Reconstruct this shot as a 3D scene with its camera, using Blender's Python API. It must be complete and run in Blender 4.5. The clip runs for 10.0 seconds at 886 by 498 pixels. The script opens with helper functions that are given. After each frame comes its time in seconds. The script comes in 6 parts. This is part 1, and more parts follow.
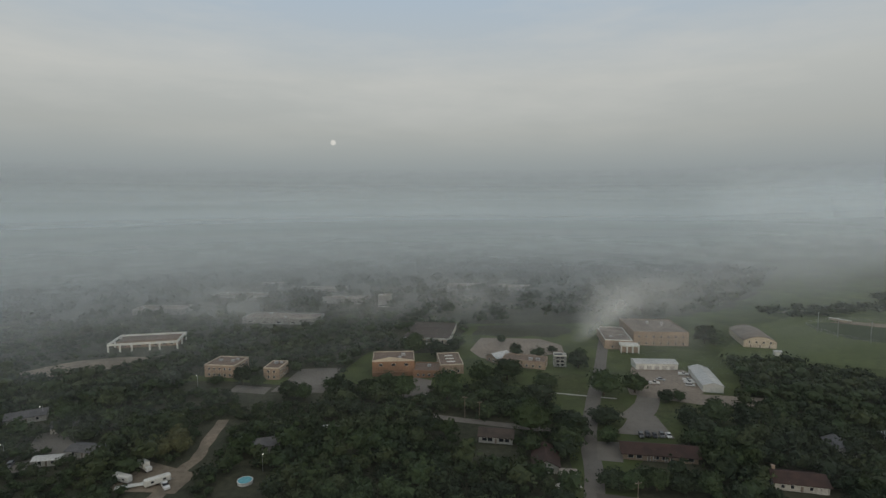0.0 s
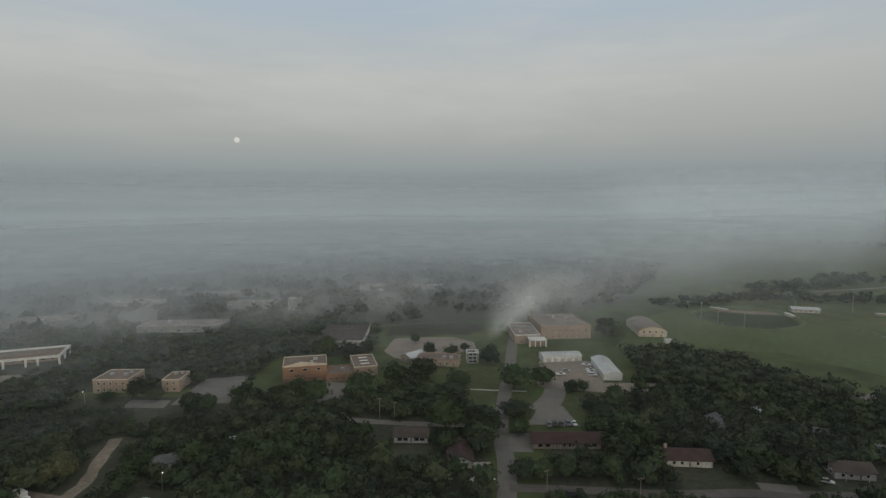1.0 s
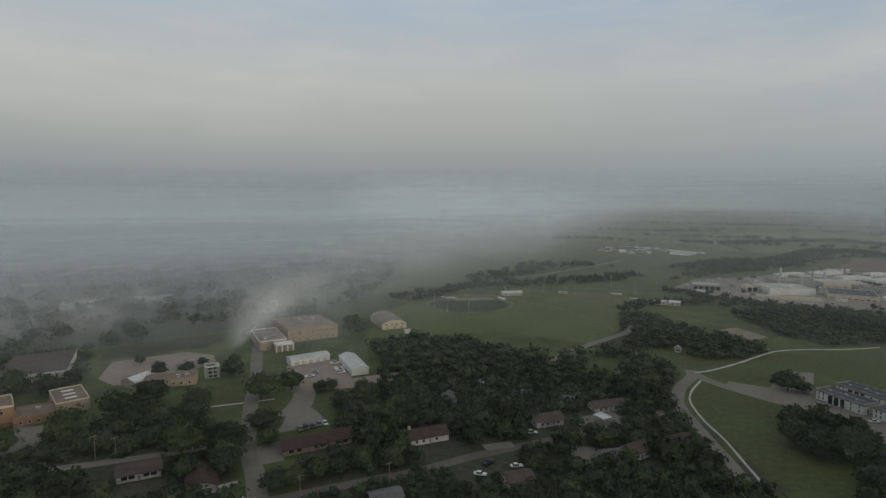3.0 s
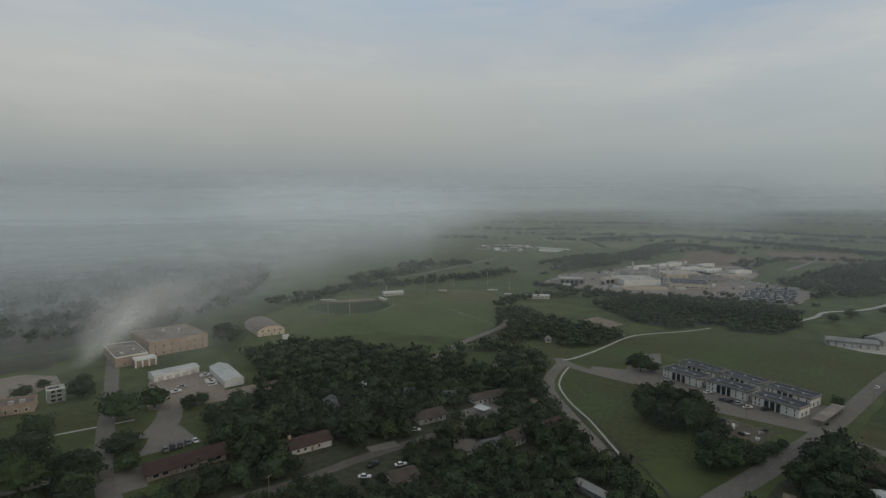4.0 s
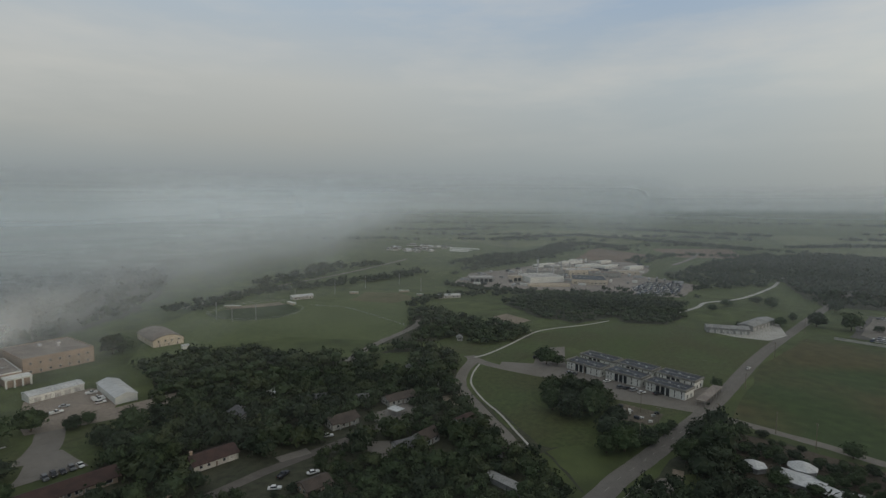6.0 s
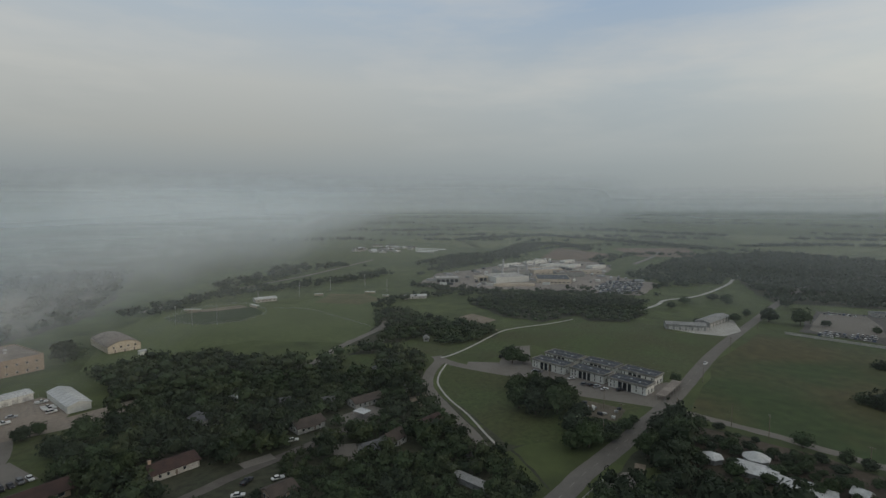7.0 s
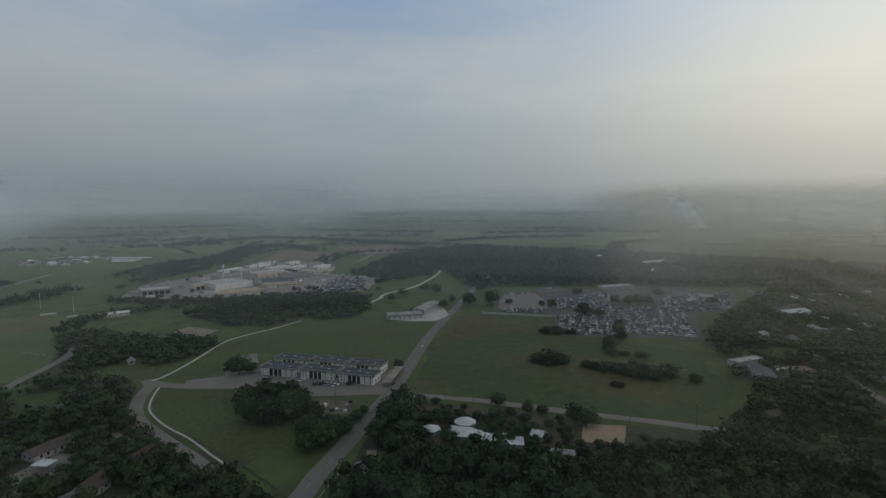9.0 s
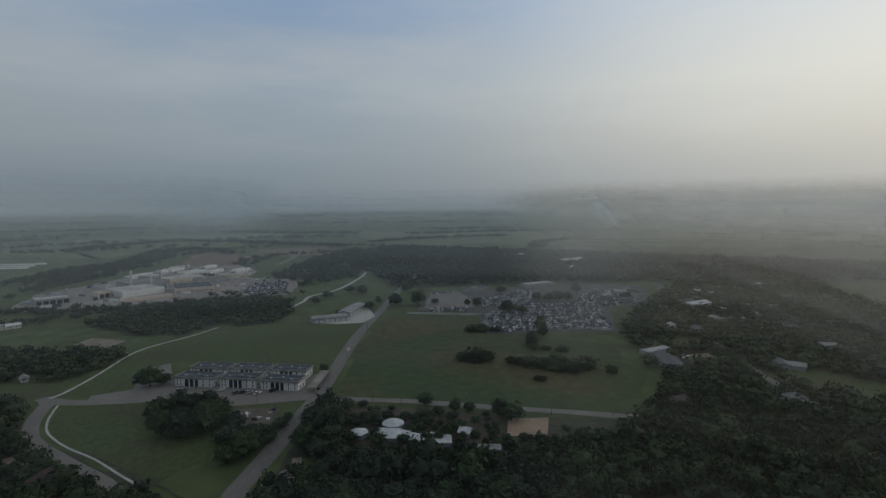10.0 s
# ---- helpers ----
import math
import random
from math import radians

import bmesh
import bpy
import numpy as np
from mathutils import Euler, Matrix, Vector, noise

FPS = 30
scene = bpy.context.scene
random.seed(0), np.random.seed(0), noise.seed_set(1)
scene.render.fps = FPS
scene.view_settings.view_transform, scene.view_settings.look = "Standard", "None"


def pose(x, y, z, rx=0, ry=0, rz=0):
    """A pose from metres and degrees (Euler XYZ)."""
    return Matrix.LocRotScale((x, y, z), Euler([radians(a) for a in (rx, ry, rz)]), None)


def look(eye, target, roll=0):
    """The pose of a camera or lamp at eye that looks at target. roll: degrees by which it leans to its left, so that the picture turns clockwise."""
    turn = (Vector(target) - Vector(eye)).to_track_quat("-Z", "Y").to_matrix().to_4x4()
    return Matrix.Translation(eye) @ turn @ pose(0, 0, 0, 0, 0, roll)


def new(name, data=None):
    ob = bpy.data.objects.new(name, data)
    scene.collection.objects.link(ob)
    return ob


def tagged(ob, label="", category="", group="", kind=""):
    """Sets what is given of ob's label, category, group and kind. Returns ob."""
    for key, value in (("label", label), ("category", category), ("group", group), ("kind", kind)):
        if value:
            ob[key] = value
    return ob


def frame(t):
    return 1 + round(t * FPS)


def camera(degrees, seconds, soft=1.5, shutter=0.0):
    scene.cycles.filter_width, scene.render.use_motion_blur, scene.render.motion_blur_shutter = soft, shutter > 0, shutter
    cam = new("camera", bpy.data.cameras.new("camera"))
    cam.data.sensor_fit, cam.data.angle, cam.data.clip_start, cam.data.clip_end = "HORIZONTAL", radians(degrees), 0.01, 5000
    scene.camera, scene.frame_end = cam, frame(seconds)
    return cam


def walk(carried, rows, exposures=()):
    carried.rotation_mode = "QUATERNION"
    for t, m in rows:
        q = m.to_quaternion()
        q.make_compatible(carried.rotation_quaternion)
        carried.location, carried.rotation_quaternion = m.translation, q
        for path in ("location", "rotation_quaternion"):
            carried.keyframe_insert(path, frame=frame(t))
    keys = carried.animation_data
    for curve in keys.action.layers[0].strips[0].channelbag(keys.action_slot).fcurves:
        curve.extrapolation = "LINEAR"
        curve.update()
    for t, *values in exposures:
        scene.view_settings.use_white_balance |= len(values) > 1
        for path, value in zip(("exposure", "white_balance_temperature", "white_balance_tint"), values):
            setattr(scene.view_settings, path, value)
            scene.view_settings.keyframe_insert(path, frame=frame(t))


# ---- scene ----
cam = camera(79.4, 10.0, soft=1.4)

EYE = (0.0, 0.0, 100.0)
# seconds, heading, pitch, roll in degrees
TURNS = (
    (0.0, -0.000, -5.200, -0.003),
    (0.5, -3.986, -5.198, -0.034),
    (1.0, -9.386, -5.179, -0.058),
    (1.5, -15.345, -5.163, -0.025),
    (2.0, -21.923, -5.147, -0.100),
    (2.5, -29.142, -5.067, -0.265),
    (2.7, -32.150, -5.045, -0.285),
    (3.8, -46.880, -4.930, -0.295),
    (4.0, -49.277, -4.913, -0.295),
    (4.5, -52.885, -4.883, -0.272),
    (5.0, -55.630, -4.853, -0.302),
    (5.5, -57.802, -4.797, -0.280),
    (5.7, -58.400, -4.790, -0.280),
    (6.8, -60.490, -4.715, -0.240),
    (7.0, -62.479, -4.707, -0.234),
    (7.5, -69.840, -4.662, -0.117),
    (8.0, -78.233, -4.604, -0.009),
    (8.5, -85.734, -4.599, 0.080),
    (9.0, -91.514, -4.607, 0.138),
    (9.5, -95.765, -4.567, 0.140),
    (10.0, -99.531, -4.587, 0.308),
)
walk(cam, [(t, pose(*EYE, 90 + pitch, roll, yaw)) for t, yaw, pitch, roll in TURNS],
     exposures=((0.0, 0.04, 6450, 10), (2.5, 0.0, 6450, 10), (5.5, 0.0, 6450, 10), (7.5, -0.02, 6350, 10), (8.5, -0.14, 6150, 10), (10.0, -0.36, 5800, 10)))

# ---- world and sun ----
world = bpy.data.worlds.new("morning_sky")
scene.world = world
world.use_nodes = True
wt = world.node_tree
wt.nodes.clear()


def wnode(kind, **values):
    n = wt.nodes.new(kind)
    for k, v in values.items():
        n.inputs[int(k[1:])].default_value = v
    return n


def wmath(op, a, b=None, clamp=False):
    n = wt.nodes.new("ShaderNodeMath")
    n.operation, n.use_clamp = op, clamp
    for i, v in enumerate((a, b)):
        if v is None:
            continue
        if hasattr(v, "is_linked"):
            wt.links.new(v, n.inputs[i])
        else:
            n.inputs[i].default_value = v
    return n.outputs[0]


def wramp(fac, stops):
    n = wt.nodes.new("ShaderNodeValToRGB")
    els = n.color_ramp.elements
    while len(els) < len(stops):
        els.new(0.5)
    for e, (p, c) in zip(els, stops):
        e.position, e.color = p, (*c, 1) if len(c) == 3 else c
    wt.links.new(fac, n.inputs[0])
    return n.outputs[0]


def wmix(fac, a, b, blend="MIX"):
    n = wt.nodes.new("ShaderNodeMix")
    n.data_type, n.blend_type = "RGBA", blend
    for i, v in ((0, fac), (6, a), (7, b)):
        if hasattr(v, "is_linked"):
            wt.links.new(v, n.inputs[i])
        else:
            n.inputs[i].default_value = v if i == 0 else (*v, 1)
    return n.outputs[2]


SUN_HEADING = radians(168)        # clockwise from the way the camera first looks
SUN_HEIGHT = radians(7)
coords = wt.nodes.new("ShaderNodeTexCoord")
split = wt.nodes.new("ShaderNodeSeparateXYZ")
wt.links.new(coords.outputs["Generated"], split.inputs[0])
sx, sy, sz = split.outputs
elevation = wmath("ARCSINE", sz)
# 0 at the moon's side, 1 at the sun's side
toward = wmath("ADD", wmath("MULTIPLY", wmath("ADD", wmath("MULTIPLY", sx, math.sin(SUN_HEADING)),
               wmath("MULTIPLY", sy, math.cos(SUN_HEADING))), 0.5), 0.5)
sky = wt.nodes.new("ShaderNodeTexSky")
sky.sky_type, sky.sun_disc = "NISHITA", False
sky.sun_elevation, sky.sun_rotation = SUN_HEIGHT, SUN_HEADING
sky.air_density, sky.dust_density, sky.ozone_density = 1.0, 2.0, 1.5
clear_sky = wmix(1.0, sky.outputs[0], (0.07, 0.07, 0.07), "MULTIPLY")
# morning haze, by height over the horizon: away from the sun and towards it
up = wmath("ADD", wmath("MULTIPLY", elevation, 2 / math.pi), 0.0, True)
E_ = lambda deg: max(0.0, deg / 90)
away = wramp(up, [(0, (.240, .268, .280)), (E_(1.5), (.243, .275, .289)), (E_(3.5), (.30, .33, .338)), (E_(7), (.40, .41, .39)),
                  (E_(12), (.49, .50, .475)), (E_(20), (.42, .50, .575)), (E_(27), (.36, .45, .56)), (E_(45), (.47, .48, .48)), (1, (.48, .48, .47))])
aside = wramp(up, [(0, (.275, .312, .318)), (E_(2), (.295, .335, .345)), (E_(7), (.37, .415, .43)), (E_(12), (.42, .475, .50)),
                   (E_(20), (.31, .415, .55)), (E_(27), (.22, .33, .51)), (E_(45), (.47, .48, .48)), (1, (.48, .48, .47))])
near_sun = wramp(up, [(0, (.58, .555, .485)), (E_(2), (.70, .655, .565)), (E_(7), (.98, .88, .69)), (E_(12), (1.22, 1.11, .87)),
                      (E_(20), (1.16, 1.13, 1.02)), (E_(30), (.56, .66, .80)), (E_(45), (.54, .54, .52)), (1, (.48, .48, .47))])
sideways = wramp(toward, [(0.22, (0, 0, 0)), (0.55, (1, 1, 1))])
sunward = wramp(toward, [(0.52, (0, 0, 0)), (0.70, (.16, .16, .16)), (0.84, (.62, .62, .62)), (0.97, (1, 1, 1))])
wt.nodes[-1].color_ramp.interpolation = "B_SPLINE"
haze = wmix(sunward, wmix(sideways, away, aside), near_sun)
# thin torn cloud, stretched flat
stretch = wt.nodes.new("ShaderNodeMapping")
stretch.inputs["Scale"].default_value = (1.0, 1.0, 4.6)
wt.links.new(coords.outputs["Generated"], stretch.inputs[0])
cloud = wnode("ShaderNodeTexNoise", _2=2.3, _3=7.0, _4=0.58)
wt.links.new(stretch.outputs[0], cloud.inputs[0])
cover = wramp(cloud.outputs[0], [(0.44, (0, 0, 0)), (0.72, (.62, .62, .62))])
high = wramp(up, [(E_(4), (0, 0, 0)), (E_(12), (1, 1, 1)), (E_(50), (.5, .5, .5))])
clouded = wmix(wmath("MULTIPLY", cover, high), haze, wmix(sunward, (.60, .59, .55), (1.12, 1.04, .86)))
whole = wmix(0.9, clear_sky, clouded)
back = wt.nodes.new("ShaderNodeBackground")
wt.links.new(whole, back.inputs[0])
back.inputs[1].default_value = 1.0
wout = wt.nodes.new("ShaderNodeOutputWorld")
wt.links.new(back.outputs[0], wout.inputs[0])

sun = new("sun", bpy.data.lights.new("sun", "SUN"))
sun.data.energy, sun.data.angle, sun.data.color = 0.6, radians(12), (1.0, 0.86, 0.68)
sun_way = Vector((math.sin(SUN_HEADING) * math.cos(SUN_HEIGHT), math.cos(SUN_HEADING) * math.cos(SUN_HEIGHT), math.sin(SUN_HEIGHT)))
sun.matrix_world = look(sun_way * 300, (0, 0, 0))
scene.cycles.transparent_max_bounces = 64


# ---- materials ----
def surface(name, base, other=None, scale=1.0, rough=0.85, metal=0.0, bump=0.0, spread=0.35, fine=6.0, vary=0.0, contrast=(0.35, 0.65)):
    """Two-scale mottled surface: base and other colour by noise of 1/scale metres, finer grain on top, and a change from piece to piece."""
    m = bpy.data.materials.new(name)
    m.use_nodes = True
    t = m.node_tree
    p = t.nodes["Principled BSDF"]
    p.inputs["Roughness"].default_value, p.inputs["Metallic"].default_value = rough, metal
    p.inputs["Specular IOR Level"].default_value = 0.25
    other = other or tuple(c * (1 - spread) for c in base)
    geo = t.nodes.new("ShaderNodeNewGeometry")

    def noisy(s, detail):
        n = t.nodes.new("ShaderNodeTexNoise")
        n.inputs["Scale"].default_value, n.inputs["Detail"].default_value = s, detail
        t.links.new(geo.outputs["Position"], n.inputs["Vector"])
        return n.outputs[0]

    big, small = noisy(scale, 4), noisy(scale * fine, 3)
    ramp = t.nodes.new("ShaderNodeValToRGB")
    ramp.color_ramp.elements[0].position, ramp.color_ramp.elements[1].position = contrast
    ramp.color_ramp.elements[0].color, ramp.color_ramp.elements[1].color = (*base, 1), (*other, 1)
    t.links.new(big, ramp.inputs[0])
    grain = t.nodes.new("ShaderNodeMapRange")
    grain.inputs[1].default_value, grain.inputs[2].default_value = 0.3, 0.7
    grain.inputs[3].default_value, grain.inputs[4].default_value = 1 - spread * 0.6, 1 + spread * 0.5
    t.links.new(small, grain.inputs[0])
    level = grain.outputs[0]
    if vary:
        info = t.nodes.new("ShaderNodeObjectInfo")
        island = t.nodes.new("ShaderNodeNewGeometry")
        add = t.nodes.new("ShaderNodeMath")
        add.operation = "ADD"
        t.links.new(info.outputs["Random"], add.inputs[0])
        t.links.new(island.outputs["Random Per Island"], add.inputs[1])
        r = t.nodes.new("ShaderNodeMapRange")
        r.inputs[1].default_value, r.inputs[2].default_value = 0, 2
        r.inputs[3].default_value, r.inputs[4].default_value = 1 - vary, 1 + vary
        t.links.new(add.outputs[0], r.inputs[0])
        mul = t.nodes.new("ShaderNodeMath")
        mul.operation = "MULTIPLY"
        t.links.new(level, mul.inputs[0])
        t.links.new(r.outputs[0], mul.inputs[1])
        level = mul.outputs[0]
    mix = t.nodes.new("ShaderNodeVectorMath")
    mix.operation = "SCALE"
    t.links.new(ramp.outputs[0], mix.inputs[0])
    t.links.new(level, mix.inputs["Scale"])
    t.links.new(mix.outputs[0], p.inputs["Base Color"])
    if bump:
        b = t.nodes.new("ShaderNodeBump")
        b.inputs["Strength"].default_value, b.inputs["Distance"].default_value = 0.6, bump
        t.links.new(small, b.inputs["Height"])
        t.links.new(b.outputs[0], p.inputs["Normal"])
    return m


MEADOW = surface("meadow", (.0740, .0930, .0310), (.0530, .0710, .0225), 0.006, bump=0.1, fine=9, spread=.5)
LAWN = surface("mown_grass", (.0600, .0830, .0260), (.0600, .0680, .0250), 0.03, bump=0.05, fine=12, spread=.4)
# naturally lighter grass, lightened further to paint in the haze over it
HAZED_LAWN = surface("pale_hazed_sports_grass", (.092, .116, .046), (.078, .100, .038), 0.02, bump=0.05, fine=12, spread=.3)
ROUGH_FIELD = surface("rough_field", (.070, .065, .026), (.040, .064, .0190), 0.011, bump=0.15, fine=14, spread=.4, contrast=(.40, .60))
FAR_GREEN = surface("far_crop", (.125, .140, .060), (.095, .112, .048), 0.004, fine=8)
TILLED = surface("tilled_soil", (.17, .12, .085), (.12, .09, .065), 0.02, bump=0.1)
DIRT = surface("dry_dirt", (.248, .202, .152), (.175, .147, .110), 0.08, bump=0.04)
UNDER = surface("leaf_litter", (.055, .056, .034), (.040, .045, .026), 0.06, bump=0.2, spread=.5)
ASPHALT = surface("worn_asphalt", (.160, .149, .133), (.134, .124, .110), 0.05, rough=.9, fine=7, spread=.14)
OLD_ASPHALT = surface("pale_asphalt", (.186, .171, .150), (.154, .142, .124), 0.05, rough=.9, fine=7, spread=.14)
CONCRETE = surface("pale_concrete", (.42, .41, .37), (.34, .33, .30), 0.15, rough=.85, bump=0.01, fine=14, vary=.08)
# asphalt with the street trees' shade painted into its colour
SHADED_ASPHALT = surface("tree_shade_asphalt", (.120, .108, .094), (.098, .089, .078), 0.05, rough=.9, fine=7, spread=.2)
CARLOT = surface("dusty_asphalt", (.098, .093, .086), (.078, .074, .069), 0.05, rough=.9, fine=8, spread=.2)
YARD = surface("gravel_yard", (.275, .233, .190), (.209, .176, .142), 0.03, bump=0.03, fine=20)
WHITE_PAINT = surface("white_paint", (.66, .66, .62), (.54, .54, .50), 0.3, rough=.6, vary=.05, spread=.15)
SIDING = surface("weathered_siding", (.47, .46, .42), (.36, .35, .32), 0.3, rough=.7, vary=.12, spread=.2)
LINE_PAINT = surface("road_paint", (.3100, .3000, .2500), (.2100, .2050, .1800), 0.8, rough=.7)
CREAM = surface("cream_wall", (.55, .48, .38), (.46, .40, .32), 0.25, spread=.2)
TAN_BRICK = surface("tan_brick", (.33, .255, .195), (.28, .215, .165), 0.3, fine=20, bump=.01, spread=.25)
ORANGE_BRICK = surface("orange_brick", (.29, .175, .115), (.235, .145, .095), 0.25, fine=20, bump=.01, spread=.25)
RED_ROOF = surface("red_brown_roof", (.069, .042, .036), (.047, .031, .028), 0.3, bump=.03, fine=14, vary=.12)
BROWN_ROOF = surface("brown_shingle", (.086, .068, .058), (.060, .050, .043), 0.3, bump=.03, fine=14, vary=.15)
GREY_ROOF = surface("grey_shingle", (.128, .128, .131), (.090, .090, .094), 0.3, bump=.03, fine=14, vary=.15)
DARK_ROOF = surface("dark_membrane_roof", (.045, .052, .064), (.032, .037, .046), 0.12, rough=.6, fine=10)
FLAT_ROOF = surface("stained_flat_roof", (.27, .24, .21), (.19, .165, .145), 0.12, fine=10)
PALE_ROOF = surface("pale_flat_roof", (.48, .47, .44), (.36, .35, .33), 0.08, fine=10)
BROWN_FLAT = surface("brown_flat_roof", (.20, .15, .12), (.15, .115, .09), 0.1, fine=10)
METAL_ROOF = surface("white_ribbed_metal", (.54, .55, .54), (.40, .41, .40), 0.12, rough=.45, fine=10)
STORE_ROOF = surface("grey_ribbed_metal", (.27, .27, .255), (.19, .19, .18), 0.15, rough=.55, fine=9)
GLASS_DARK = surface("window_glass", (.03, .035, .042), (.02, .022, .028), 0.5, rough=.12)
TRIM_GREY = surface("grey_trim", (.30, .30, .29), None, 0.5, rough=.6)
WOOD_POLE = surface("weathered_pole", (.20, .165, .13), (.14, .115, .09), 2.0)
STEEL = surface("galvanised_steel", (.45, .46, .46), (.35, .36, .36), 1.0, rough=.45, metal=.6)
BARK = surface("bark", (.085, .068, .050), (.055, .045, .033), 2.0, bump=.03)
# the dark leaf colour also carries the shade of the woods below y 40
LEAF = [surface("leaf_%s" % n, c, d, 0.12, rough=.8, spread=.26, fine=4, vary=.2) for n, c, d in (
    ("oak", (0.0371, 0.0553, 0.0241), (0.0297, 0.0460, 0.0191)), ("elm", (0.0407, 0.0625, 0.0271), (0.0315, 0.0522, 0.0210)),
    ("olive", (0.0464, 0.0615, 0.0281), (0.0371, 0.0512, 0.0221)), ("dark", (0.0229, 0.0351, 0.0177), (0.0180, 0.0289, 0.0142)),
    ("yellow", (0.0937, 0.0984, 0.0432), (0.0733, 0.0809, 0.0341)))]
TYRE = surface("tyre_rubber", (.025, .025, .026), None, 3.0)
LAMP_WHITE = surface("lamp_lens", (.75, .73, .66), None, 4.0, rough=.2)
LAMP_RED = surface("tail_lens", (.35, .02, .02), None, 4.0, rough=.2)
BLUE_TARP = surface("blue_tarp", (.06, .10, .34), None, 1.0)
WATER = surface("pool_water", (.13, .40, .44), (.10, .33, .38), 0.8, rough=.08)
PAINTS = [surface("car_paint_%s" % n, c, None, 0.5, rough=.28, spread=.1) for n, c in (
    ("white", (.68, .68, .66)), ("silver", (.36, .37, .38)), ("black", (.03, .03, .034)), ("grey", (.14, .145, .15)),
    ("blue", (.05, .08, .16)), ("red", (.22, .035, .03)), ("sand", (.36, .31, .24)))]


# ---- building helpers ----
def box(bm, x0, x1, y0, y1, z0, z1, mi=0):
    v = [bm.verts.new(p) for p in ((x0, y0, z0), (x1, y0, z0), (x1, y1, z0), (x0, y1, z0), (x0, y0, z1), (x1, y0, z1), (x1, y1, z1), (x0, y1, z1))]
    for f in ((3, 2, 1, 0), (4, 5, 6, 7), (0, 1, 5, 4), (1, 2, 6, 5), (2, 3, 7, 6), (3, 0, 4, 7)):
        bm.faces.new([v[i] for i in f]).material_index = mi
    return v


def bevelled(bm, width):
    bmesh.ops.bevel(bm, geom=bm.edges[:], offset=width, segments=1, affect="EDGES", clamp_overlap=True)
    return bm


def cyl(bm, x, y, z0, z1, r0, r1=None, n=8):
    r1 = r0 if r1 is None else r1
    ring = lambda z, r: [bm.verts.new((x + r * math.cos(i * 2 * math.pi / n), y + r * math.sin(i * 2 * math.pi / n), z)) for i in range(n)]
    a, b = ring(z0, r0), ring(z1, r1)
    for i in range(n):
        bm.faces.new((a[i], a[(i + 1) % n], b[(i + 1) % n], b[i]))
    bm.faces.new(b)
    bm.faces.new(a[::-1])


def rod(bm, p, q, r0, r1, n=6):
    p, q = Vector(p), Vector(q)
    m = (q - p).to_track_quat("Z", "Y").to_matrix()
    rings = []
    for o, r in ((p, r0), (q, r1)):
        rings.append([bm.verts.new(o + m @ Vector((r * math.cos(i * 2 * math.pi / n), r * math.sin(i * 2 * math.pi / n), 0))) for i in range(n)])
    for i in range(n):
        bm.faces.new((rings[0][i], rings[0][(i + 1) % n], rings[1][(i + 1) % n], rings[1][i]))
    bm.faces.new(rings[1])


def mesh_of(bm, name, *mats):
    me = bpy.data.meshes.new(name)
    bm.to_mesh(me)
    bm.free()
    for m in mats:
        me.materials.append(m)
    return me


def part(name, bm, material, parent, label=""):
    """One mesh object under a thing or a part; bm may be a bmesh or a finished mesh."""
    me = bm if isinstance(bm, bpy.types.Mesh) else mesh_of(bm, name, *(material if isinstance(material, (list, tuple)) else (material,)))
    ob = new(name, me)
    ob.parent = parent
    return tagged(ob, label)


def base_of(name, x, y, a, label, category, group="", kind="", z=0.0):
    """The Empty at the foot of a thing, turned by a degrees."""
    ob = new(name)
    ob.matrix_basis = pose(x, y, z, 0, 0, a)
    ob.empty_display_size = 0.5
    return tagged(ob, label, category, group, kind)


def smooth_line(points, step=6.0):
    pts = [Vector((*p[:2], 0)) for p in points]
    pts = [pts[0] * 2 - pts[1]] + pts + [pts[-1] * 2 - pts[-2]]
    out = []
    for i in range(1, len(pts) - 2):
        p0, p1, p2, p3 = pts[i - 1:i + 3]
        n = max(2, int((p2 - p1).length / step))
        for k in range(n):
            t = k / n
            out.append(0.5 * ((2 * p1) + (p2 - p0) * t + (2 * p0 - 5 * p1 + 4 * p2 - p3) * t * t + (3 * p1 - p0 - 3 * p2 + p3) * t ** 3))
    out.append(pts[-2])
    return out


def ribbon(bm, points, width, z, thick=0.0, ragged=0.0, shift=0.0, seed=1):
    """A strip along a line; width may be one number or one at each end."""
    line = smooth_line(points)
    rnd = random.Random(seed)
    w0, w1 = width if isinstance(width, tuple) else (width, width)
    rows = []
    for i, p in enumerate(line):
        d = (line[min(i + 1, len(line) - 1)] - line[max(i - 1, 0)]).normalized()
        n = Vector((-d.y, d.x, 0))
        w = (w0 + (w1 - w0) * i / (len(line) - 1)) / 2
        l, r = p + n * (w + shift + rnd.uniform(-ragged, ragged)), p - n * (w - shift + rnd.uniform(-ragged, ragged))
        rows.append([bm.verts.new((l.x, l.y, z)), bm.verts.new((r.x, r.y, z)), bm.verts.new((l.x, l.y, z - thick - .02)), bm.verts.new((r.x, r.y, z - thick - .02))])
    for a, b in zip(rows, rows[1:]):
        bm.faces.new((a[0], a[1], b[1], b[0]))
        if thick:
            bm.faces.new((a[2], a[0], b[0], b[2]))
            bm.faces.new((a[1], a[3], b[3], b[1]))
    return line


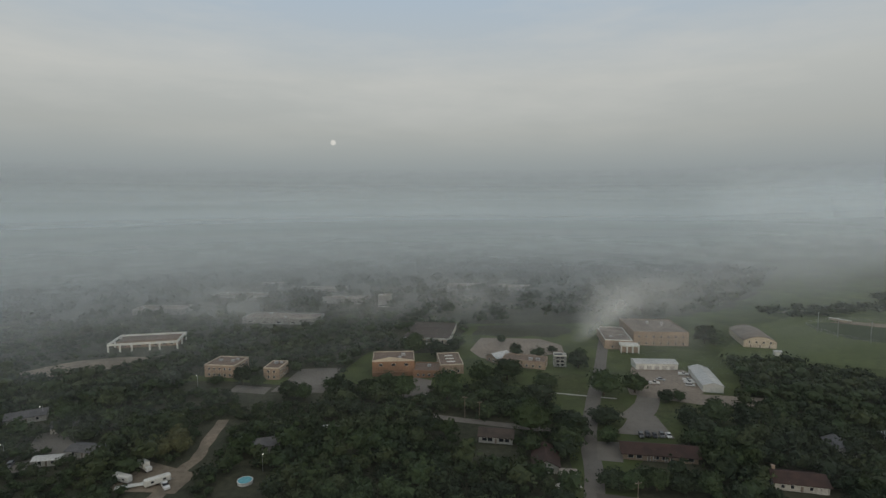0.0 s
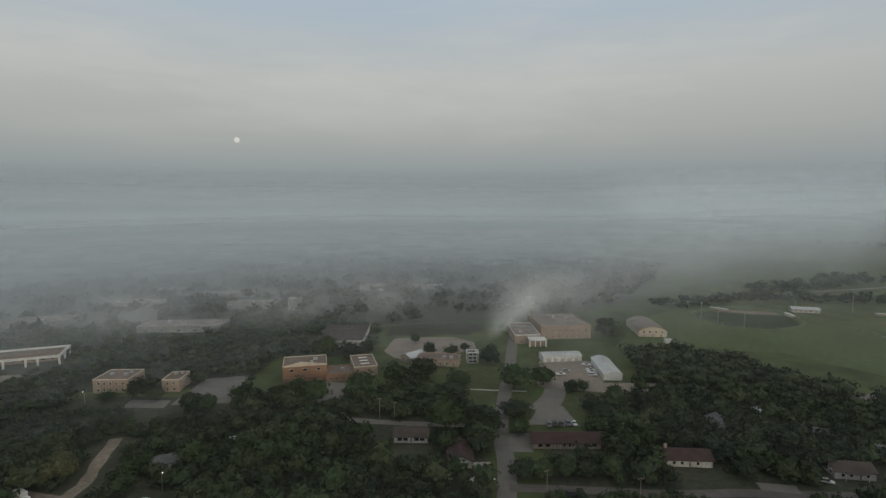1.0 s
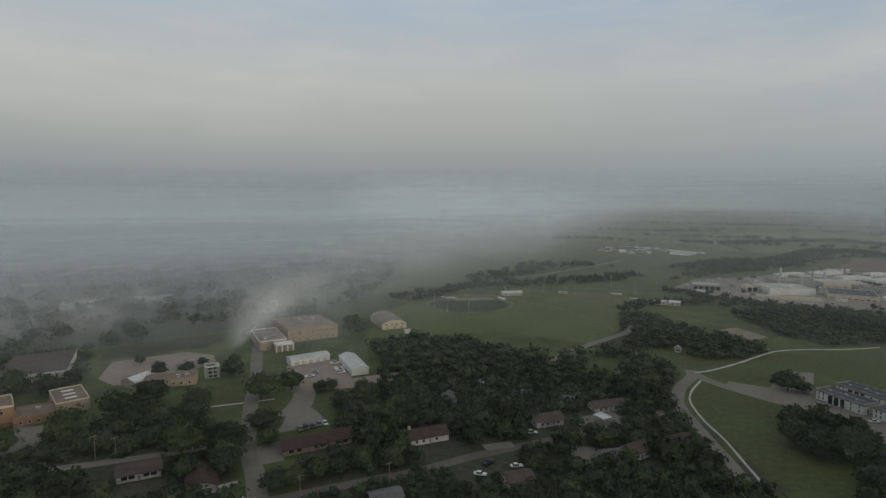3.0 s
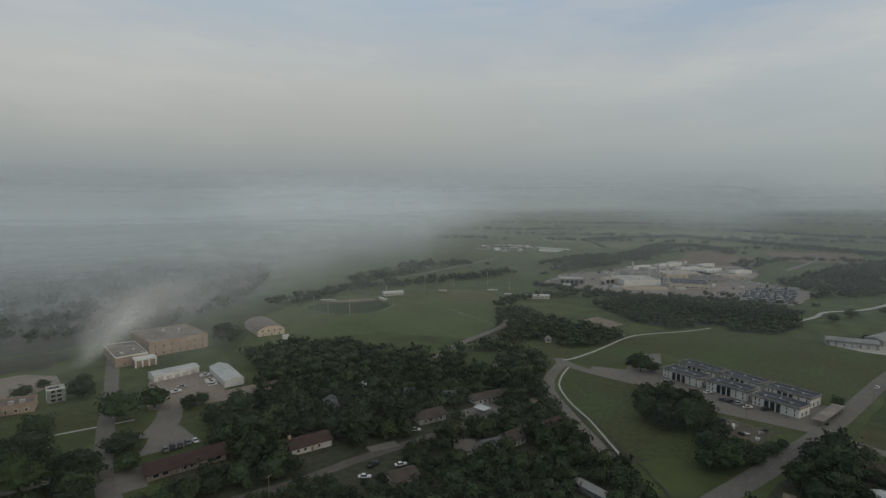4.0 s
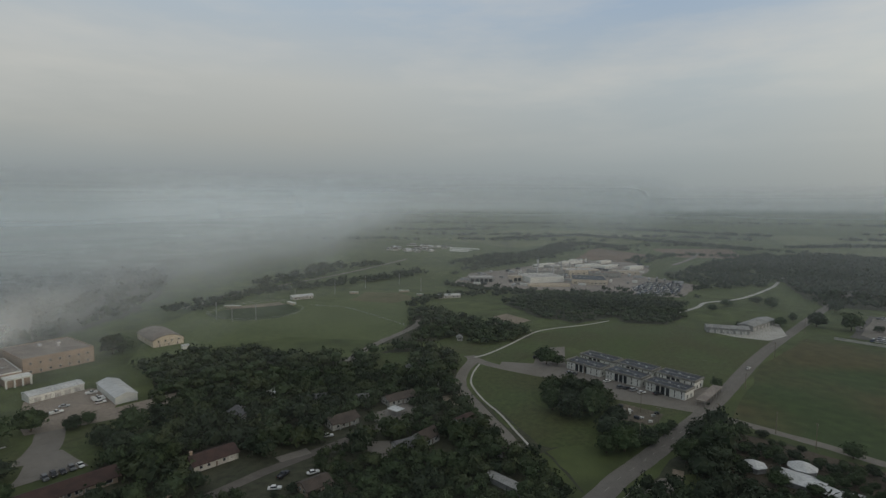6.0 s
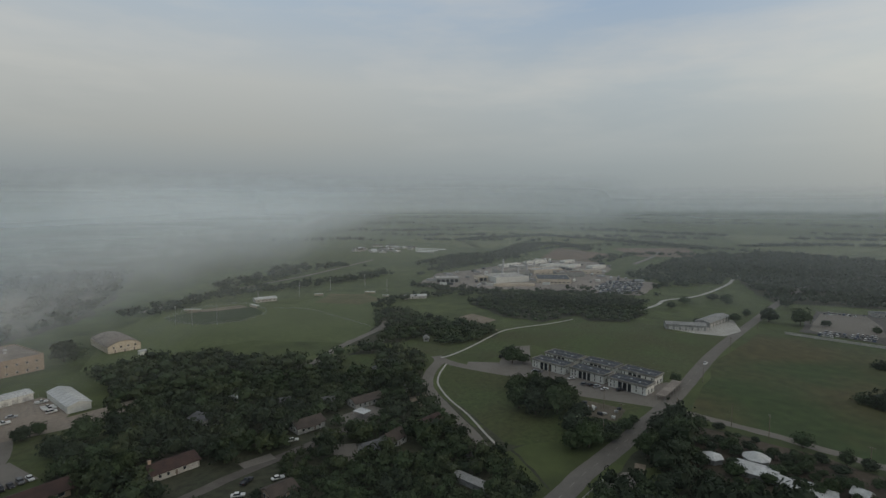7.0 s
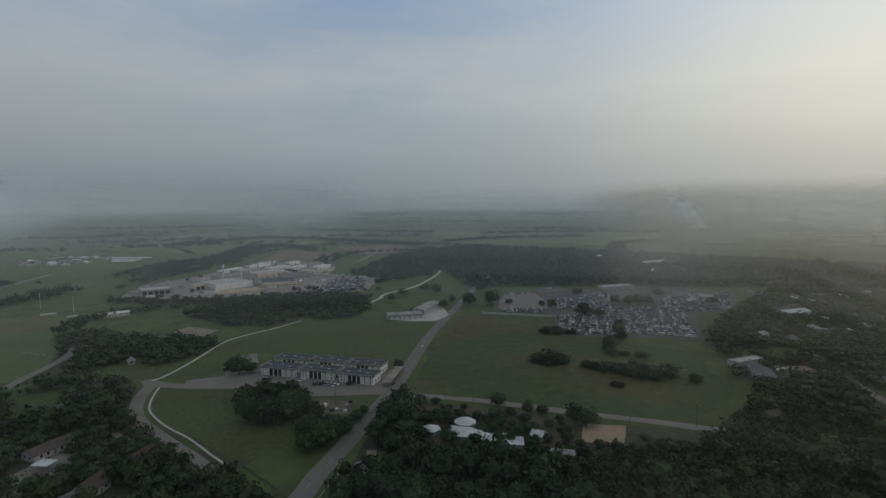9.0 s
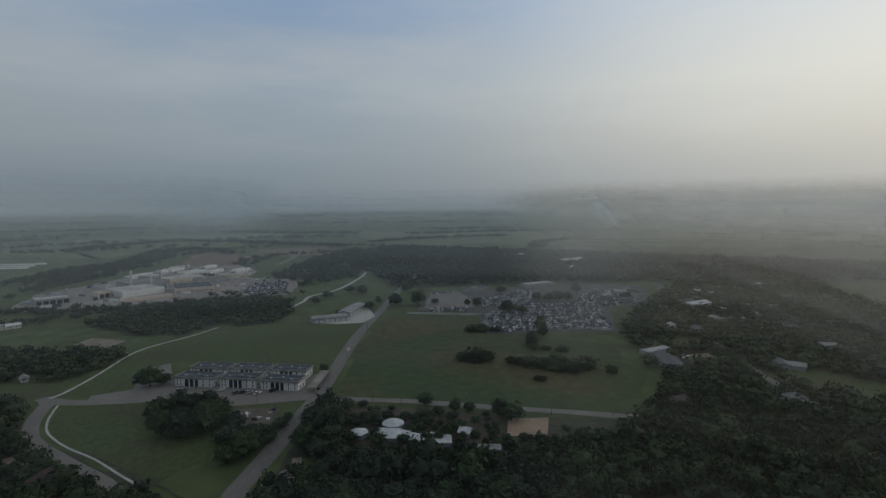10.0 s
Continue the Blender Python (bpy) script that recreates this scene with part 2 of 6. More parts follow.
def area(bm, points, z, ragged=1.5, step=7.0, seed=1):
    """A flat patch whose outline is rounded and slightly uneven."""
    rnd = random.Random(seed)
    n = len(points)
    verts = []
    for i in range(n):
        a, b = Vector(points[i]), Vector(points[(i + 1) % n])
        k = max(1, int((b - a).length / step))
        for j in range(k):
            p = a.lerp(b, j / k)
            q = Vector((p.x, p.y, 0)) * 0.05
            o = noise.noise_vector(q + Vector((seed, 0, 0))) * ragged
            verts.append(bm.verts.new((p.x + o.x, p.y + o.y, z)))
    f = bm.faces.new(verts)
    f.normal_update()
    if f.normal.z < 0:
        f.normal_flip()
    bmesh.ops.triangulate(bm, faces=[f])


def ground_patch(name, points, z, material, label, category, ragged=1.5, seed=1):
    bm = bmesh.new()
    area(bm, points, z, ragged, seed=seed)
    return tagged(new(name, mesh_of(bm, name, material)), label, category, kind="structure")


def road_strip(name, points, width, z, material, label, category="road", ragged=0.15, thick=0.0, seed=1):
    bm = bmesh.new()
    ribbon(bm, points, width, z, thick, ragged, seed=seed)
    return tagged(new(name, mesh_of(bm, name, material)), label, category, kind="structure")


def inside(pt, poly):
    x, y = pt
    hit = False
    for (x0, y0), (x1, y1) in zip(poly, poly[1:] + poly[:1]):
        if (y0 > y) != (y1 > y) and x < x0 + (y - y0) / (y1 - y0) * (x1 - x0):
            hit = not hit
    return hit


# ---- ground: one sheet to the horizon ----
def build_ground():
    bm = bmesh.new()
    radii = [0, 60, 120, 200, 300, 420, 560, 740, 960, 1250, 1650, 2150, 2700, 3200, 3700, 4200, 4600, 4880]
    n = 160
    prev = None
    for r in radii:
        if r == 0:
            prev = [bm.verts.new((0, 0, 0))]
            continue
        ring = []
        for i in range(n):
            a = 2 * math.pi * i / n
            x, y = r * math.cos(a), r * math.sin(a)
            rise = max(0.0, (r - 2300) / 2580)
            z = rise ** 1.4 * (60 + 22 * noise.noise((x * .0007, y * .0007, 3)))
            ring.append(bm.verts.new((x, y, z)))
        for i in range(n):
            j = (i + 1) % n
            bm.faces.new((prev[0], ring[i], ring[j]) if len(prev) == 1 else (prev[i], ring[i], ring[j], prev[j]))
        prev = ring
    ob = new("ground", mesh_of(bm, "ground", MEADOW))
    for p in ob.data.polygons:
        p.use_smooth = True
    return tagged(ob, "dark green open country reaching to the hazy horizon", "ground", kind="structure")


build_ground()

# ---- fields, lots and roads ----
LAID = []
OPEN, LINES, SPOTS = [], [], []        # where no tree may stand


def field(name, pts, z, material, label, category="field", ragged=1.5, keep=True, seed=1):
    if keep:
        OPEN.append(pts)
    LAID.append(name)
    return ground_patch(name, pts, z + .0015 * len(LAID), material, label, category, ragged, seed)


def road(name, pts, width, material, label, category="road", z=0.12, ragged=0.15, thick=0.0):
    w = max(width) if isinstance(width, tuple) else width
    LINES.append((smooth_line(pts, 5.0), w / 2))
    return road_strip(name, pts, width, z, material, label, category, ragged, thick)


# yards before the houses, kept clear of trees
OPEN += [[(12, 198), (30, 196), (30, 212), (12, 214)], [(34, 178), (50, 175), (50, 190), (34, 190)], [(66, 184), (100, 179), (102, 198), (68, 200)], [(108, 160), (132, 155), (134, 176), (112, 178)],
         [(160, 150), (182, 145), (190, 160), (168, 165)], [(165, 104), (178, 99), (192, 110), (180, 120)], [(190, 138), (215, 140), (210, 158), (190, 160)], [(112, 142), (138, 134), (148, 150), (115, 160)],
         [(-5, 222), (33, 212), (35, 226), (-5, 238)], [(-100, 250), (-60, 252), (-60, 270), (-96, 268)]]
OPEN += [[(-142, 272), (-85, 260), (-84, 288), (-136, 300)], [(-236, 330), (-178, 342), (-178, 356), (-240, 352)],
         [(274, 8), (260, -40), (238, -95), (228, -132), (212, -128), (208, -90), (205, -60), (204, -20), (210, 6), (240, 8), (262, 12)]]
OPEN += [[(-79, 160), (-58, 160), (-60, 190), (-79, 190)], [(-197, 220), (-172, 220), (-172, 240), (-197, 244)], [(-108, 160), (-84, 160), (-88, 200), (-92, 236), (-106, 236), (-103, 200)],
         [(111, 267), (142, 258), (130, 220), (108, 209), (98, 220), (101, 245)], [(276, 216), (300, 214), (330, 222), (352, 232), (345, 244), (316, 236), (283, 236)]]
OPEN += [[(322, -206), (322, -244), (298, -232), (296, -206)], [(364, -206), (362, -262), (338, -246), (342, -198)], [(276, -252), (292, -256), (288, -272), (272, -268)], [(282, -178), (298, -182), (294, -190), (280, -188)]]
OPEN += [[(186, 38), (209, 31), (237, 26), (249, 23), (237, 18), (199, 17)], [(247, 200), (279, 218), (294, 202), (276, 187), (248, 183)]]
LOW_FRONT = [(-25, 265), (-18, 259), (-8, 265), (-7, 238), (-24, 245)]
WOODS = [
    [(-300, 120), (-60, 130), (40, 140), (45, 180), (60, 226), (50, 262), (-20, 285), (-80, 282), (-150, 290), (-215, 285), (-300, 260)],
    [(58, 140), (230, 60), (215, 95), (262, 150), (298, 168), (300, 215), (262, 224), (240, 250), (240, 300), (205, 318), (175, 320), (165, 282), (135, 250), (104, 240), (100, 214), (68, 190)],
    [(110, 66), (176, 53), (195, 75), (206, 92), (150, 130), (100, 115)],
    [(488, 222), (570, 217), (582, 179), (600, 143), (600, 78), (522, 58), (440, 74), (484, 113), (440, 133), (446, 169)],
    [(175, 34), (262, 20), (258, -20), (240, -70), (222, -130), (214, -190), (150, -240), (60, -220), (60, -80), (120, 10)],
    [(300, -180), (400, -215), (500, -300), (600, -400), (560, -560), (300, -420), (190, -330), (150, -260), (215, -200)],
    [(258, 52), (292, 78), (283, 100), (262, 98), (246, 78)],
    [(330, 200), (390, 190), (420, 260), (400, 285), (350, 250), (300, 232)],
    [(330, 176), (345, 158), (376, 150), (398, 162), (402, 196), (362, 196)],
    [(-330, 270), (-150, 300), (-60, 290), (-50, 345), (10, 345), (20, 420), (-60, 470), (-330, 420)],
]
# where only young, low trees grow
LOW = [[(-155, 232), (-58, 222), (-58, 275), (-140, 288)], [(-250, 300), (-172, 310), (-172, 348), (-250, 345)], [(-52, 265), (15, 258), (15, 298), (-48, 300)], [(-10, 195), (32, 188), (34, 214), (-8, 216)],
       [(-135, 140), (-80, 140), (-82, 178), (-122, 180)], [(-190, 172), (-130, 160), (-130, 205), (-175, 210)], [(-82, 150), (-58, 150), (-60, 180), (-82, 180)], [(-112, 195), (-86, 195), (-86, 228), (-110, 228)],
       [(55, 130), (150, 118), (162, 146), (60, 168)]]
LOW.append(LOW_FRONT)
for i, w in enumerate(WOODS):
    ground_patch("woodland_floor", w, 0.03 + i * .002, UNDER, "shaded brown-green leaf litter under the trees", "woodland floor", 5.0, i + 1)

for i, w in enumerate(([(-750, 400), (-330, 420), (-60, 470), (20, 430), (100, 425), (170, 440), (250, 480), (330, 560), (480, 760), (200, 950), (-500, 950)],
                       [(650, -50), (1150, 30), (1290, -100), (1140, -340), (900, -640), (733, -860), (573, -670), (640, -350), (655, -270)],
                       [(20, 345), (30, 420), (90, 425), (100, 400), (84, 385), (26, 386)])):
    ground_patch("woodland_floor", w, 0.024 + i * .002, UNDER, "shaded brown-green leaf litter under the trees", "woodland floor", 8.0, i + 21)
field("pasture", [(277, 9), (300, 8), (386, -2), (483, -30), (480, -47), (468, -107), (420, -118), (376, -147), (351, -189), (312, -168), (288, -173), (254, -147), (237, -112), (244, -84), (255, -55), (266, -30)], .06,
      ROUGH_FIELD, "rough pasture with brownish seed heads beside the straight road", "field", 2.0, seed=2)
field("drive", [(232, 140), (240, 134.5), (236, 128), (227, 124.5), (223.5, 133)], .083, DIRT, "pale dirt drive at the road bend", "driveway", 1.0)
field("driveway", [(198.6, 145.4), (202.7, 142.7), (201, 139.2), (195.9, 142.1)], .084, CONCRETE, "small concrete pad before the canopy", "driveway", .3)
field("lawn", [(169.6, 146), (181.5, 141.5), (185, 146.5), (173.3, 151.5)], .049, LAWN, "pale worn grass yard between houses", "lawn", 1.0)
field("lawn", [(205, 72), (236, 38), (283, 30), (286, 62), (292, 98), (296, 148), (284, 146), (262, 139), (246, 126), (228, 104), (206, 80)], .06,
      LAWN, "mown dark green grass inside the road bend", "lawn", 0.8, keep=False)
OPEN.append([(205, 80), (228, 60), (246, 78), (262, 98), (283, 100), (296, 148), (262, 139), (228, 104)])
OPEN.append([(200, 82), (212, 84), (236, 56), (224, 44), (194, 66)])
OPEN.append([(246, 78), (258, 52), (278, 40), (245, 33), (215, 40), (222, 70)])
field("lawn", [(314, 158), (391, 146), (459, 110), (480, 60), (470, 35), (453, 28), (458, 10), (484, -20), (386, 8), (345, 13), (344, 30), (365, 110), (360, 124), (304, 132)], .055,
      LAWN, "broad mown grass behind the row houses", "lawn", 1.5, seed=3)
field("lawn", [(175, 335), (232, 405), (300, 455), (345, 450), (390, 425), (400, 375), (480, 395), (500, 345), (470, 300), (410, 284), (360, 250), (330, 240), (305, 238), (278, 302), (240, 318), (215, 330)], .05,
      HAZED_LAWN, "pale green sports ground grass beside the ball fields, haze painted into its colour", "lawn", 2.0, seed=4)
field("lawn", [(308, 160), (330, 157), (392, 153), (404, 176), (398, 196), (372, 178), (345, 200), (312, 205)], .052, LAWN, "uneven grass beside the drainage channel", "lawn", 3, keep=False)
field("lawn", [(63, 225), (84, 228), (90, 262), (100, 300), (84, 300), (70, 262)], .05, LAWN, "green lawn between the street and the lot", "lawn", 1.0)
field("lawn", [(100, 240), (106, 262), (128, 256), (118, 232)], .05, LAWN, "green lawn beside the fan-shaped drive", "lawn", 1.0)
field("lawn", [(45, 258), (72, 262), (86, 300), (64, 304)], .05, LAWN, "green lawn by the street", "lawn", 1.0)
field("lawn", [(275, -235), (275, -275), (225, -300), (215, -270), (240, -245)], .05, LAWN, "green clearing among the trees", "lawn", 2.0)
field("meadow_patch", [(-250, 300), (-228, 326), (-180, 340), (-200, 310), (-225, 292)], .06, DIRT, "bare pale ground beside the trees", "field", 3.0)
field("tilled_field", [(980, 300), (1250, 345), (1120, 180), (960, 200)], .06, TILLED, "bare red-brown tilled field", "field", 10, seed=5)
field("tilled_field", [(1300, 225), (1400, 70), (1150, 30), (1108, 142)], .06, TILLED, "bare red-brown tilled field", "field", 10, seed=6)
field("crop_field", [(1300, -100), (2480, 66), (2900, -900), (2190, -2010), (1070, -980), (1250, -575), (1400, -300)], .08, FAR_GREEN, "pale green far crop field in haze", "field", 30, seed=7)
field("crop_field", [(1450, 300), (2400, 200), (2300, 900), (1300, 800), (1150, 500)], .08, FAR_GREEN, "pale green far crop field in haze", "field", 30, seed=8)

field("bare_soil", [(250, 40), (268, 38), (272, 58), (262, 62), (250, 54)], .064, surface("trodden_soil", (.12, .10, .075), (.075, .068, .045), 0.12, bump=.05), "bare brown ground with clutter before the row houses", "yard", 2.0)
field("bare_soil", [(262, 4), (254, -40), (238, -66), (214, -60), (212, -20), (216, 6), (240, 8)], .045, surface("dark_soil", (.085, .066, .048), (.060, .052, .036), 0.1, bump=.05), "dark trodden soil round the white pavilions", "yard", 2.0, keep=False)
# lots
field("parking_lot", [(97, 268), (110, 262), (135, 250), (170, 255), (168, 262), (134, 268), (150, 284), (142, 308), (114, 314), (100, 284)], .09, YARD, "pale dusty parking lot before the white sheds", "parking lot", 0.8)
field("forecourt", [(74, 222), (98, 216.5), (98.5, 229), (99, 240), (87, 241), (80, 229)], .13, OLD_ASPHALT, "pale fan-shaped parking apron", "forecourt", 0.3)
field("plaza", [(18, 350), (24, 333), (36, 325), (57, 332), (80, 345), (82, 362), (70, 380), (28, 382)], .09, YARD, "pale paved plaza", "plaza", 1.0)
field("parking_lot", [(296, 117), (290, 84), (276, 64), (278, 24), (318, 14), (322, 24), (304, 36), (322, 104), (362, 118), (352, 128), (340, 128), (312, 122), (305, 140), (298, 138)], .07, OLD_ASPHALT, "worn asphalt parking court along the row houses", "parking lot", 0.6)
YARD_EDGE = [(569, 320), (590, 340), (682, 365), (795, 323), (964, 293), (960, 190), (870, 150), (790, 148), (752, 92), (730, 66), (625, 76), (614, 147), (591, 240)]
field("yard", YARD_EDGE, .09, surface("pale_works_concrete", (.265, .232, .205), (.200, .176, .154), 0.025, fine=9, spread=.25), "wide pale concrete and gravel works yard", "yard", 4)
field("car_yard", [(506, -58), (612, -84), (616, -166), (646, -237), (643, -314), (591, -347), (494, -294), (482, -246), (388, -206), (402, -100), (470, -112), (488, -108)], .09, CARLOT, "dusty grey yard filled with parked cars", "yard", 3)
field("parking_lot", [(517, -67), (602, -86), (608, -121), (563, -123), (512, -116), (510, -72)], .10, OLD_ASPHALT, "pale empty parking lot beside the car yard", "parking lot", 1.0)
field("concrete_pad", [(466, 36), (458, 14), (459, -6), (484, -18), (530, -13), (500, 10), (482, 28)], .10, CONCRETE, "pale concrete apron before the warehouse", "forecourt", 0.5)
field("gravel_pad", [(400, 190), (425, 205), (445, 200), (430, 170), (410, 176)], .08, DIRT, "pale trodden gravel pad", "yard", 2)
field("lawn", [(363, -210), (361, -259), (338, -244), (342, -201)], .05, LAWN, "green strip of grass beyond a low building", "lawn", 2.0, seed=31)
field("gravel_pad", [(319, -220), (318.5, -240), (301, -228), (303, -212)], .08, DIRT, "bare brown pad", "yard", 1)
field("sand_court", [(236, -70), (233, -89), (214.5, -82), (217.5, -64)], .10, surface("orange_sand", (.31, .225, .155), (.24, .18, .125), 0.1, fine=12), "bare orange sand court beside the lane", "court", 1.4)
field("driveway", [(60, 198), (64, 214), (74, 213), (69, 196)], .11, OLD_ASPHALT, "worn asphalt driveway beside the street", "driveway", 0.5)
field("driveway", [(38, 183), (48, 181), (49, 178), (40, 177)], .11, CONCRETE, "short concrete driveway", "driveway", 0.3)
field("lawn", [(111, 267), (142, 258), (130, 220), (108, 209), (98, 220), (101, 245)], .047, LAWN, "dark lawn behind the long house", "lawn", 1.5)
field("lawn", [(247, 200), (279, 218), (294, 202), (276, 187), (248, 183)], .047, LAWN, "small green clearing beside the lane", "lawn", 1.5, keep=False)
field("school_yard", [(-25, 265), (-16, 295), (-6, 290), (-8, 265), (-18, 259)], .088, OLD_ASPHALT, "worn grey paved yard between the brick school blocks", "yard", 0.6)
field("dirt_yard", [(-80, 172), (-62, 172), (-62, 192), (-80, 190)], .075, UNDER, "bare brown ground round the pool", "yard", 2.0)
field("dirt_yard", [(-118, 176), (-92, 174), (-90, 188), (-112, 196)], .08, DIRT, "bare dirt yard with parked trailers", "yard", 2.0)
field("dirt_yard", [(-173, 220), (-167.5, 223), (-147, 211), (-137.6, 208.8), (-134.5, 202), (-147.6, 204.9), (-160, 201), (-166, 205)], .08, OLD_ASPHALT, "grey yard between the trees", "yard", 2.0)
field("dirt_yard", [(-158, 188), (-140, 200), (-150, 206), (-168, 190)], .08, OLD_ASPHALT, "grey yard between the trees", "yard", 2.0)
for k, pts in enumerate(([(-90, 272), (-84, 310), (-60, 312), (-62, 270)], [(-112, 272), (-92, 268), (-92, 278), (-112, 282)], [(138, 156), (150, 152), (152, 157), (140, 161)],
                         [(185, 140), (212, 138), (214, 152), (190, 158)], [(162, 118), (176, 132), (170, 140), (156, 128)])):
    field("driveway", pts, .085 + k * .002, OLD_ASPHALT, "worn pale asphalt between the trees", "driveway", 1.5, seed=10 + k)

road("road", [(42, 140), (50, 168), (55, 185), (58.5, 203), (62.5, 221), (75, 258.5), (91, 303), (105, 345), (122, 395)], 7.0, ASPHALT, "grey asphalt street running away between trees")
road("road", [(86, 236), (93, 244), (100, 254), (106, 266), (114, 276)], (13, 10), OLD_ASPHALT, "pale asphalt drive to the sheds", z=.118)
# this street's tree shade is in its darker colour
road("road", [(52, 172), (70, 168), (86, 164), (101, 160), (114, 157.7), (129, 156), (152, 151), (176, 146), (196, 142)], 5.2, SHADED_ASPHALT, "narrow asphalt street among houses, coloured dark for tree shade", z=.124)
road("road", [(-40, 250), (-11, 242), (9.4, 235.5), (32, 229), (62, 221)], 5.0, OLD_ASPHALT, "pale narrow street", z=.116)
road("road", [(100, 62), (173, 45.5), (193, 42), (213, 36.7), (243, 29.5), (279, 21.5), (320, 14), (386, 3.5), (443, -8), (520, -26.3), (623, -50.5), (800, -95), (1100, -160)], (8.8, 6.4), ASPHALT, "long straight two-lane asphalt road", z=.126)
road("road", [(281, 22), (285, 46.7), (291, 67), (293, 88), (293, 109), (294, 132), (296, 146), (301, 158)], 7.5, OLD_ASPHALT, "worn asphalt lane before the row houses", z=.114)
road("road", [(306, 164), (298, 157), (274, 151), (251, 139.5), (233, 121.5), (218, 105), (207, 92.5), (198, 84)], (7.5, 4.6), OLD_ASPHALT, "bending worn asphalt road", z=.112)
road("road", [(277.5, 13), (272.6, -5.4), (264, -34), (253, -61), (243.7, -87), (237, -105), (231, -119), (226, -137), (223, -152), (212, -190)], 6.0, OLD_ASPHALT, "pale narrow lane beside the pasture", z=.122, ragged=.5)
road("road", [(240, 215), (262, 227), (303, 236), (327, 238.5), (357, 242.5), (380, 252)], 6.0, OLD_ASPHALT, "pale unmarked lane through the trees", z=.12, ragged=.5)
road("road", [(-100, 236), (-99, 222), (-97, 208), (-96, 198), (-97, 190), (-97, 178), (-99, 160)], 5.0, DIRT, "pale dirt track", z=.11, ragged=.6)
road("road", [(345, -258), (311, -244), (292, -241), (262, -233), (247, -230), (230, -227), (205, -222)], 5.0, OLD_ASPHALT, "grey lane between houses", z=.117, ragged=.3)
road("footpath", [(88, 262), (66, 268), (52, 272)], 1.6, CONCRETE, "pale concrete footpath over the lawn", "path", z=.10)
road("footpath", [(413, 196), (402, 175), (394, 156)], 3.0, DIRT, "pale trodden path", "path", z=.105, ragged=.4)
road("footpath", [(536, 66), (575, 54), (608, 49), (656, 19), (767, -10), (850, -20), (912, -31)], 4.0, CONCRETE, "pale curving path over the grass", "path", z=.10)
road("road", [(700, 345), (850, 318), (985, 292)], 8.0, OLD_ASPHALT, "pale works road", z=.121)
road("road", [(960, 130), (1110, 118), (1250, 120)], 8.0, OLD_ASPHALT, "pale works road", z=.1215)
road("road", [(300, 470), (420, 500), (600, 520), (800, 560)], 6.0, OLD_ASPHALT, "pale road behind the ball fields", z=.113)

road("ditch", [(234, 111.6), (213.8, 88.1), (201, 72.9), (188, 59.3), (178, 50)], 1.3, UNDER, "narrow dark ditch along the lawn", "ditch", z=.10, ragged=.4)
# concrete channel along the bend, raised a hand's width
CHANNEL = [(199, 76.5), (211, 89), (226, 104), (238.3, 119.2), (250.5, 131.2), (261, 139), (276, 145.3), (292.7, 149.8)]
CHANNEL_FAR = [(304, 159.5), (312, 156.5), (327, 154.5), (343, 153.3), (373.4, 152.6), (394, 151), (412, 143), (437, 126), (464, 112.7)]
road("kerb", CHANNEL, 1.0, CONCRETE, "white concrete kerb round the bend", "kerb", z=.26, ragged=0.02, thick=.22)
road("kerb", CHANNEL_FAR, (1.7, 1.1), CONCRETE, "white concrete channel across the grass", "channel", z=.24, ragged=.1, thick=.2)


def centre_line():
    """Short worn dashes of paint along the long road."""
    line = smooth_line([(173, 45.5), (193, 42), (213, 36.7), (243, 29.5), (279, 21.5), (320, 14), (386, 3.5), (443, -8), (520, -26.3)], 3.0)
    bm = bmesh.new()
    for i in range(0, len(line) - 2, 3):
        a, b = line[i], line[i + 1]
        n = Vector((-(b - a).y, (b - a).x, 0)).normalized() * .09
        bm.faces.new([bm.verts.new((*(p + o).xy, .145)) for p, o in ((a, -n), (b, -n), (b, n), (a, n))])
    tagged(new("road_marking", mesh_of(bm, "road_marking", LINE_PAINT)), "faded yellow dashes along the road", "road marking", kind="structure")


centre_line()


# ---- buildings ----
def window_meshes():
    made = {}
    for key, (w, h) in {"small": (1.1, 1.2), "tall": (1.0, 1.9), "wide": (2.0, 1.3), "door": (1.0, 2.1), "garage": (2.8, 2.4), "strip": (3.2, 1.0), "slim": (.6, 1.4)}.items():
        bm = bmesh.new()
        for x0, x1, z0, z1 in ((-w / 2 - .09, -w / 2, -h / 2 - .09, h / 2 + .09), (w / 2, w / 2 + .09, -h / 2 - .09, h / 2 + .09), (-w / 2, w / 2, h / 2, h / 2 + .09), (-w / 2, w / 2, -h / 2 - .09, -h / 2)):
            box(bm, x0, x1, -.08, .04, z0, z1)
        f = mesh_of(bm, "window_frame", WHITE_PAINT)
        bm = bmesh.new()
        box(bm, -w / 2, w / 2, -.03, .03, -h / 2, h / 2)
        if key not in ("door", "garage"):
            box(bm, -.03, .03, -.05, -.03, -h / 2, h / 2)
        p = mesh_of(bm, "pane", GLASS_DARK)
        made[key] = (f, p, h)
    return made


OPENINGS = window_meshes()
DOOR_PAINT = surface("door_paint", (.24, .20, .17), None, 0.6, rough=.55)
GARAGE_PAINT = surface("garage_door_paint", (.52, .51, .48), None, 0.6, rough=.55)


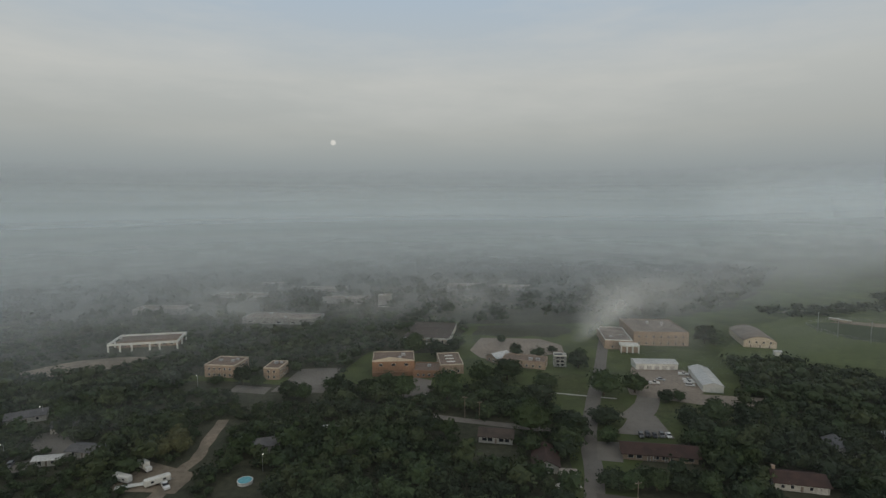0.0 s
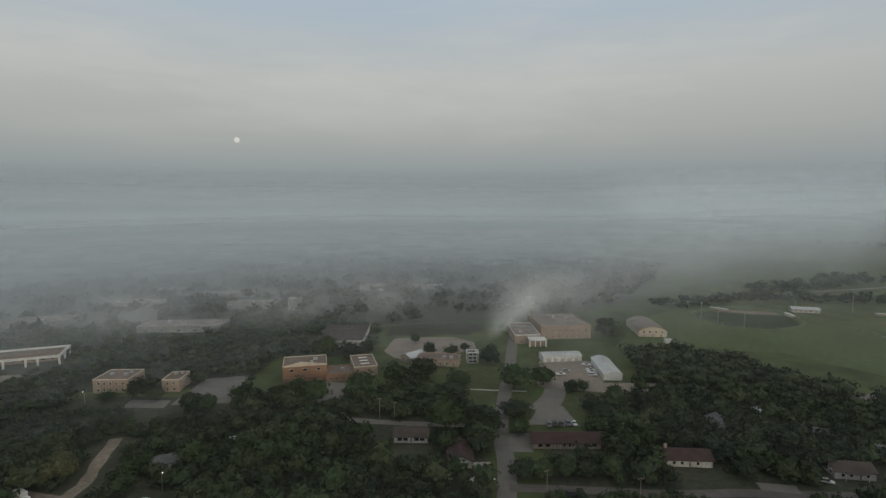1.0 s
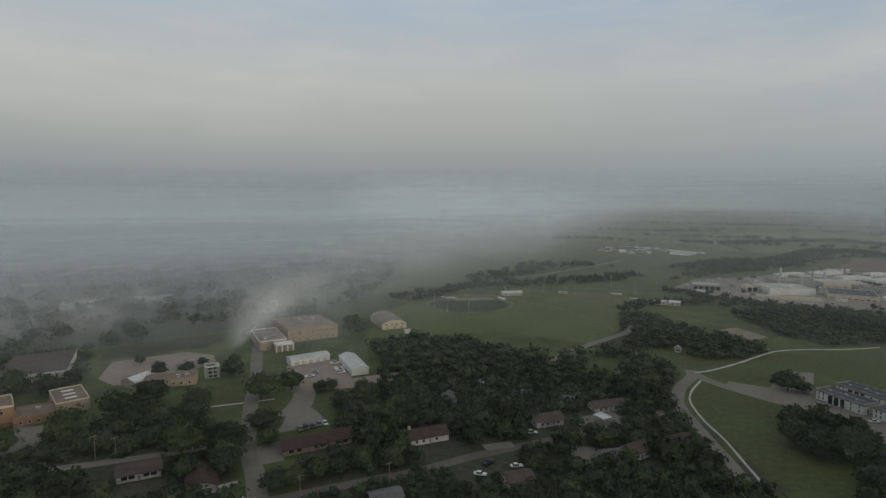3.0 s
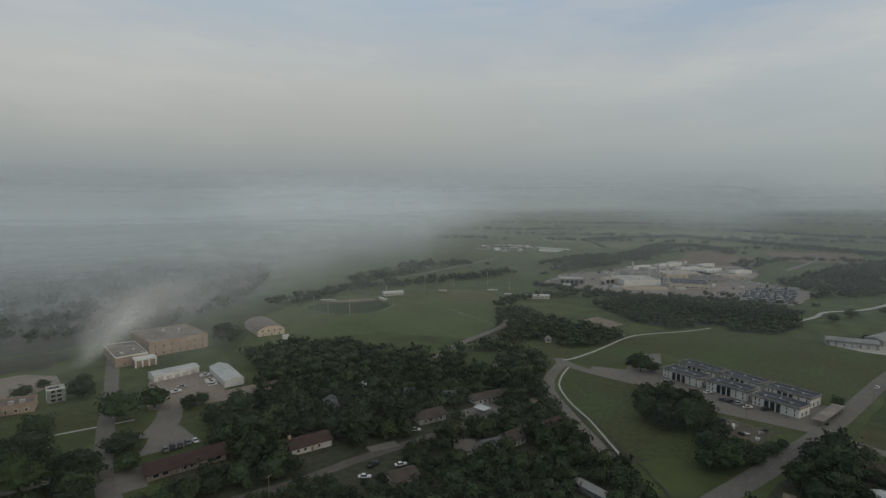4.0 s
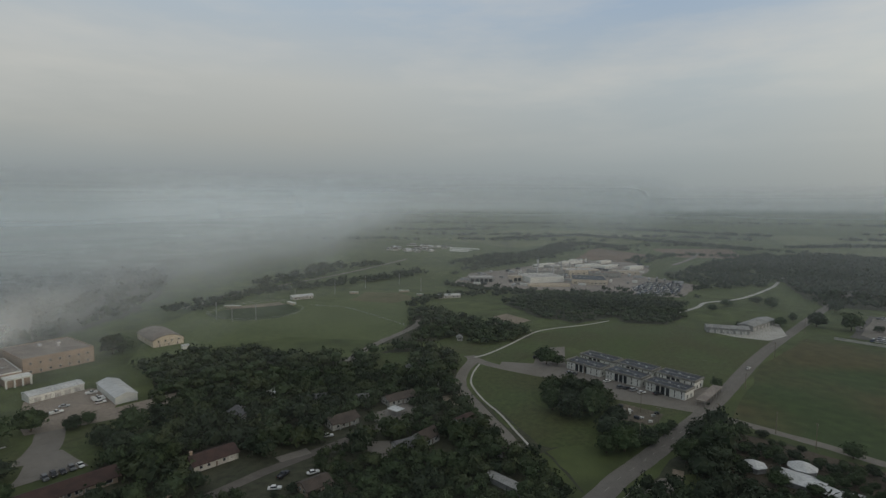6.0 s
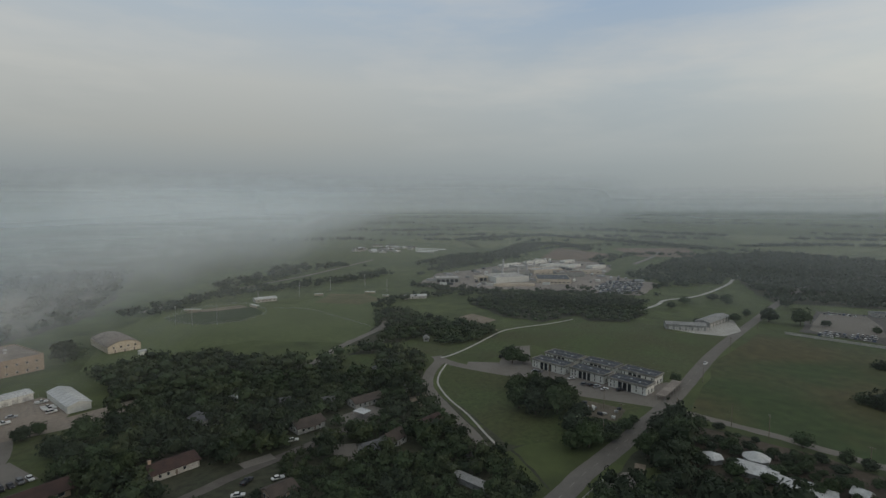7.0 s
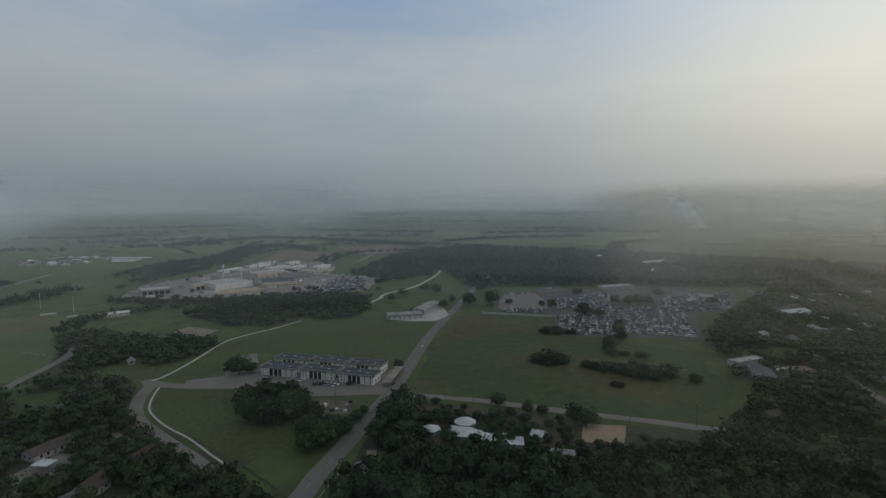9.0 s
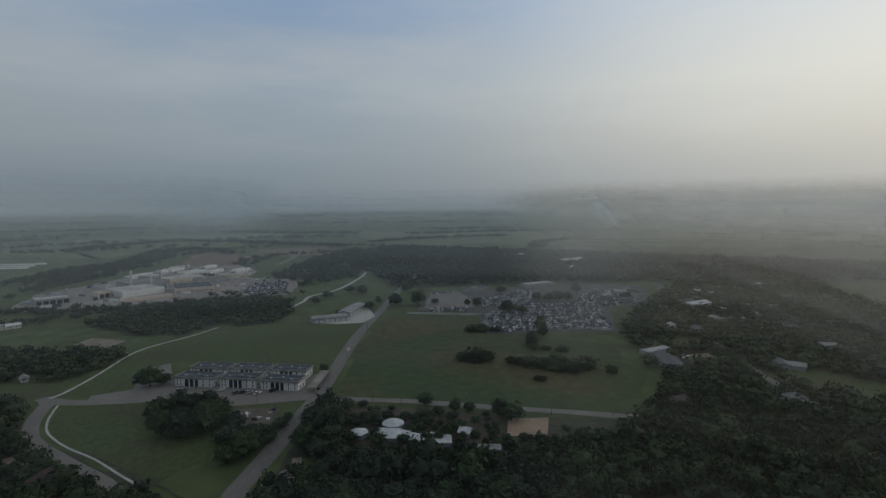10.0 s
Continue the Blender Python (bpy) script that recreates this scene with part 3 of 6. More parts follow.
def opening(parent, kind, x, y, z, turn=0):
    """A window or door set in a wall that faces -y before the turn; z is its sill or foot."""
    f, p, h = OPENINGS[kind]
    name = {"door": "door", "garage": "garage_door"}.get(kind, "window")
    ob = part(name, f, None, parent)
    ob.matrix_basis = pose(x, y, z + h / 2, 0, 0, turn)
    q = part("leaf" if name != "window" else "pane", p, None, ob)
    if name != "window":
        q.material_slots[0].link = "OBJECT"
        q.material_slots[0].material = DOOR_PAINT if kind == "door" else GARAGE_PAINT
    return ob


def along(parent, kind, l, w, z, side, count, inset=1.2, skip=()):
    """A row of openings on one side of a block l by w about the origin: f front, b back, l and r ends."""
    span = (l if side in "fb" else w) - 2 * inset
    for i in range(count):
        if i in skip:
            continue
        u = -span / 2 + span * (i + .5) / count
        x, y, a = {"f": (u, -w / 2 - .02, 0), "b": (-u, w / 2 + .02, 180), "l": (-l / 2 - .02, -u, -90), "r": (l / 2 + .02, u, 90)}[side]
        opening(parent, kind, x, y, z, a)


def wall_box(l, w, h, base=-.3):
    bm = bmesh.new()
    box(bm, -l / 2, l / 2, -w / 2, w / 2, base, h)
    return bm


def gable_roof(l, w, h, rise, over=.6, hip=0.0, thick=.22):
    """Ridge along x; hip: metres by which the ridge is shorter at each end."""
    bm = bmesh.new()
    a, b = l / 2 + over, w / 2 + over
    drop = rise * over / (w / 2)
    def sheet(dz):
        e = [bm.verts.new((x, y, h - drop + dz)) for x, y in ((-a, -b), (a, -b), (a, b), (-a, b))]
        r = [bm.verts.new((x, 0, h + rise + dz)) for x in (-a + hip, a - hip)]
        return e, r
    e, r = sheet(thick)
    e2, r2 = sheet(0)
    bm.faces.new((e[0], e[1], r[1], r[0]))
    bm.faces.new((e[2], e[3], r[0], r[1]))
    bm.faces.new((e2[1], e2[0], r2[0], r2[1]))
    bm.faces.new((e2[3], e2[2], r2[1], r2[0]))
    if hip:
        bm.faces.new((e[1], e[2], r[1]))
        bm.faces.new((e[3], e[0], r[0]))
    else:
        for i, j, k in ((1, 2, 1), (3, 0, 0)):
            bm.faces.new((e[i], e2[i], r2[k], r[k]))
            bm.faces.new((e[j], r[k], r2[k], e2[j]))
    for i in range(4):
        if hip or i % 2 == 0:
            bm.faces.new((e[i], e2[i], e2[(i + 1) % 4], e[(i + 1) % 4]))
    return bm


def gable_end(l, w, h, rise, sign):
    bm = bmesh.new()
    x = sign * (l / 2 - .1)
    v = [bm.verts.new((x + o, y, z)) for o in (-.1, .1) for y, z in ((-w / 2, h), (w / 2, h), (0, h + rise))]
    bm.faces.new(v[:3][::-1])
    bm.faces.new(v[3:])
    for i in range(3):
        j = (i + 1) % 3
        bm.faces.new((v[i], v[j], v[j + 3], v[i + 3]))
    return bm


def house(x, y, a, l, w, h, roof, walls, label, rise=1.8, hip=0.0, windows="small", n=3, chimney=False, porch=0.0, garage=False, group="houses"):
    SPOTS.append((x, y, max(l, w) * .45))
    b = base_of("house", x, y, a, label, "house", group)
    part("wall", wall_box(l, w, h), walls, b)
    part("roof", gable_roof(l, w, h, rise, .6, hip), roof, b)
    if not hip:
        for s in (-1, 1):
            part("gable", gable_end(l, w, h, rise, s), walls, b)
    mid = n // 2
    along(b, windows, l, w, 1.0, "f", n, skip=(mid,))
    opening(b, "door", (0 if n % 2 else l / n / 2), -w / 2 - .02, .05)
    along(b, windows, l, w, 1.0, "l", 2)
    along(b, windows, l, w, 1.0, "r", 2)
    if garage:
        opening(b, "garage", l / 2 - 2.2, -w / 2 - .04, .05)
    if chimney:
        bm = bmesh.new()
        box(bm, -.5, .5, -.4, .4, h * .6, h + rise + 1.1)
        box(bm, -.6, .6, -.5, .5, h + rise + 1.1, h + rise + 1.3)
        c = part("chimney", bm, TAN_BRICK, b, "pale brick chimney")
        c.location = (-l * .42, w * .12, 0)
    if porch:
        bm = bmesh.new()
        box(bm, -l * .3, l * .3, -w / 2 - porch, -w / 2, h - .35, h - .2)
        part("porch_roof", bm, roof, b)
        for px in (-l * .28, l * .28):
            bm = bmesh.new()
            cyl(bm, px, -w / 2 - porch + .2, 0, h - .35, .09)
            part("porch_post", bm, WHITE_PAINT, b)
    return b


def parapet(l, w, h, high=.6, thick=.35):
    bm = bmesh.new()
    box(bm, -l / 2, l / 2, -w / 2, -w / 2 + thick, h, h + high)
    box(bm, -l / 2, l / 2, w / 2 - thick, w / 2, h, h + high)
    box(bm, -l / 2, -l / 2 + thick, -w / 2 + thick, w / 2 - thick, h, h + high)
    box(bm, l / 2 - thick, l / 2, -w / 2 + thick, w / 2 - thick, h, h + high)
    return bm


def slab(l, w, z0, z1):
    bm = bmesh.new()
    box(bm, -l / 2, l / 2, -w / 2, w / 2, z0, z1)
    return bm


def roof_unit(parent, x, y, h, s=1.6):
    bm = bmesh.new()
    box(bm, x - s / 2, x + s / 2, y - s * .4, y + s * .4, h, h + s * .6)
    bevelled(bm, .06)
    part("roof_unit", bm, STEEL, parent, "grey metal rooftop unit")


def block(x, y, a, l, w, h, walls, roof, label, category="building", storeys=2, n=6, side_n=4, rim=None, units=2, kind="small", group="", name="building", coping=.6, sides="flr"):
    """A flat-roofed building with a parapet, rows of windows and units on its roof."""
    SPOTS.append((x, y, max(l, w) * .5 + 1))
    b = base_of(name, x, y, a, label, category, group)
    part("wall", wall_box(l, w, h), walls, b)
    part("roof", slab(l - .7, w - .7, h, h + .12), roof, b)
    part("parapet", parapet(l, w, h, coping), rim or walls, b)
    step = h / max(1, storeys)
    for s in range(storeys):
        for side, k in (("f", n), ("l", side_n), ("r", side_n)):
            if k and side in sides:
                along(b, kind, l, w, s * step + min(1.1, step * .3), side, k)
    rnd = random.Random(int(abs(x * 7 + y * 13)))
    for i in range(units):
        roof_unit(b, rnd.uniform(-l * .35, l * .35), rnd.uniform(-w * .3, w * .3), h + .12, rnd.uniform(1.2, 2.4))
    return b

# ---- the row houses: two rows of three flat-roofed blocks ----
FASCIA = surface("weathered_fascia", (.27, .26, .235), (.15, .145, .13), 0.35, rough=.7, fine=8, spread=.3)


def row_house(x, y, a, l, w):
    h = 4.9
    SPOTS.append((x, y, l * .6))
    b = base_of("row_house", x, y, a, "white two-storey row house block with dark flat roof and low parapet", "row house", "row houses by the parking court")
    part("wall", wall_box(l, w, h), WHITE_PAINT, b)
    part("roof", slab(l + .6, w + .6, h, h + .25), DARK_ROOF, b, "dark membrane roof")
    part("parapet", parapet(l + 1.0, w + 1.0, h - .55, 1.25, .4), FASCIA, b, "weathered pale fascia band")
    bm = bmesh.new()
    box(bm, -l / 2 + 1.5, l / 2 - 1.5, -.12, .12, h + .25, h + .6)
    part("ridge_rail", bm, TRIM_GREY, b)
    # flat dark panel paints the entry's shade between two white blocks, slim windows in pairs
    bm = bmesh.new()
    box(bm, -.24 * l, .14 * l, -w / 2 - .06, -w / 2 + .02, .1, h - .6)
    part("entry_recess", bm, GLASS_DARK, b, "flat dark panel painted as the shade of an entrance")
    for u in (-.24, -.11, .02, .14):
        bm = bmesh.new()
        box(bm, u * l - .2, u * l + .2, -w / 2 - .6, -w / 2 - .07, 0, h - .55)
        part("pier", bm, WHITE_PAINT, b)
    for u in (-.43, -.34, .25, .42):
        opening(b, "slim", u * l, -w / 2 - .02, .7)
        opening(b, "slim", u * l, -w / 2 - .02, 2.7)
    for side in "lr":
        along(b, "tall", l, w, .6, side, 2)
    for i in range(3):
        roof_unit(b, -l * .3 + i * l * .28, .9 if i % 2 else -1.4, h + .25, 1.1)
    return b


ROW_TURN = -108.2
for cx, cy, l in ((315.4, 88.2, 23), (309.2, 63.6, 21.5), (300.7, 40.1, 21.5)):
    row_house(cx, cy, ROW_TURN, l, 10.0)
for cx, cy, l in ((333.6, 85.0, 23), (327.3, 61.0, 21.5), (320.2, 37.6, 21.5)):
    row_house(cx, cy, ROW_TURN, l, 10.5)


def carport(x, y, a, l, w, h=2.7):
    SPOTS.append((x, y, l * .5))
    b = base_of("carport", x, y, a, "long grey flat-roofed carport on steel posts", "carport")
    part("roof", slab(l, w, h, h + .25), FLAT_ROOF, b)
    k = int(l / 5)
    for i in range(k + 1):
        for s in (-1, 1):
            bm = bmesh.new()
            cyl(bm, -l / 2 + .4 + i * (l - .8) / k, s * (w / 2 - .4), 0, h, .08)
            part("post", bm, STEEL, b)
    return b


carport(303.5, 21.0, -11, 30, 5.0)

# ---- town buildings ----
b = block(-29, 306.5, 4.6, 24, 19, 8.6, ORANGE_BRICK, BROWN_FLAT, "orange brick school block with a low pitched parapet", "school", 2, 0, 0, CREAM, 3)
bm = bmesh.new()
v = [bm.verts.new(p) for p in ((-12, -9.5, 9.2), (12, -9.5, 9.2), (-2, -9.5, 11.2), (-12, -9.15, 9.2), (12, -9.15, 9.2), (-2, -9.15, 11.2))]
for f in ((0, 1, 2), (5, 4, 3), (0, 2, 5, 3), (2, 1, 4, 5), (1, 0, 3, 4)):
    bm.faces.new([v[i] for i in f])
part("parapet_peak", bm, CREAM, b)
bm = bmesh.new()
box(bm, -12.2, 12.2, -10.6, -9.52, 2.2, 2.7)
part("canopy", bm, ORANGE_BRICK, b)
along(b, "wide", 24, 19, 6.0, "f", 3)
along(b, "door", 24, 19, .05, "f", 2)
block(-9, 302, -3, 15, 16, 3.8, ORANGE_BRICK, BROWN_FLAT, "low orange brick linking wing", "school", 1, 4, 0, units=1)
b = block(4, 313, 6, 13.5, 24, 5.2, TAN_BRICK, BROWN_FLAT, "tan brick block with white skylights on its flat roof", "school", 1, 3, 3, CREAM, 0)
for yy in (-6, 0, 6):
    bm = bmesh.new()
    box(bm, -2.5, 2.5, yy - .6, yy + .6, 5.32, 5.75)
    bevelled(bm, .12)
    part("skylight", bm, WHITE_PAINT, b, "white skylight")

b = base_of("church", -8.4, 387, -8, "wide hall with a low dark brown roof and white colonnade", "church")
SPOTS.append((-8.4, 387, 26))
part("wall", wall_box(28, 42, 4.6), CREAM, b)
part("roof", gable_roof(31, 46, 4.9, 1.9, .5, 8), BROWN_ROOF, b)
part("fascia", parapet(32.2, 47.2, 4.1, .75, .3), WHITE_PAINT, b, "white fascia band")
for px, py in [(15.6, -22 + i * 4.4) for i in range(11)] + [(-15 + i * 5, -23.1) for i in range(6)]:
    bm = bmesh.new()
    cyl(bm, px, py, 0, 4.1, .3)
    part("column", bm, WHITE_PAINT, b)
along(b, "tall", 28, 42, .8, "f", 7)
along(b, "tall", 28, 42, .8, "r", 9)

b = base_of("building", -203, 361, 13, "pale civic building with a white beam on square columns", "civic building")
SPOTS.append((-203, 361, 26))
part("wall", wall_box(38, 16, 4.4).copy(), TAN_BRICK, b).location = (0, 5, 0)
part("roof", slab(37, 15, 4.4, 4.6), BROWN_FLAT, b).location = (0, 5, 0)
part("beam", parapet(43, 26, 4.4, 1.3, 1.0), WHITE_PAINT, b, "white concrete beam")
for px, py in ((-21, -12.4), (-14, -12.4), (-7, -12.4), (4, -12.4), (10, -12.4), (21, -12.4), (21, 0), (-21, 0), (21, 12), (-21, 12)):
    bm = bmesh.new()
    box(bm, px - .5, px + .5, py - .5, py + .5, 0, 4.4)
    bevelled(bm, .08)
    part("column", bm, WHITE_PAINT, b)
along(b, "wide", 38, 6, 1.2, "f", 7)

block(-125.5, 303, -7, 18, 17, 6.8, TAN_BRICK, BROWN_FLAT, "two-storey tan apartment block with brown flat roof", "apartment building", 2, 5, 4, units=3, rim=CREAM)
block(-95.5, 298, -5, 9, 14, 6.3, TAN_BRICK, BROWN_FLAT, "narrow two-storey tan apartment block", "apartment building", 2, 2, 4, units=2, rim=CREAM)
block(152, 381, -4.3, 37, 40, 9.2, TAN_BRICK, FLAT_ROOF, "large tan brick gymnasium with stained flat roof", "gymnasium", 2, 7, 0, units=4)
block(121, 371, -8, 18, 38, 6.0, TAN_BRICK, FLAT_ROOF, "pale low wing of the gymnasium", "gymnasium", 1, 2, 3, WHITE_PAINT, 2)
b = base_of("porch_block", 123.5, 347, -8, "white square entrance porch on piers", "porch")
SPOTS.append((123.5, 347, 8))
part("roof", slab(12, 8, 4.3, 5.2), WHITE_PAINT, b)
for px in (-5.5, -1.8, 1.8, 5.5):
    bm = bmesh.new()
    box(bm, px - .4, px + .4, -3.8, -3.1, 0, 4.3)
    part("pier", bm, WHITE_PAINT, b)
part("wall", wall_box(11.5, 5, 4.3), TAN_BRICK, b)


def arena(x, y, a, l, w, h, rise):
    """A hall with an arched metal roof whose ridge runs away from the front."""
    SPOTS.append((x, y, max(l, w) * .6))
    b = base_of("sports_hall", x, y, a, "cream hall with a pale arched metal roof", "sports hall")
    n, t = 14, .3
    prof = [(-l / 2 - .4 + (l + .8) * i / n, h + rise * math.sin(math.pi * i / n) ** .8) for i in range(n + 1)]
    bm = bmesh.new()
    rows = [[bm.verts.new((px, s * (w / 2 + .4), pz + dz)) for px, pz in prof] for dz in (0, t) for s in (-1, 1)]
    for i in range(n):
        bm.faces.new((rows[2][i], rows[2][i + 1], rows[3][i + 1], rows[3][i]))
        bm.faces.new((rows[0][i + 1], rows[0][i], rows[1][i], rows[1][i + 1]))
        bm.faces.new((rows[0][i], rows[0][i + 1], rows[2][i + 1], rows[2][i]))
        bm.faces.new((rows[1][i + 1], rows[1][i], rows[3][i], rows[3][i + 1]))
    part("roof", bm, FLAT_ROOF, b, "stained arched metal roof")
    bm = bmesh.new()
    for s in (-1, 1):
        v = [bm.verts.new((px * .98, s * w / 2, pz)) for px, pz in prof] + [bm.verts.new((l / 2, s * w / 2, -.3)), bm.verts.new((-l / 2, s * w / 2, -.3))]
        bm.faces.new(v if s > 0 else v[::-1])
    for s in (-1, 1):
        bm.faces.new([bm.verts.new((s * l / 2, yy, z)) for yy, z in ((-w / 2, -.3), (w / 2, -.3), (w / 2, h), (-w / 2, h))])
    part("wall", bm, CREAM, b)
    along(b, "door", l, w, .05, "f", 3)
    along(b, "small", l, w, 3.2, "f", 4)
    return b


arena(220, 373, -14, 20, 36, 4.4, 3.2)


def metal_shed(x, y, a, l, w, h, rise, label, doors=3):
    SPOTS.append((x, y, max(l, w) * .55))
    b = base_of("shed", x, y, a, label, "shed", "white metal sheds")
    part("wall", wall_box(l, w, h), WHITE_PAINT, b)
    part("roof", gable_roof(l, w, h, rise, .4), METAL_ROOF, b, "white ribbed metal roof")
    for s in (-1, 1):
        part("gable", gable_end(l, w, h, rise, s), WHITE_PAINT, b)
    for i in range(int(l / 4)):
        for s in (-1, 1):
            bm = bmesh.new()
            px = -l / 2 + 2 + i * 4
            rod(bm, (px, s * (w / 2 + .3), h + .24 - rise * .3 / (w / 2)), (px, 0, h + rise + .28), .06, .06, 4)
            part("roof_rib", bm, TRIM_GREY, b)
    along(b, "garage", l, w, .05, "f", doors)
    return b


metal_shed(127, 313.5, -3, 24.5, 10, 3.6, 1.0, "long white metal shed with open bays by the lot", 5)
metal_shed(144.5, 286.5, 78, 32, 10, 3.6, 1.6, "white metal shed with bright pitched roof", 0)
b = base_of("kiosk", 216.5, 338, -14, "small white kiosk on the sports grass", "kiosk")
part("wall", wall_box(4.2, 3.2, 2.6), WHITE_PAINT, b)
part("roof", gable_roof(4.2, 3.2, 2.6, .7, .3), METAL_ROOF, b)

# motel-like long house with a red-brown roof
b = base_of("long_house", 84.3, 201.4, -9.2, "long low house with red-brown roof and many pale doors", "house")
SPOTS.append((84, 201, 17))
part("wall", wall_box(27.5, 9.5, 2.9), TAN_BRICK, b)
part("roof", gable_roof(27.5, 9.5, 2.9, 2.0, 1.0), RED_ROOF, b)
for s in (-1, 1):
    part("gable", gable_end(27.5, 9.5, 2.9, 2.0, s), TAN_BRICK, b)
along(b, "wide", 27.5, 9.5, .9, "f", 8, skip=(2, 5))
for u in (-3.2, 3.2):
    opening(b, "door", u - 1.0, -4.78, .05)
    opening(b, "door", u + 1.0, -4.78, .05)

house(22.5, 216.5, -10, 14, 9, 2.8, BROWN_ROOF, SIDING, "white bungalow with dark brown roof among trees", 1.7, windows="wide", n=5)
house(39, 195.5, 82, 15, 9.5, 2.8, RED_ROOF, SIDING, "house with dark red gabled roof and white gable", 2.1, n=3)
b = base_of("carport", 45.2, 184, -8, "open carport with a dark flat roof and white posts", "carport")
SPOTS.append((45, 184, 6))
part("roof", slab(6.5, 5.5, 2.4, 2.65), FLAT_ROOF, b)
for px in (-3, 3):
    for py in (-2.5, 2.5):
        bm = bmesh.new()
        cyl(bm, px, py, 0, 2.4, .07)
        part("post", bm, WHITE_PAINT, b)
house(124.5, 180, -13, 17, 10, 2.8, RED_ROOF, SIDING, "low house with dark red roof and pale brick chimney", 1.9, chimney=True, garage=True, n=5)
house(177.8, 161.1, -17.4, 13.5, 8.4, 3.0, BROWN_ROOF, SIDING, "white house with dark brown gabled roof and white gable", 1.9, n=4, porch=1.6)
house(205, 171.5, -49, 6, 5, 2.6, GREY_ROOF, SIDING, "tiny white house among trees", 1.3, n=2)
house(214.7, 155.7, -21, 16, 8, 2.8, BROWN_ROOF, SIDING, "long brown-roofed bungalow beside a white canopy", 1.7, n=5)
house(183.2, 118.8, -9, 9, 7.5, 3.2, BROWN_ROOF, SIDING, "white house with steep dark brown gabled roof", 2.4, n=3)
house(172.5, 121.8, -25, 9.5, 7, 2.8, GREY_ROOF, SIDING, "low house with weathered grey roof beside a white house", 1.6, n=3)
house(206.3, 113.5, -12, 10, 7, 2.8, RED_ROOF, SIDING, "small house with red-brown roof beside the road bend", 1.8)
house(238.5, 148, -20, 3.6, 3, 2.6, GREY_ROOF, SIDING, "tiny white pump house near the road bend", .9, n=1)
house(188.6, 85.5, -60, 4.6, 4, 2.6, BROWN_ROOF, SIDING, "small white hut under trees", 1.2, n=1)
house(167, 74, 76, 16, 3.4, 2.5, STORE_ROOF, TRIM_GREY, "long narrow shed with pale metal roof", .5, n=3)
house(130.4, 131, -16, 9.5, 7.5, 2.8, BROWN_ROOF, TAN_BRICK, "small tan house with brown roof by the street", 1.6, n=3)
house(194, 190, -38, 6, 5, 2.6, GREY_ROOF, SIDING, "tiny white outbuilding among dense trees", 1.2, n=1)
house(338.5, 190, 30, 5.5, 3.8, 2.4, STORE_ROOF, SIDING, "small white shed at the edge of a grove", 1.3, n=1)
house(255, 178, 30, 7, 5, 2.8, GREY_ROOF, SIDING, "small white shed house among trees", 1.5, n=1)
house(158, 205, 70, 12, 8, 2.8, GREY_ROOF, SIDING, "grey-roofed house hidden in trees", 1.8)
house(190, 215, 5, 12, 6, 2.7, METAL_ROOF, SIDING, "long white trailer home among trees", 0.8)
house(86, 148, -12, 10, 7, 2.8, GREY_ROOF, SIDING, "small house with grey roof", 1.4)
house(-71, 206, 20, 9, 7, 3.6, GREY_ROOF, SIDING, "small grey-roofed house in trees", 1.8, hip=2)
house(-48, 222, 5, 7, 5, 2.6, METAL_ROOF, SIDING, "small pale-roofed hut in trees", 1.1)
house(-190, 236, 30, 15, 9, 2.8, GREY_ROOF, SIDING, "grey-roofed house in trees", 1.6)
house(-165, 226, 20, 10, 8, 2.8, GREY_ROOF, SIDING, "house with pale grey roof", 1.5)
house(-140, 203, -8, 14, 7, 2.6, GREY_ROOF, SIDING, "long low house with grey metal roof", 1.0)
house(-150, 195, 10, 9, 4, 2.6, METAL_ROOF, SIDING, "pale trailer home beside a yard", 0.7)
house(229, -215, -60, 12, 9, 2.9, GREY_ROOF, SIDING, "house with pale grey roof beside a lane", 1.6, n=3)
house(239, -160, -70, 8, 6, 2.6, BROWN_ROOF, TRIM_GREY, "small white house at the lane's end", 1.6)
b = block(325, -200, -70, 24, 8, 3.0, TRIM_GREY, PALE_ROOF, "low building with pale flat roof", "building", 1, 5, 2, units=1)
house(300, -194.5, 161, 27, 10.5, 3.0, GREY_ROOF, TRIM_GREY, "low house with wide pale grey gabled roof", 1.6, n=5)
block(50, 318, -18, 26, 12, 4.2, TAN_BRICK, BROWN_FLAT, "low brick building by the plaza", "building", 1, 6, 2, units=2)
house(35, 327, 35, 12, 10, 3.5, METAL_ROOF, TAN_BRICK, "pavilion with pale metal roof", 2.0)
block(71, 317, -8, 7.5, 6, 6.6, TRIM_GREY, DARK_ROOF, "small grey and white two-storey stair tower", "building", 3, 2, 2, WHITE_PAINT, 1, "wide")

# canopy on four posts
b = base_of("canopy", 200.2, 147, -8, "bright white flat canopy on four posts", "canopy")
SPOTS.append((200.2, 147, 5))
part("roof", slab(5.4, 6.8, 2.7, 2.9), METAL_ROOF, b)
for px in (-2.5, 2.5):
    for py in (-3.2, 3.2):
        bm = bmesh.new()
        cyl(bm, px, py, 0, 2.7, .08)
        part("post", bm, STEEL, b)


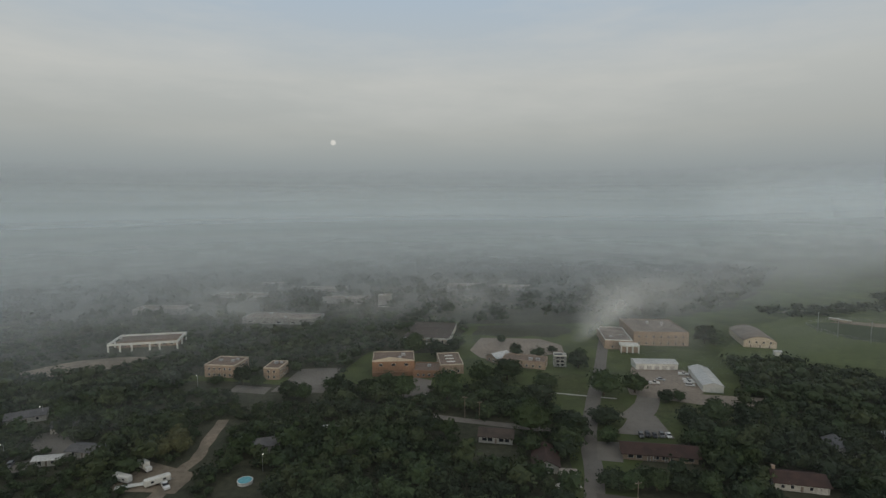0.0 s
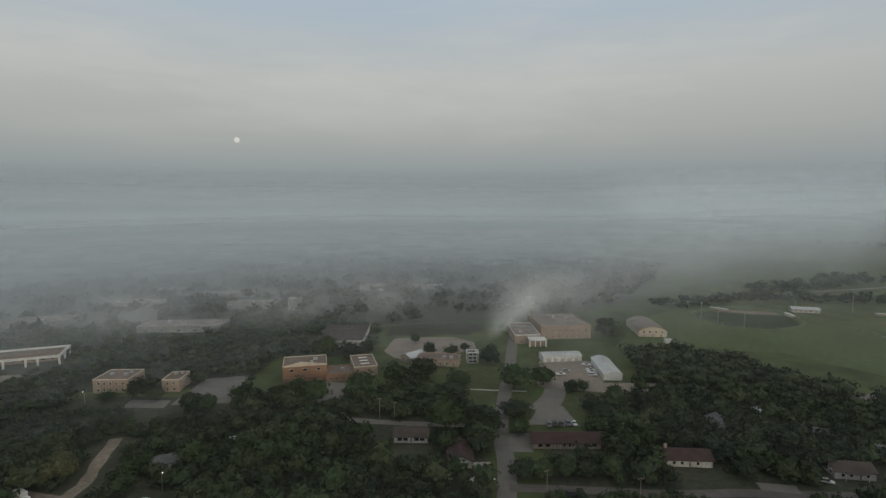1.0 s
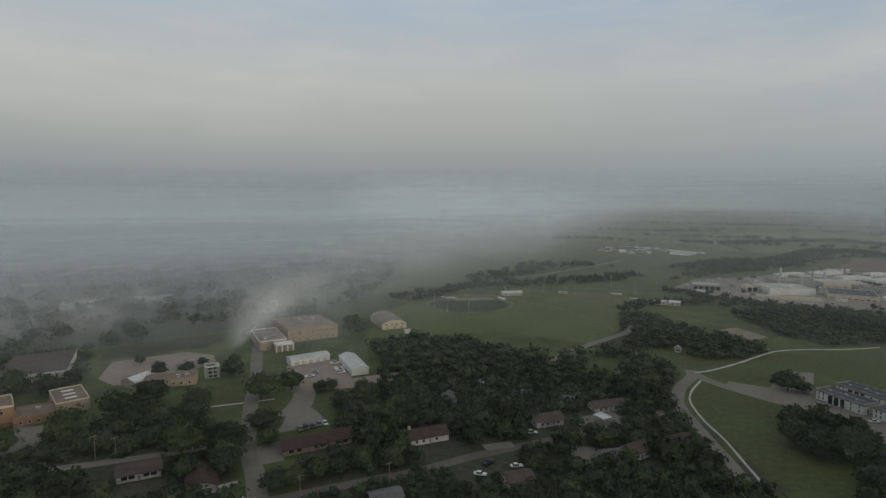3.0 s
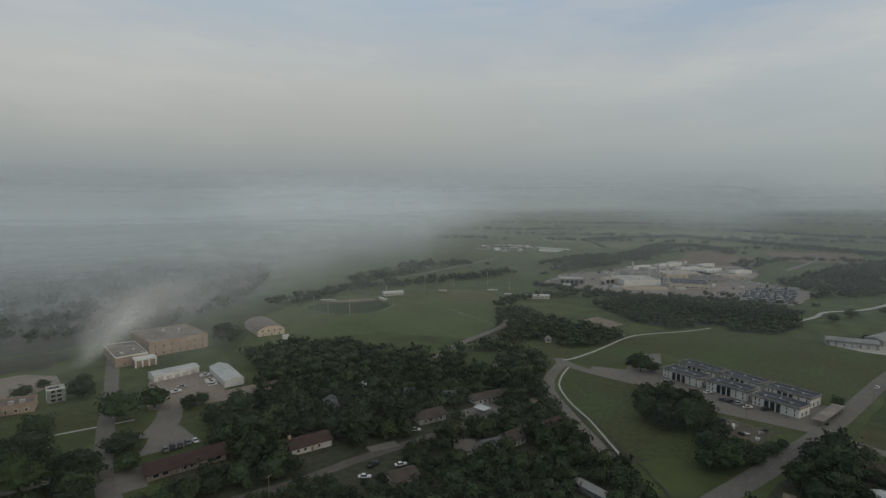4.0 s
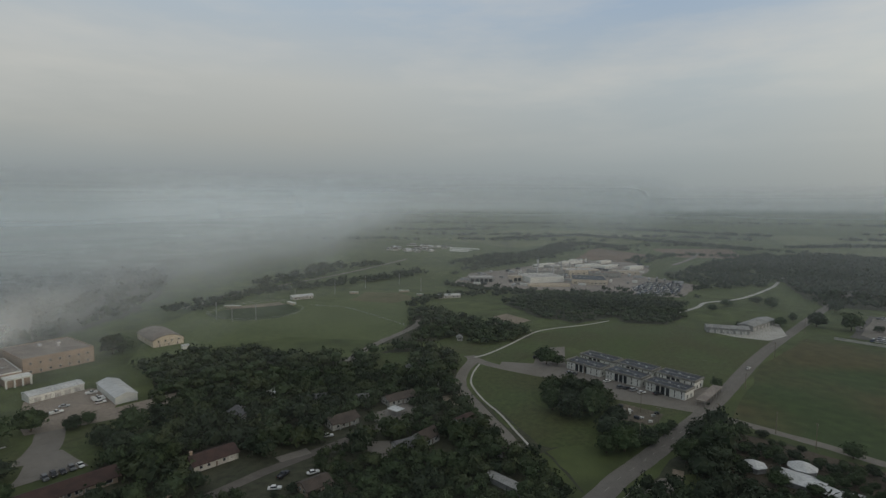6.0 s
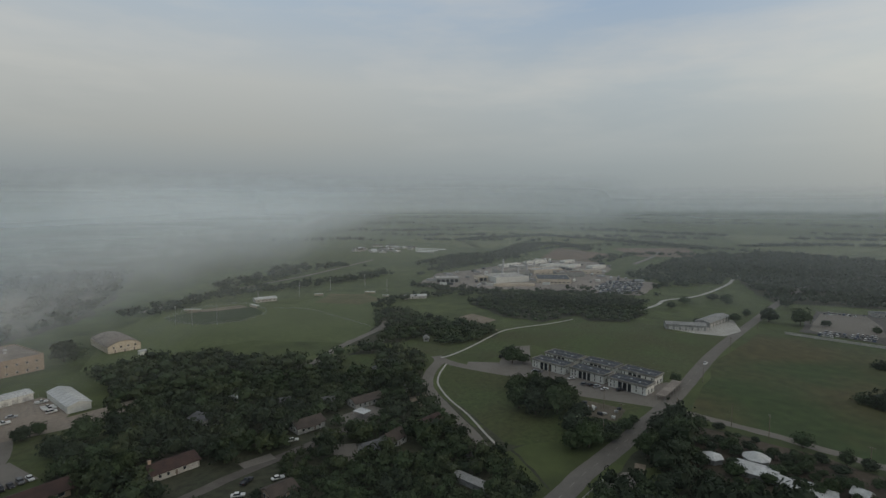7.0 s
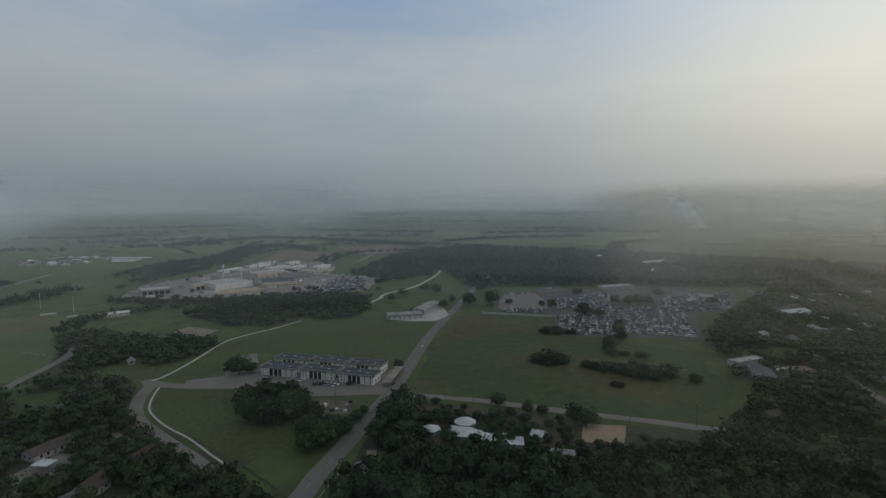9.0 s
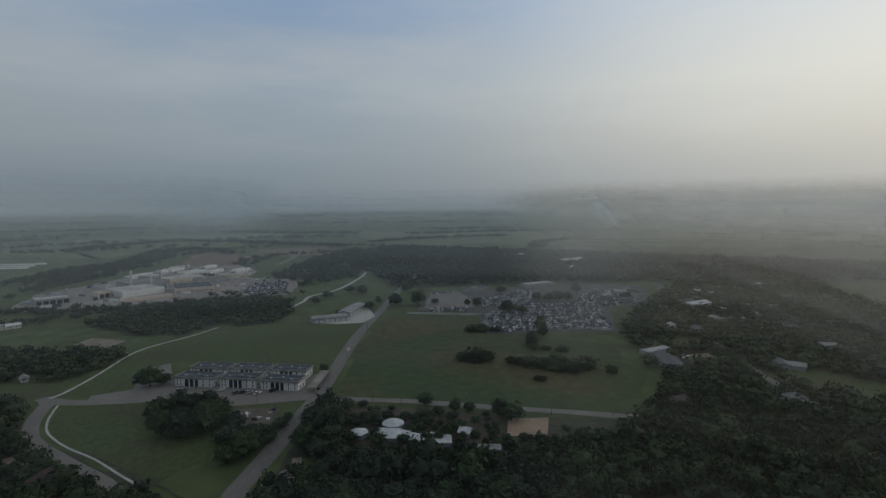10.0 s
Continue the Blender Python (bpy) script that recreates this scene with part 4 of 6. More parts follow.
# white many-sided roofs beside the pasture lane
def tent_roof(x, y, r, h, rise, n, label):
    SPOTS.append((x, y, r + 1))
    b = base_of("pavilion", x, y, 15, label, "pavilion", "white pavilions")
    bm = bmesh.new()
    cyl(bm, 0, 0, h, h + rise, r, r * .45, n)
    cyl(bm, 0, 0, h + rise, h + rise + .35, r * .42, r * .1, n)
    part("roof", bm, METAL_ROOF, b)
    bm = bmesh.new()
    cyl(bm, 0, 0, -.3, h, r * .9, r * .9, n)
    part("wall", bm, TRIM_GREY, b)
    return b


tent_roof(234.5, -16, 5.2, 2.7, 1.3, 8, "white eight-sided pavilion roof beside the lane")
tent_roof(228.5, -.5, 4.6, 2.2, 1.0, 6, "white pavilion roof half hidden by trees")
house(224.5, -15.5, 78, 13.5, 9.5, 2.1, METAL_ROOF, TRIM_GREY, "low building with bright white roof below a pavilion", .8)
house(219.5, -25, 60, 7, 6, 1.9, METAL_ROOF, TRIM_GREY, "low white-roofed link between pavilions", .7, n=1)
house(217, -32.5, 84, 12.5, 10, 2.1, METAL_ROOF, TRIM_GREY, "building with white roof half covered by trees", .9)
house(221, -46.5, 60, 4.5, 4.5, 2.6, METAL_ROOF, SIDING, "small hut with pale blue-white roof", 1.5)
# long low sheds in the scrub
house(204, -52, 78, 10, 4, 2.4, STORE_ROOF, TRIM_GREY, "low grey shed hidden in scrub", .6, n=2)

for x, y, a, l, label in ((473, 23, 104, 30, "low grey warehouse with pitched metal roof and roller doors"), (508, 3, -20, 44, "long grey warehouse wing with pitched metal roof")):
    b = base_of("warehouse", x, y, a, label, "warehouse", "warehouses by the long road")
    SPOTS.append((x, y, 18))
    part("wall", wall_box(l, 12, 4.2), TRIM_GREY, b)
    part("roof", gable_roof(l, 12, 4.2, 1.4, .5), STORE_ROOF, b)
    for s in (-1, 1):
        part("gable", gable_end(l, 12, 4.2, 1.4, s), TRIM_GREY, b)
    along(b, "garage", l, 12, .05, "f" if a < 0 else "b", 6)

# pale roofs that show through the thin edge of the fog
for x, y, a, l, w, h in ((-132, 436, -6, 62, 22, 6), (-250, 470, 5, 44, 20, 6), (-205, 540, -4, 50, 18, 6), (-96, 520, -8, 46, 18, 6), (-55, 500, 0, 12, 10, 14), (25, 600, -6, 40, 18, 6), (80, 590, -10, 34, 18, 6), (-130, 580, 4, 50, 18, 6), (-190, 610, 4, 40, 16, 6)):
    block(x, y, a, l, w, h * .75, TRIM_GREY, FLAT_ROOF, "grey flat-roofed town building at the fog's edge", "building", 1, 5, 2, units=2, kind="strip", group="buildings at the fog's edge")

# ---- works yard ----
def works(x, y, a, l, w, h, roof=PALE_ROOF, walls=TRIM_GREY, n=6, units=3, label="large pale flat-roofed works building in the concrete yard"):
    return block(x, y, a, l, w, h, walls, roof, label, "works building", 1, n, 3, units=units, kind="strip", group="works buildings", coping=.9, sides="flr")


bays = works(621.6, 318, -56, 31, 26, 5.2, PALE_ROOF, TRIM_GREY, 0)
for i in range(5):
    bm = bmesh.new()
    box(bm, -14 + i * 5.8, -9.6 + i * 5.8, -13.3, -13.0, .2, 4.2)
    part("loading_bay", bm, GLASS_DARK, bays, "dark loading bay")
works(667, 252, -44, 47, 40, 6.5, PALE_ROOF, WHITE_PAINT, 0, 7, "great white block hall with pale flat roof and vents")
gate = works(647.5, 280, -36, 15, 12, 6, PALE_ROOF, CREAM, 0, 1)
for i in range(2):
    bm = bmesh.new()
    box(bm, -5.5 + i * 6, -.8 + i * 6, -6.3, -6.0, .2, 4.6)
    part("loading_bay", bm, GLASS_DARK, gate, "dark loading bay")
works(692, 196, -69, 43, 50, 5, DARK_ROOF, CREAM, 8, 5, "wide works hall with black flat roof and pale wall")
works(625, 226, -56, 52, 8, 2.4, PALE_ROOF, CREAM, 0, 0, "long low pale loading platform")
works(728, 268, -44, 44, 34, 7, FLAT_ROOF, TRIM_GREY, 4, 7)
works(770, 232, -44, 48, 30, 6, PALE_ROOF, CREAM, 5, 6)
works(752, 190, -60, 40, 22, 6, BROWN_FLAT, TRIM_GREY, 5, 4)
works(800, 272, -30, 46, 20, 6, PALE_ROOF, TRIM_GREY, 5, 4)
works(845, 240, -30, 40, 16, 5, METAL_ROOF, WHITE_PAINT, 5, 2)
works(822, 305, -19, 46, 9, 4, METAL_ROOF, WHITE_PAINT, 0, 0, "long white metal store behind the works")
works(886, 282, -19, 56, 9, 4, METAL_ROOF, WHITE_PAINT, 0, 0, "long white metal store behind the works")
works(858, 212, -14, 42, 12, 4, METAL_ROOF, WHITE_PAINT, 4, 0)
works(862, 174, -21, 37, 12, 4.5, METAL_ROOF, WHITE_PAINT, 4, 0)
works(800, 172, -70, 36, 14, 4.5, PALE_ROOF, CREAM, 4, 2)
works(925, 236, -19, 30, 10, 4, METAL_ROOF, WHITE_PAINT, 3, 0)
for cx, cy, ch in ((742, 285, 19), (734, 246, 16), (756, 254, 17), (782, 250, 14), (715, 252, 14), (700, 270, 12)):
    bm = bmesh.new()
    cyl(bm, 0, 0, 0, ch, 1.6, 1.3, 12)
    cyl(bm, 0, 0, ch, ch + 1.2, 1.0, .7, 12)
    for k in range(3):
        cyl(bm, 0, 0, ch * (.3 + .25 * k), ch * (.3 + .25 * k) + .25, 1.75, 1.75, 12)
    s = new("process_tower", mesh_of(bm, "process_tower", STEEL))
    s.location = (cx, cy, 0)
    tagged(s, "tall grey steel process tower in the works", "tower", "process towers")
for i, (gx, gy, gl) in enumerate(((1056, 582, 74), (1021, 572, 54), (989, 559, 42))):
    b = base_of("greenhouse", gx, gy, 92, "long low white tunnel house", "greenhouse", "white tunnel houses")
    bm = bmesh.new()
    n = 8
    rows = [[bm.verts.new((s * gl / 2, 2.6 * math.cos(math.pi * k / n), 2.0 * math.sin(math.pi * k / n))) for k in range(n + 1)] for s in (-1, 1)]
    for k in range(n):
        bm.faces.new((rows[0][k], rows[1][k], rows[1][k + 1], rows[0][k + 1]))
    for r in rows:
        bm.faces.new(r)
    part("skin", bm, WHITE_PAINT, b)
# stored containers and trailers in the yard
rnd = random.Random(8)
made = 0
WORKS_CARS = [(663, 135), (735, 128), (733, 87), (635, 80), (614, 117)]
while made < 70:
    cx, cy = rnd.uniform(590, 960), rnd.uniform(90, 350)
    if not inside((cx, cy), YARD_EDGE) or inside((cx, cy), WORKS_CARS) or any(math.hypot(cx - q[0], cy - q[1]) < q[2] * .9 for q in SPOTS):
        continue
    l_ = rnd.choice((6, 9, 12, 14))
    k = rnd.randrange(4)
    bm = bmesh.new()
    box(bm, -l_ / 2, l_ / 2, -1.25, 1.25, 0.1, 2.8)
    for q in range(int(l_ / 1.5)):
        box(bm, -l_ / 2 + .3 + q * 1.5, -l_ / 2 + .6 + q * 1.5, -1.32, 1.32, .1, 2.74)
    ob = new("container", mesh_of(bm, "container", (WHITE_PAINT, STEEL, DARK_ROOF, TRIM_GREY)[k]))
    ob.matrix_basis = pose(cx, cy, .1, 0, 0, rnd.choice((-84, 6)) + rnd.uniform(-4, 4))
    tagged(ob, ("white box trailer stored in the works yard", "grey steel container stored in the works yard", "dark container stored in the works yard", "pale grey container stored in the works yard")[k], "container", "containers in the works yard")
    made += 1
rnd = random.Random(4)
for i in range(34):
    house(960 + rnd.uniform(-40, 120), 700 - i * 1.5 + rnd.uniform(-60, 60), rnd.uniform(0, 180), rnd.uniform(11, 16), 9, 3, (GREY_ROOF, BROWN_ROOF, METAL_ROOF)[i % 3], SIDING, "far white house of the hamlet beyond the fields", 2.0, group="hamlet houses", n=2)
for i in range(46):
    t = rnd.random()
    hx, hy = 330 + rnd.uniform(0, 260), -250 - rnd.uniform(0, 240)
    house(hx, hy, rnd.choice((-20, 70)) + rnd.uniform(-8, 8), rnd.uniform(10, 16), 9, 3, (GREY_ROOF, BROWN_ROOF, GREY_ROOF, STORE_ROOF)[i % 4], TRIM_GREY, "small house half hidden among town trees", 1.8, group="town houses", n=2)
for x, y, a, l, roof in ((536, -387, 20, 26, PALE_ROOF), (484, -413, 60, 14, METAL_ROOF), (360, -317, -20, 15, METAL_ROOF), (362, -342, -30, 17, GREY_ROOF), (315, -324, 70, 13, METAL_ROOF), (283, -258, -30, 15, GREY_ROOF), (279, -264, 50, 11, METAL_ROOF),
                         (452, -374, -20, 15, METAL_ROOF), (452, -324, 70, 14, GREY_ROOF), (445, -339, 20, 12, METAL_ROOF), (403, -307, 60, 12, METAL_ROOF), (402, -318, -20, 11, GREY_ROOF), (560, -442, -20, 16, PALE_ROOF), (500, -352, 70, 18, METAL_ROOF)):
    house(x, y, a, l, 8, 2.8, STORE_ROOF if roof is METAL_ROOF else roof, TRIM_GREY, "grey-roofed house standing in a gap between town trees", 1.4, group="town houses", n=3)
for i in range(26):
    hx, hy = rnd.uniform(680, 1050), rnd.uniform(-420, -60)
    house(hx, hy, rnd.uniform(0, 180), rnd.uniform(10, 18), 9, 3, (GREY_ROOF, BROWN_ROOF, METAL_ROOF)[i % 3], SIDING, "small far house among the woods", 1.8, group="far houses", n=2)
block(632, -225, -70, 42, 14, 3.8, TRIM_GREY, PALE_ROOF, "long pale shop building behind the car yard", "shop", 1, 8, 2, units=3)
block(612, -140, -75, 30, 12, 3.6, TRIM_GREY, DARK_ROOF, "low shop with dark roof behind the yard", "shop", 1, 6, 2, units=2)
metal_shed(875, -375, -60, 46, 24, 6, 3, "large pale hall with pitched white roof among woods", 0)
metal_shed(470, -330, -70, 30, 14, 4, 2, "pale hall with white metal roof among trees", 2)


# ---- trees ----
def ico(sub):
    bm = bmesh.new()
    bmesh.ops.create_icosphere(bm, subdivisions=sub, radius=1)
    v = np.array([x.co[:] for x in bm.verts])
    f = np.array([[w.index for w in x.verts] for x in bm.faces])
    bm.free()
    return v, f


ICO1 = ico(1)
ICO2 = ico(2)
ICO3 = ico(3)


def crown_arrays(rng, leaves, size, tall, core, rough=1.0, clumps=24):
    """Triangles of one crown about 1 m in radius, its foot at z 0: leaf clumps at the limbs' ends, dark gaps between them, round a shaded inner mass."""
    off = Vector(rng.uniform(0, 90, 3))
    squeeze = rng.uniform(.85, 1.15, 2)
    flat = np.array([squeeze[0], squeeze[1], .66 * tall])
    shift = np.array([0, 0, .58 * tall])

    def reach(d):
        q = Vector(d)
        return .72 + rough * (.34 * noise.noise(q * 1.5 + off) + .26 * noise.noise(q * 3.1 + off * 2) + .14 * noise.noise(q * 6 + off * 3))

    v = np.array([d * reach(d) for d in core[0]]) * flat * (.93 if rough < 1.2 else .84)
    v *= rng.uniform(.90, 1.06, (len(v), 1))
    v[:, 2] = np.where(v[:, 2] < 0, v[:, 2] * .75, v[:, 2])
    v = v + shift
    # clumps spread evenly over the crown, fewer below
    k = np.arange(clumps) + .5
    zc = 1 - 1.55 * k / clumps
    ang = k * 2.39996 + rng.uniform(0, 6.28)
    c = np.stack([np.sqrt(1 - zc ** 2) * np.cos(ang), np.sqrt(1 - zc ** 2) * np.sin(ang), zc], 1) + rng.normal(size=(clumps, 3)) * .16
    c /= np.linalg.norm(c, axis=1, keepdims=True)
    mid = np.array([q * reach(q) for q in c]) * rng.uniform(.74, 1.04, (clumps, 1))
    wide = rng.uniform(.24, .40, (clumps, 1)) * (24 / clumps) ** .4
    who = rng.integers(clumps, size=leaves)
    d = rng.normal(size=(leaves, 3)) + c[who] * .8 + (0, 0, .35)
    d /= np.linalg.norm(d, axis=1, keepdims=True)
    at = (mid[who] + d * wide[who] * rng.uniform(.7, 1.1, (leaves, 1)) * (1, 1, .8)) * flat + shift
    at[:, 2] = np.maximum(at[:, 2], .06)
    t = np.cross(d + rng.normal(size=d.shape) * .5, rng.normal(size=d.shape))
    t /= np.linalg.norm(t, axis=1, keepdims=True)
    n2 = np.cross(d, t) + rng.normal(size=d.shape) * .5
    n2 /= np.linalg.norm(n2, axis=1, keepdims=True)
    s = rng.uniform(.5, 1.3, (leaves, 1)) * size
    quad = np.stack([at - t * s, at + n2 * s * .7, at + t * s, at - n2 * s * .7], 1).reshape(-1, 3)
    q = np.arange(leaves)[:, None] * 4 + len(v)
    return np.concatenate([v, quad]), np.concatenate([core[1], q + (0, 1, 2), q + (0, 2, 3)])


def mesh_from(name, v, f, material):
    me = bpy.data.meshes.new(name)
    me.vertices.add(len(v))
    me.vertices.foreach_set("co", v.astype(np.float32).ravel())
    me.loops.add(f.size)
    me.loops.foreach_set("vertex_index", f.astype(np.int32).ravel())
    me.polygons.add(len(f))
    me.polygons.foreach_set("loop_start", np.arange(0, f.size, 3, dtype=np.int32))
    me.update(calc_edges=True)
    me.validate()
    me.materials.append(material)
    me.polygons.foreach_set("use_smooth", [False] * len(me.polygons))
    return me


def trunk_mesh(name, rng):
    """A tapered, slightly bent trunk with limbs, for a crown 1 m in radius over a foot at z 0."""
    bm = bmesh.new()
    lean = rng.uniform(-.04, .04, 2)
    rod(bm, (0, 0, -.12), (lean[0], lean[1], .28), .060, .042, 7)
    rod(bm, (lean[0], lean[1], .28), (lean[0] * 2.5, lean[1] * 2.5, .85), .042, .018, 6)
    for i in range(5):
        a = i * 1.26 + rng.uniform(-.4, .4)
        z = rng.uniform(.2, .5)
        rod(bm, (lean[0], lean[1], z), (math.cos(a) * .5, math.sin(a) * .5, z + rng.uniform(.25, .5)), .026, .008, 5)
    return mesh_of(bm, name, BARK)


LINE_PTS = np.array([(p.x, p.y, w) for line, w in LINES for p in line])
SPOT_PTS = np.array(SPOTS)


def free(x, y, r):
    if (np.hypot(LINE_PTS[:, 0] - x, LINE_PTS[:, 1] - y) < LINE_PTS[:, 2] + r * .55).any():
        return False
    if (np.hypot(SPOT_PTS[:, 0] - x, SPOT_PTS[:, 1] - y) < SPOT_PTS[:, 2] + r * .3).any():
        return False
    return not any(inside((x, y), p) for p in OPEN)


RNG = np.random.default_rng(7)
KINDS = []
for k in range(8):
    tall = (1.0, 1.1, .9, 1.25, 1.0, .95, 1.15, 1.05)[k]
    v, f = crown_arrays(RNG, 1050, .060, tall, ICO3, clumps=34)
    KINDS.append((mesh_from("crown", v, f, LEAF[(0, 1, 0, 2, 3, 1, 0, 3)[k]]), trunk_mesh("trunk", RNG)))
BIG = [mesh_from("crown", *crown_arrays(RNG, 1150, .054, t, ICO3, clumps=44), LEAF[j]) for t, j in ((1.0, 0), (.9, 3), (1.1, 1), (.95, 0), (1.05, 3))]
YELLOW = mesh_from("crown", *crown_arrays(RNG, 1300, .058, 1.0, ICO2, clumps=34), LEAF[4])
FAR_KINDS = [crown_arrays(RNG, 125, .145, t, ICO2, 1.5, 20) for t in (1.0, 1.25, .85, 1.05, 1.4, .95, 1.15, .8)]
NEAR_KINDS = [crown_arrays(RNG, 300, .085, t, ICO3, 1.3, 30) for t in (1.0, 1.25, .85, 1.05, 1.4, .95)]
MID_KINDS = [crown_arrays(RNG, 46, .19, t, ICO1, clumps=12) for t in (1.0, 1.15, .9, 1.05)]
DIST_KINDS = [crown_arrays(RNG, 20, .3, t, ICO1, clumps=8) for t in (1.0, .9, 1.1)]

planted = []          # x, y, crown radius


def scatter(poly, gap, r0, r1, seed, tries=9):
    """Trees over a stretch of ground, kept apart and off the roads, roofs and open ground."""
    rng = np.random.default_rng(seed)
    xs, ys = [p[0] for p in poly], [p[1] for p in poly]
    area_ = (max(xs) - min(xs)) * (max(ys) - min(ys))
    for _ in range(int(area_ / gap ** 2 * tries / 2)):
        x, y = rng.uniform(min(xs), max(xs)), rng.uniform(min(ys), max(ys))
        if not inside((x, y), poly):
            continue
        r = rng.uniform(r0, r1)
        if any(inside((x, y), p) for p in LOW):
            r = rng.uniform(1.8, 2.8)
        cell = (int(x // 12), int(y // 12))
        near = [q for i in (-1, 0, 1) for j in (-1, 0, 1) for q in GRID.get((cell[0] + i, cell[1] + j), ())]
        if any((q[0] - x) ** 2 + (q[1] - y) ** 2 < ((q[2] + r) * .5 * gap / 6.5) ** 2 for q in near) or not free(x, y, r):
            continue
        GRID.setdefault(cell, []).append((x, y, r))
        planted.append((x, y, r))


GRID = {}
# trees that stand out by themselves
SINGLES = []
SINGLES += [(-19, 342, 9.5), (-2, 337, 7.8), (2, 262, 9.5), (21, 285, 9.5), (36, 291, 9.5), (55, 276, 8.0), (81, 312, 7.5), (87, 331, 5.5), (41, 367, 4.3), (47, 337, 5.5), (61, 335, 5.5), (72, 345, 3.7), (83, 267, 9.5), (100, 271, 9.5), (111, 258, 5.0), (118, 259, 4.0), (73, 232, 8.2), (69, 214, 5.5), (50, 206, 9.5), (56, 220, 9.4), (38, 222, 9.5), (-78, 263, 6.5), (-70, 261, 5.5), (-100, 280, 6.0), (-109, 283, 6.5), (-124, 283, 4.5), (59, 178, 5.7), (66, 177, 5.7), (74, 176, 5.8), (82, 175, 5.6)]
SINGLES += [(91, 174, 5.4), (111, 219, 7.4), (122, 231, 8.7), (-30, 279, 7.3), (183, 366, 9.4), (188, 363, 7.5), (110, 231, 6.1), (116, 209, 7.2), (115, 192, 6.0), (47, 254, 9.3), (33, 256, 8.6), (25, 261, 8.1), (-20, 263, 6.9)]
SINGLES += [(671, -290, 9.5), (621, -60, 8.4), (533, -63, 9.5), (535, -40, 8.5), (522, -14, 5.9), (549, -24, 5.0), (537, -81, 4.9), (596, 30, 6.7), (631, 5, 7.1), (608, -8, 6.9), (563, 40, 6.4), (497, 15, 3.9), (328, 29, 3.1), (326, 122, 5.6), (315, 114, 7.0), (318, 108, 6.2), (387, -227, 7.2), (306, -232, 6.2), (357, -221, 3.8), (356, -230, 3.9), (245, 85, 8.7), (241, 75, 9.1), (247, 66, 9.2), (231, 54, 7.4), (218, 45, 7.6), (213, 51, 6.4), (276, 73, 6.7), (236, 43, 4.6), (249, 56, 6.7), (230, 37, 3.9)]
SINGLES += [(263, 94, 6.6), (269, 82, 7.3), (263, 16, 6.3), (245, 19, 7.7), (242, 12, 8.2), (221, 22, 8.1), (219, 12, 8.6), (259, 5, 4.3), (264, -3, 3.1), (259, -34, 4.4), (249, -47, 4.2), (238, -67, 5.8), (233, -71, 5.9), (248, -54, 3.6), (227, -23, 3.9), (217, -29, 4.3), (238, -9, 3.4), (217, -34, 3.8), (232, 0, 3.4)]
SINGLES += [(219, -8, 4.2), (220, -38, 4.6), (222, 3, 4.0), (219, -19, 3.6), (222, -28, 3.4), (224, -45, 4.0), (228, 6, 4.5), (246, -14, 3.5), (244, -30, 3.2), (240, -44, 3.8)]
SINGLES += [(590, -166, 6.5), (474, -154, 6.5), (476, -139, 7.5), (486, -147, 6), (527, -200, 6.5), (528, -211, 8), (526, -221, 7), (534, -190, 6), (576, -252, 6.5), (524, -285, 8), (515, -120, 5.5), (522, -112, 4.5), (423, -154, 5), (409, -148, 6), (386, -142, 5.5), (379, -131, 5), (346, -122, 4.5), (226, 49, 4.2), (225, 43, 4.8), (232, 38, 4.5), (242, 34, 4.0), (252, 32, 3.5), (235, 47, 4.2), (323, 19, 3.5)]
scrub = random.Random(52)
for _ in range(420):
    x, y, r = scrub.uniform(196, 262), scrub.uniform(-100, 8), scrub.uniform(1.8, 3.6)
    if inside((x, y), [(262, 4), (252, -40), (238, -68), (212, -100), (198, -96), (200, -20), (212, 6)]) and not inside((x, y), [(238, -66), (236, -92), (212, -85), (215, -62)]) \
            and all(math.hypot(x - q[0], y - q[1]) > .72 * (r + q[2]) for q in SINGLES) and (np.hypot(SPOT_PTS[:, 0] - x, SPOT_PTS[:, 1] - y) > SPOT_PTS[:, 2] + r * .2).all() \
            and (np.hypot(LINE_PTS[:, 0] - x, LINE_PTS[:, 1] - y) > LINE_PTS[:, 2] + r * .8).all() and len(SINGLES) < 212:
        SINGLES.append((x, y, r))
for x, y, r in SINGLES:
    planted.append((x, y, r))
    GRID.setdefault((int(x // 12), int(y // 12)), []).append((x, y, r))
for i, (w, gap, r0, r1) in enumerate(zip(WOODS, (6.2, 6.4, 6.2, 8.0, 6.5, 6.9, 6.3, 7.2, 6.6, 9), (2.6, 2.6, 2.6, 2.6, 3.6, 3.4, 2.6, 2.6, 2.6, 2.6), (6.6, 6.4, 5, 4.8, 7.2, 6.8, 5.4, 5.4, 5.0, 5.4))):
    scatter(w, gap, r0, r1, 20 + i)

# a wood's edge that runs over the pasture's far corner
edge_rng = np.random.default_rng(77)
EDGE = [(226, -128), (251, -158), (296, -191), (277, -200), (250, -211), (228, -221), (208, -208), (207, -161)]
for _ in range(900):
    x, y = edge_rng.uniform(min(p[0] for p in EDGE), max(p[0] for p in EDGE)), edge_rng.uniform(min(p[1] for p in EDGE), max(p[1] for p in EDGE))
    r = edge_rng.uniform(2.4, 4.6)
    if inside((x, y), EDGE) and all((q[0] - x) ** 2 + (q[1] - y) ** 2 > (.55 * (q[2] + r)) ** 2 for q in planted) and (np.hypot(SPOT_PTS[:, 0] - x, SPOT_PTS[:, 1] - y) > SPOT_PTS[:, 2] + r * .4).all() \
            and (np.hypot(LINE_PTS[:, 0] - x, LINE_PTS[:, 1] - y) > LINE_PTS[:, 2] + r * .6).all():
        planted.append((x, y, r))


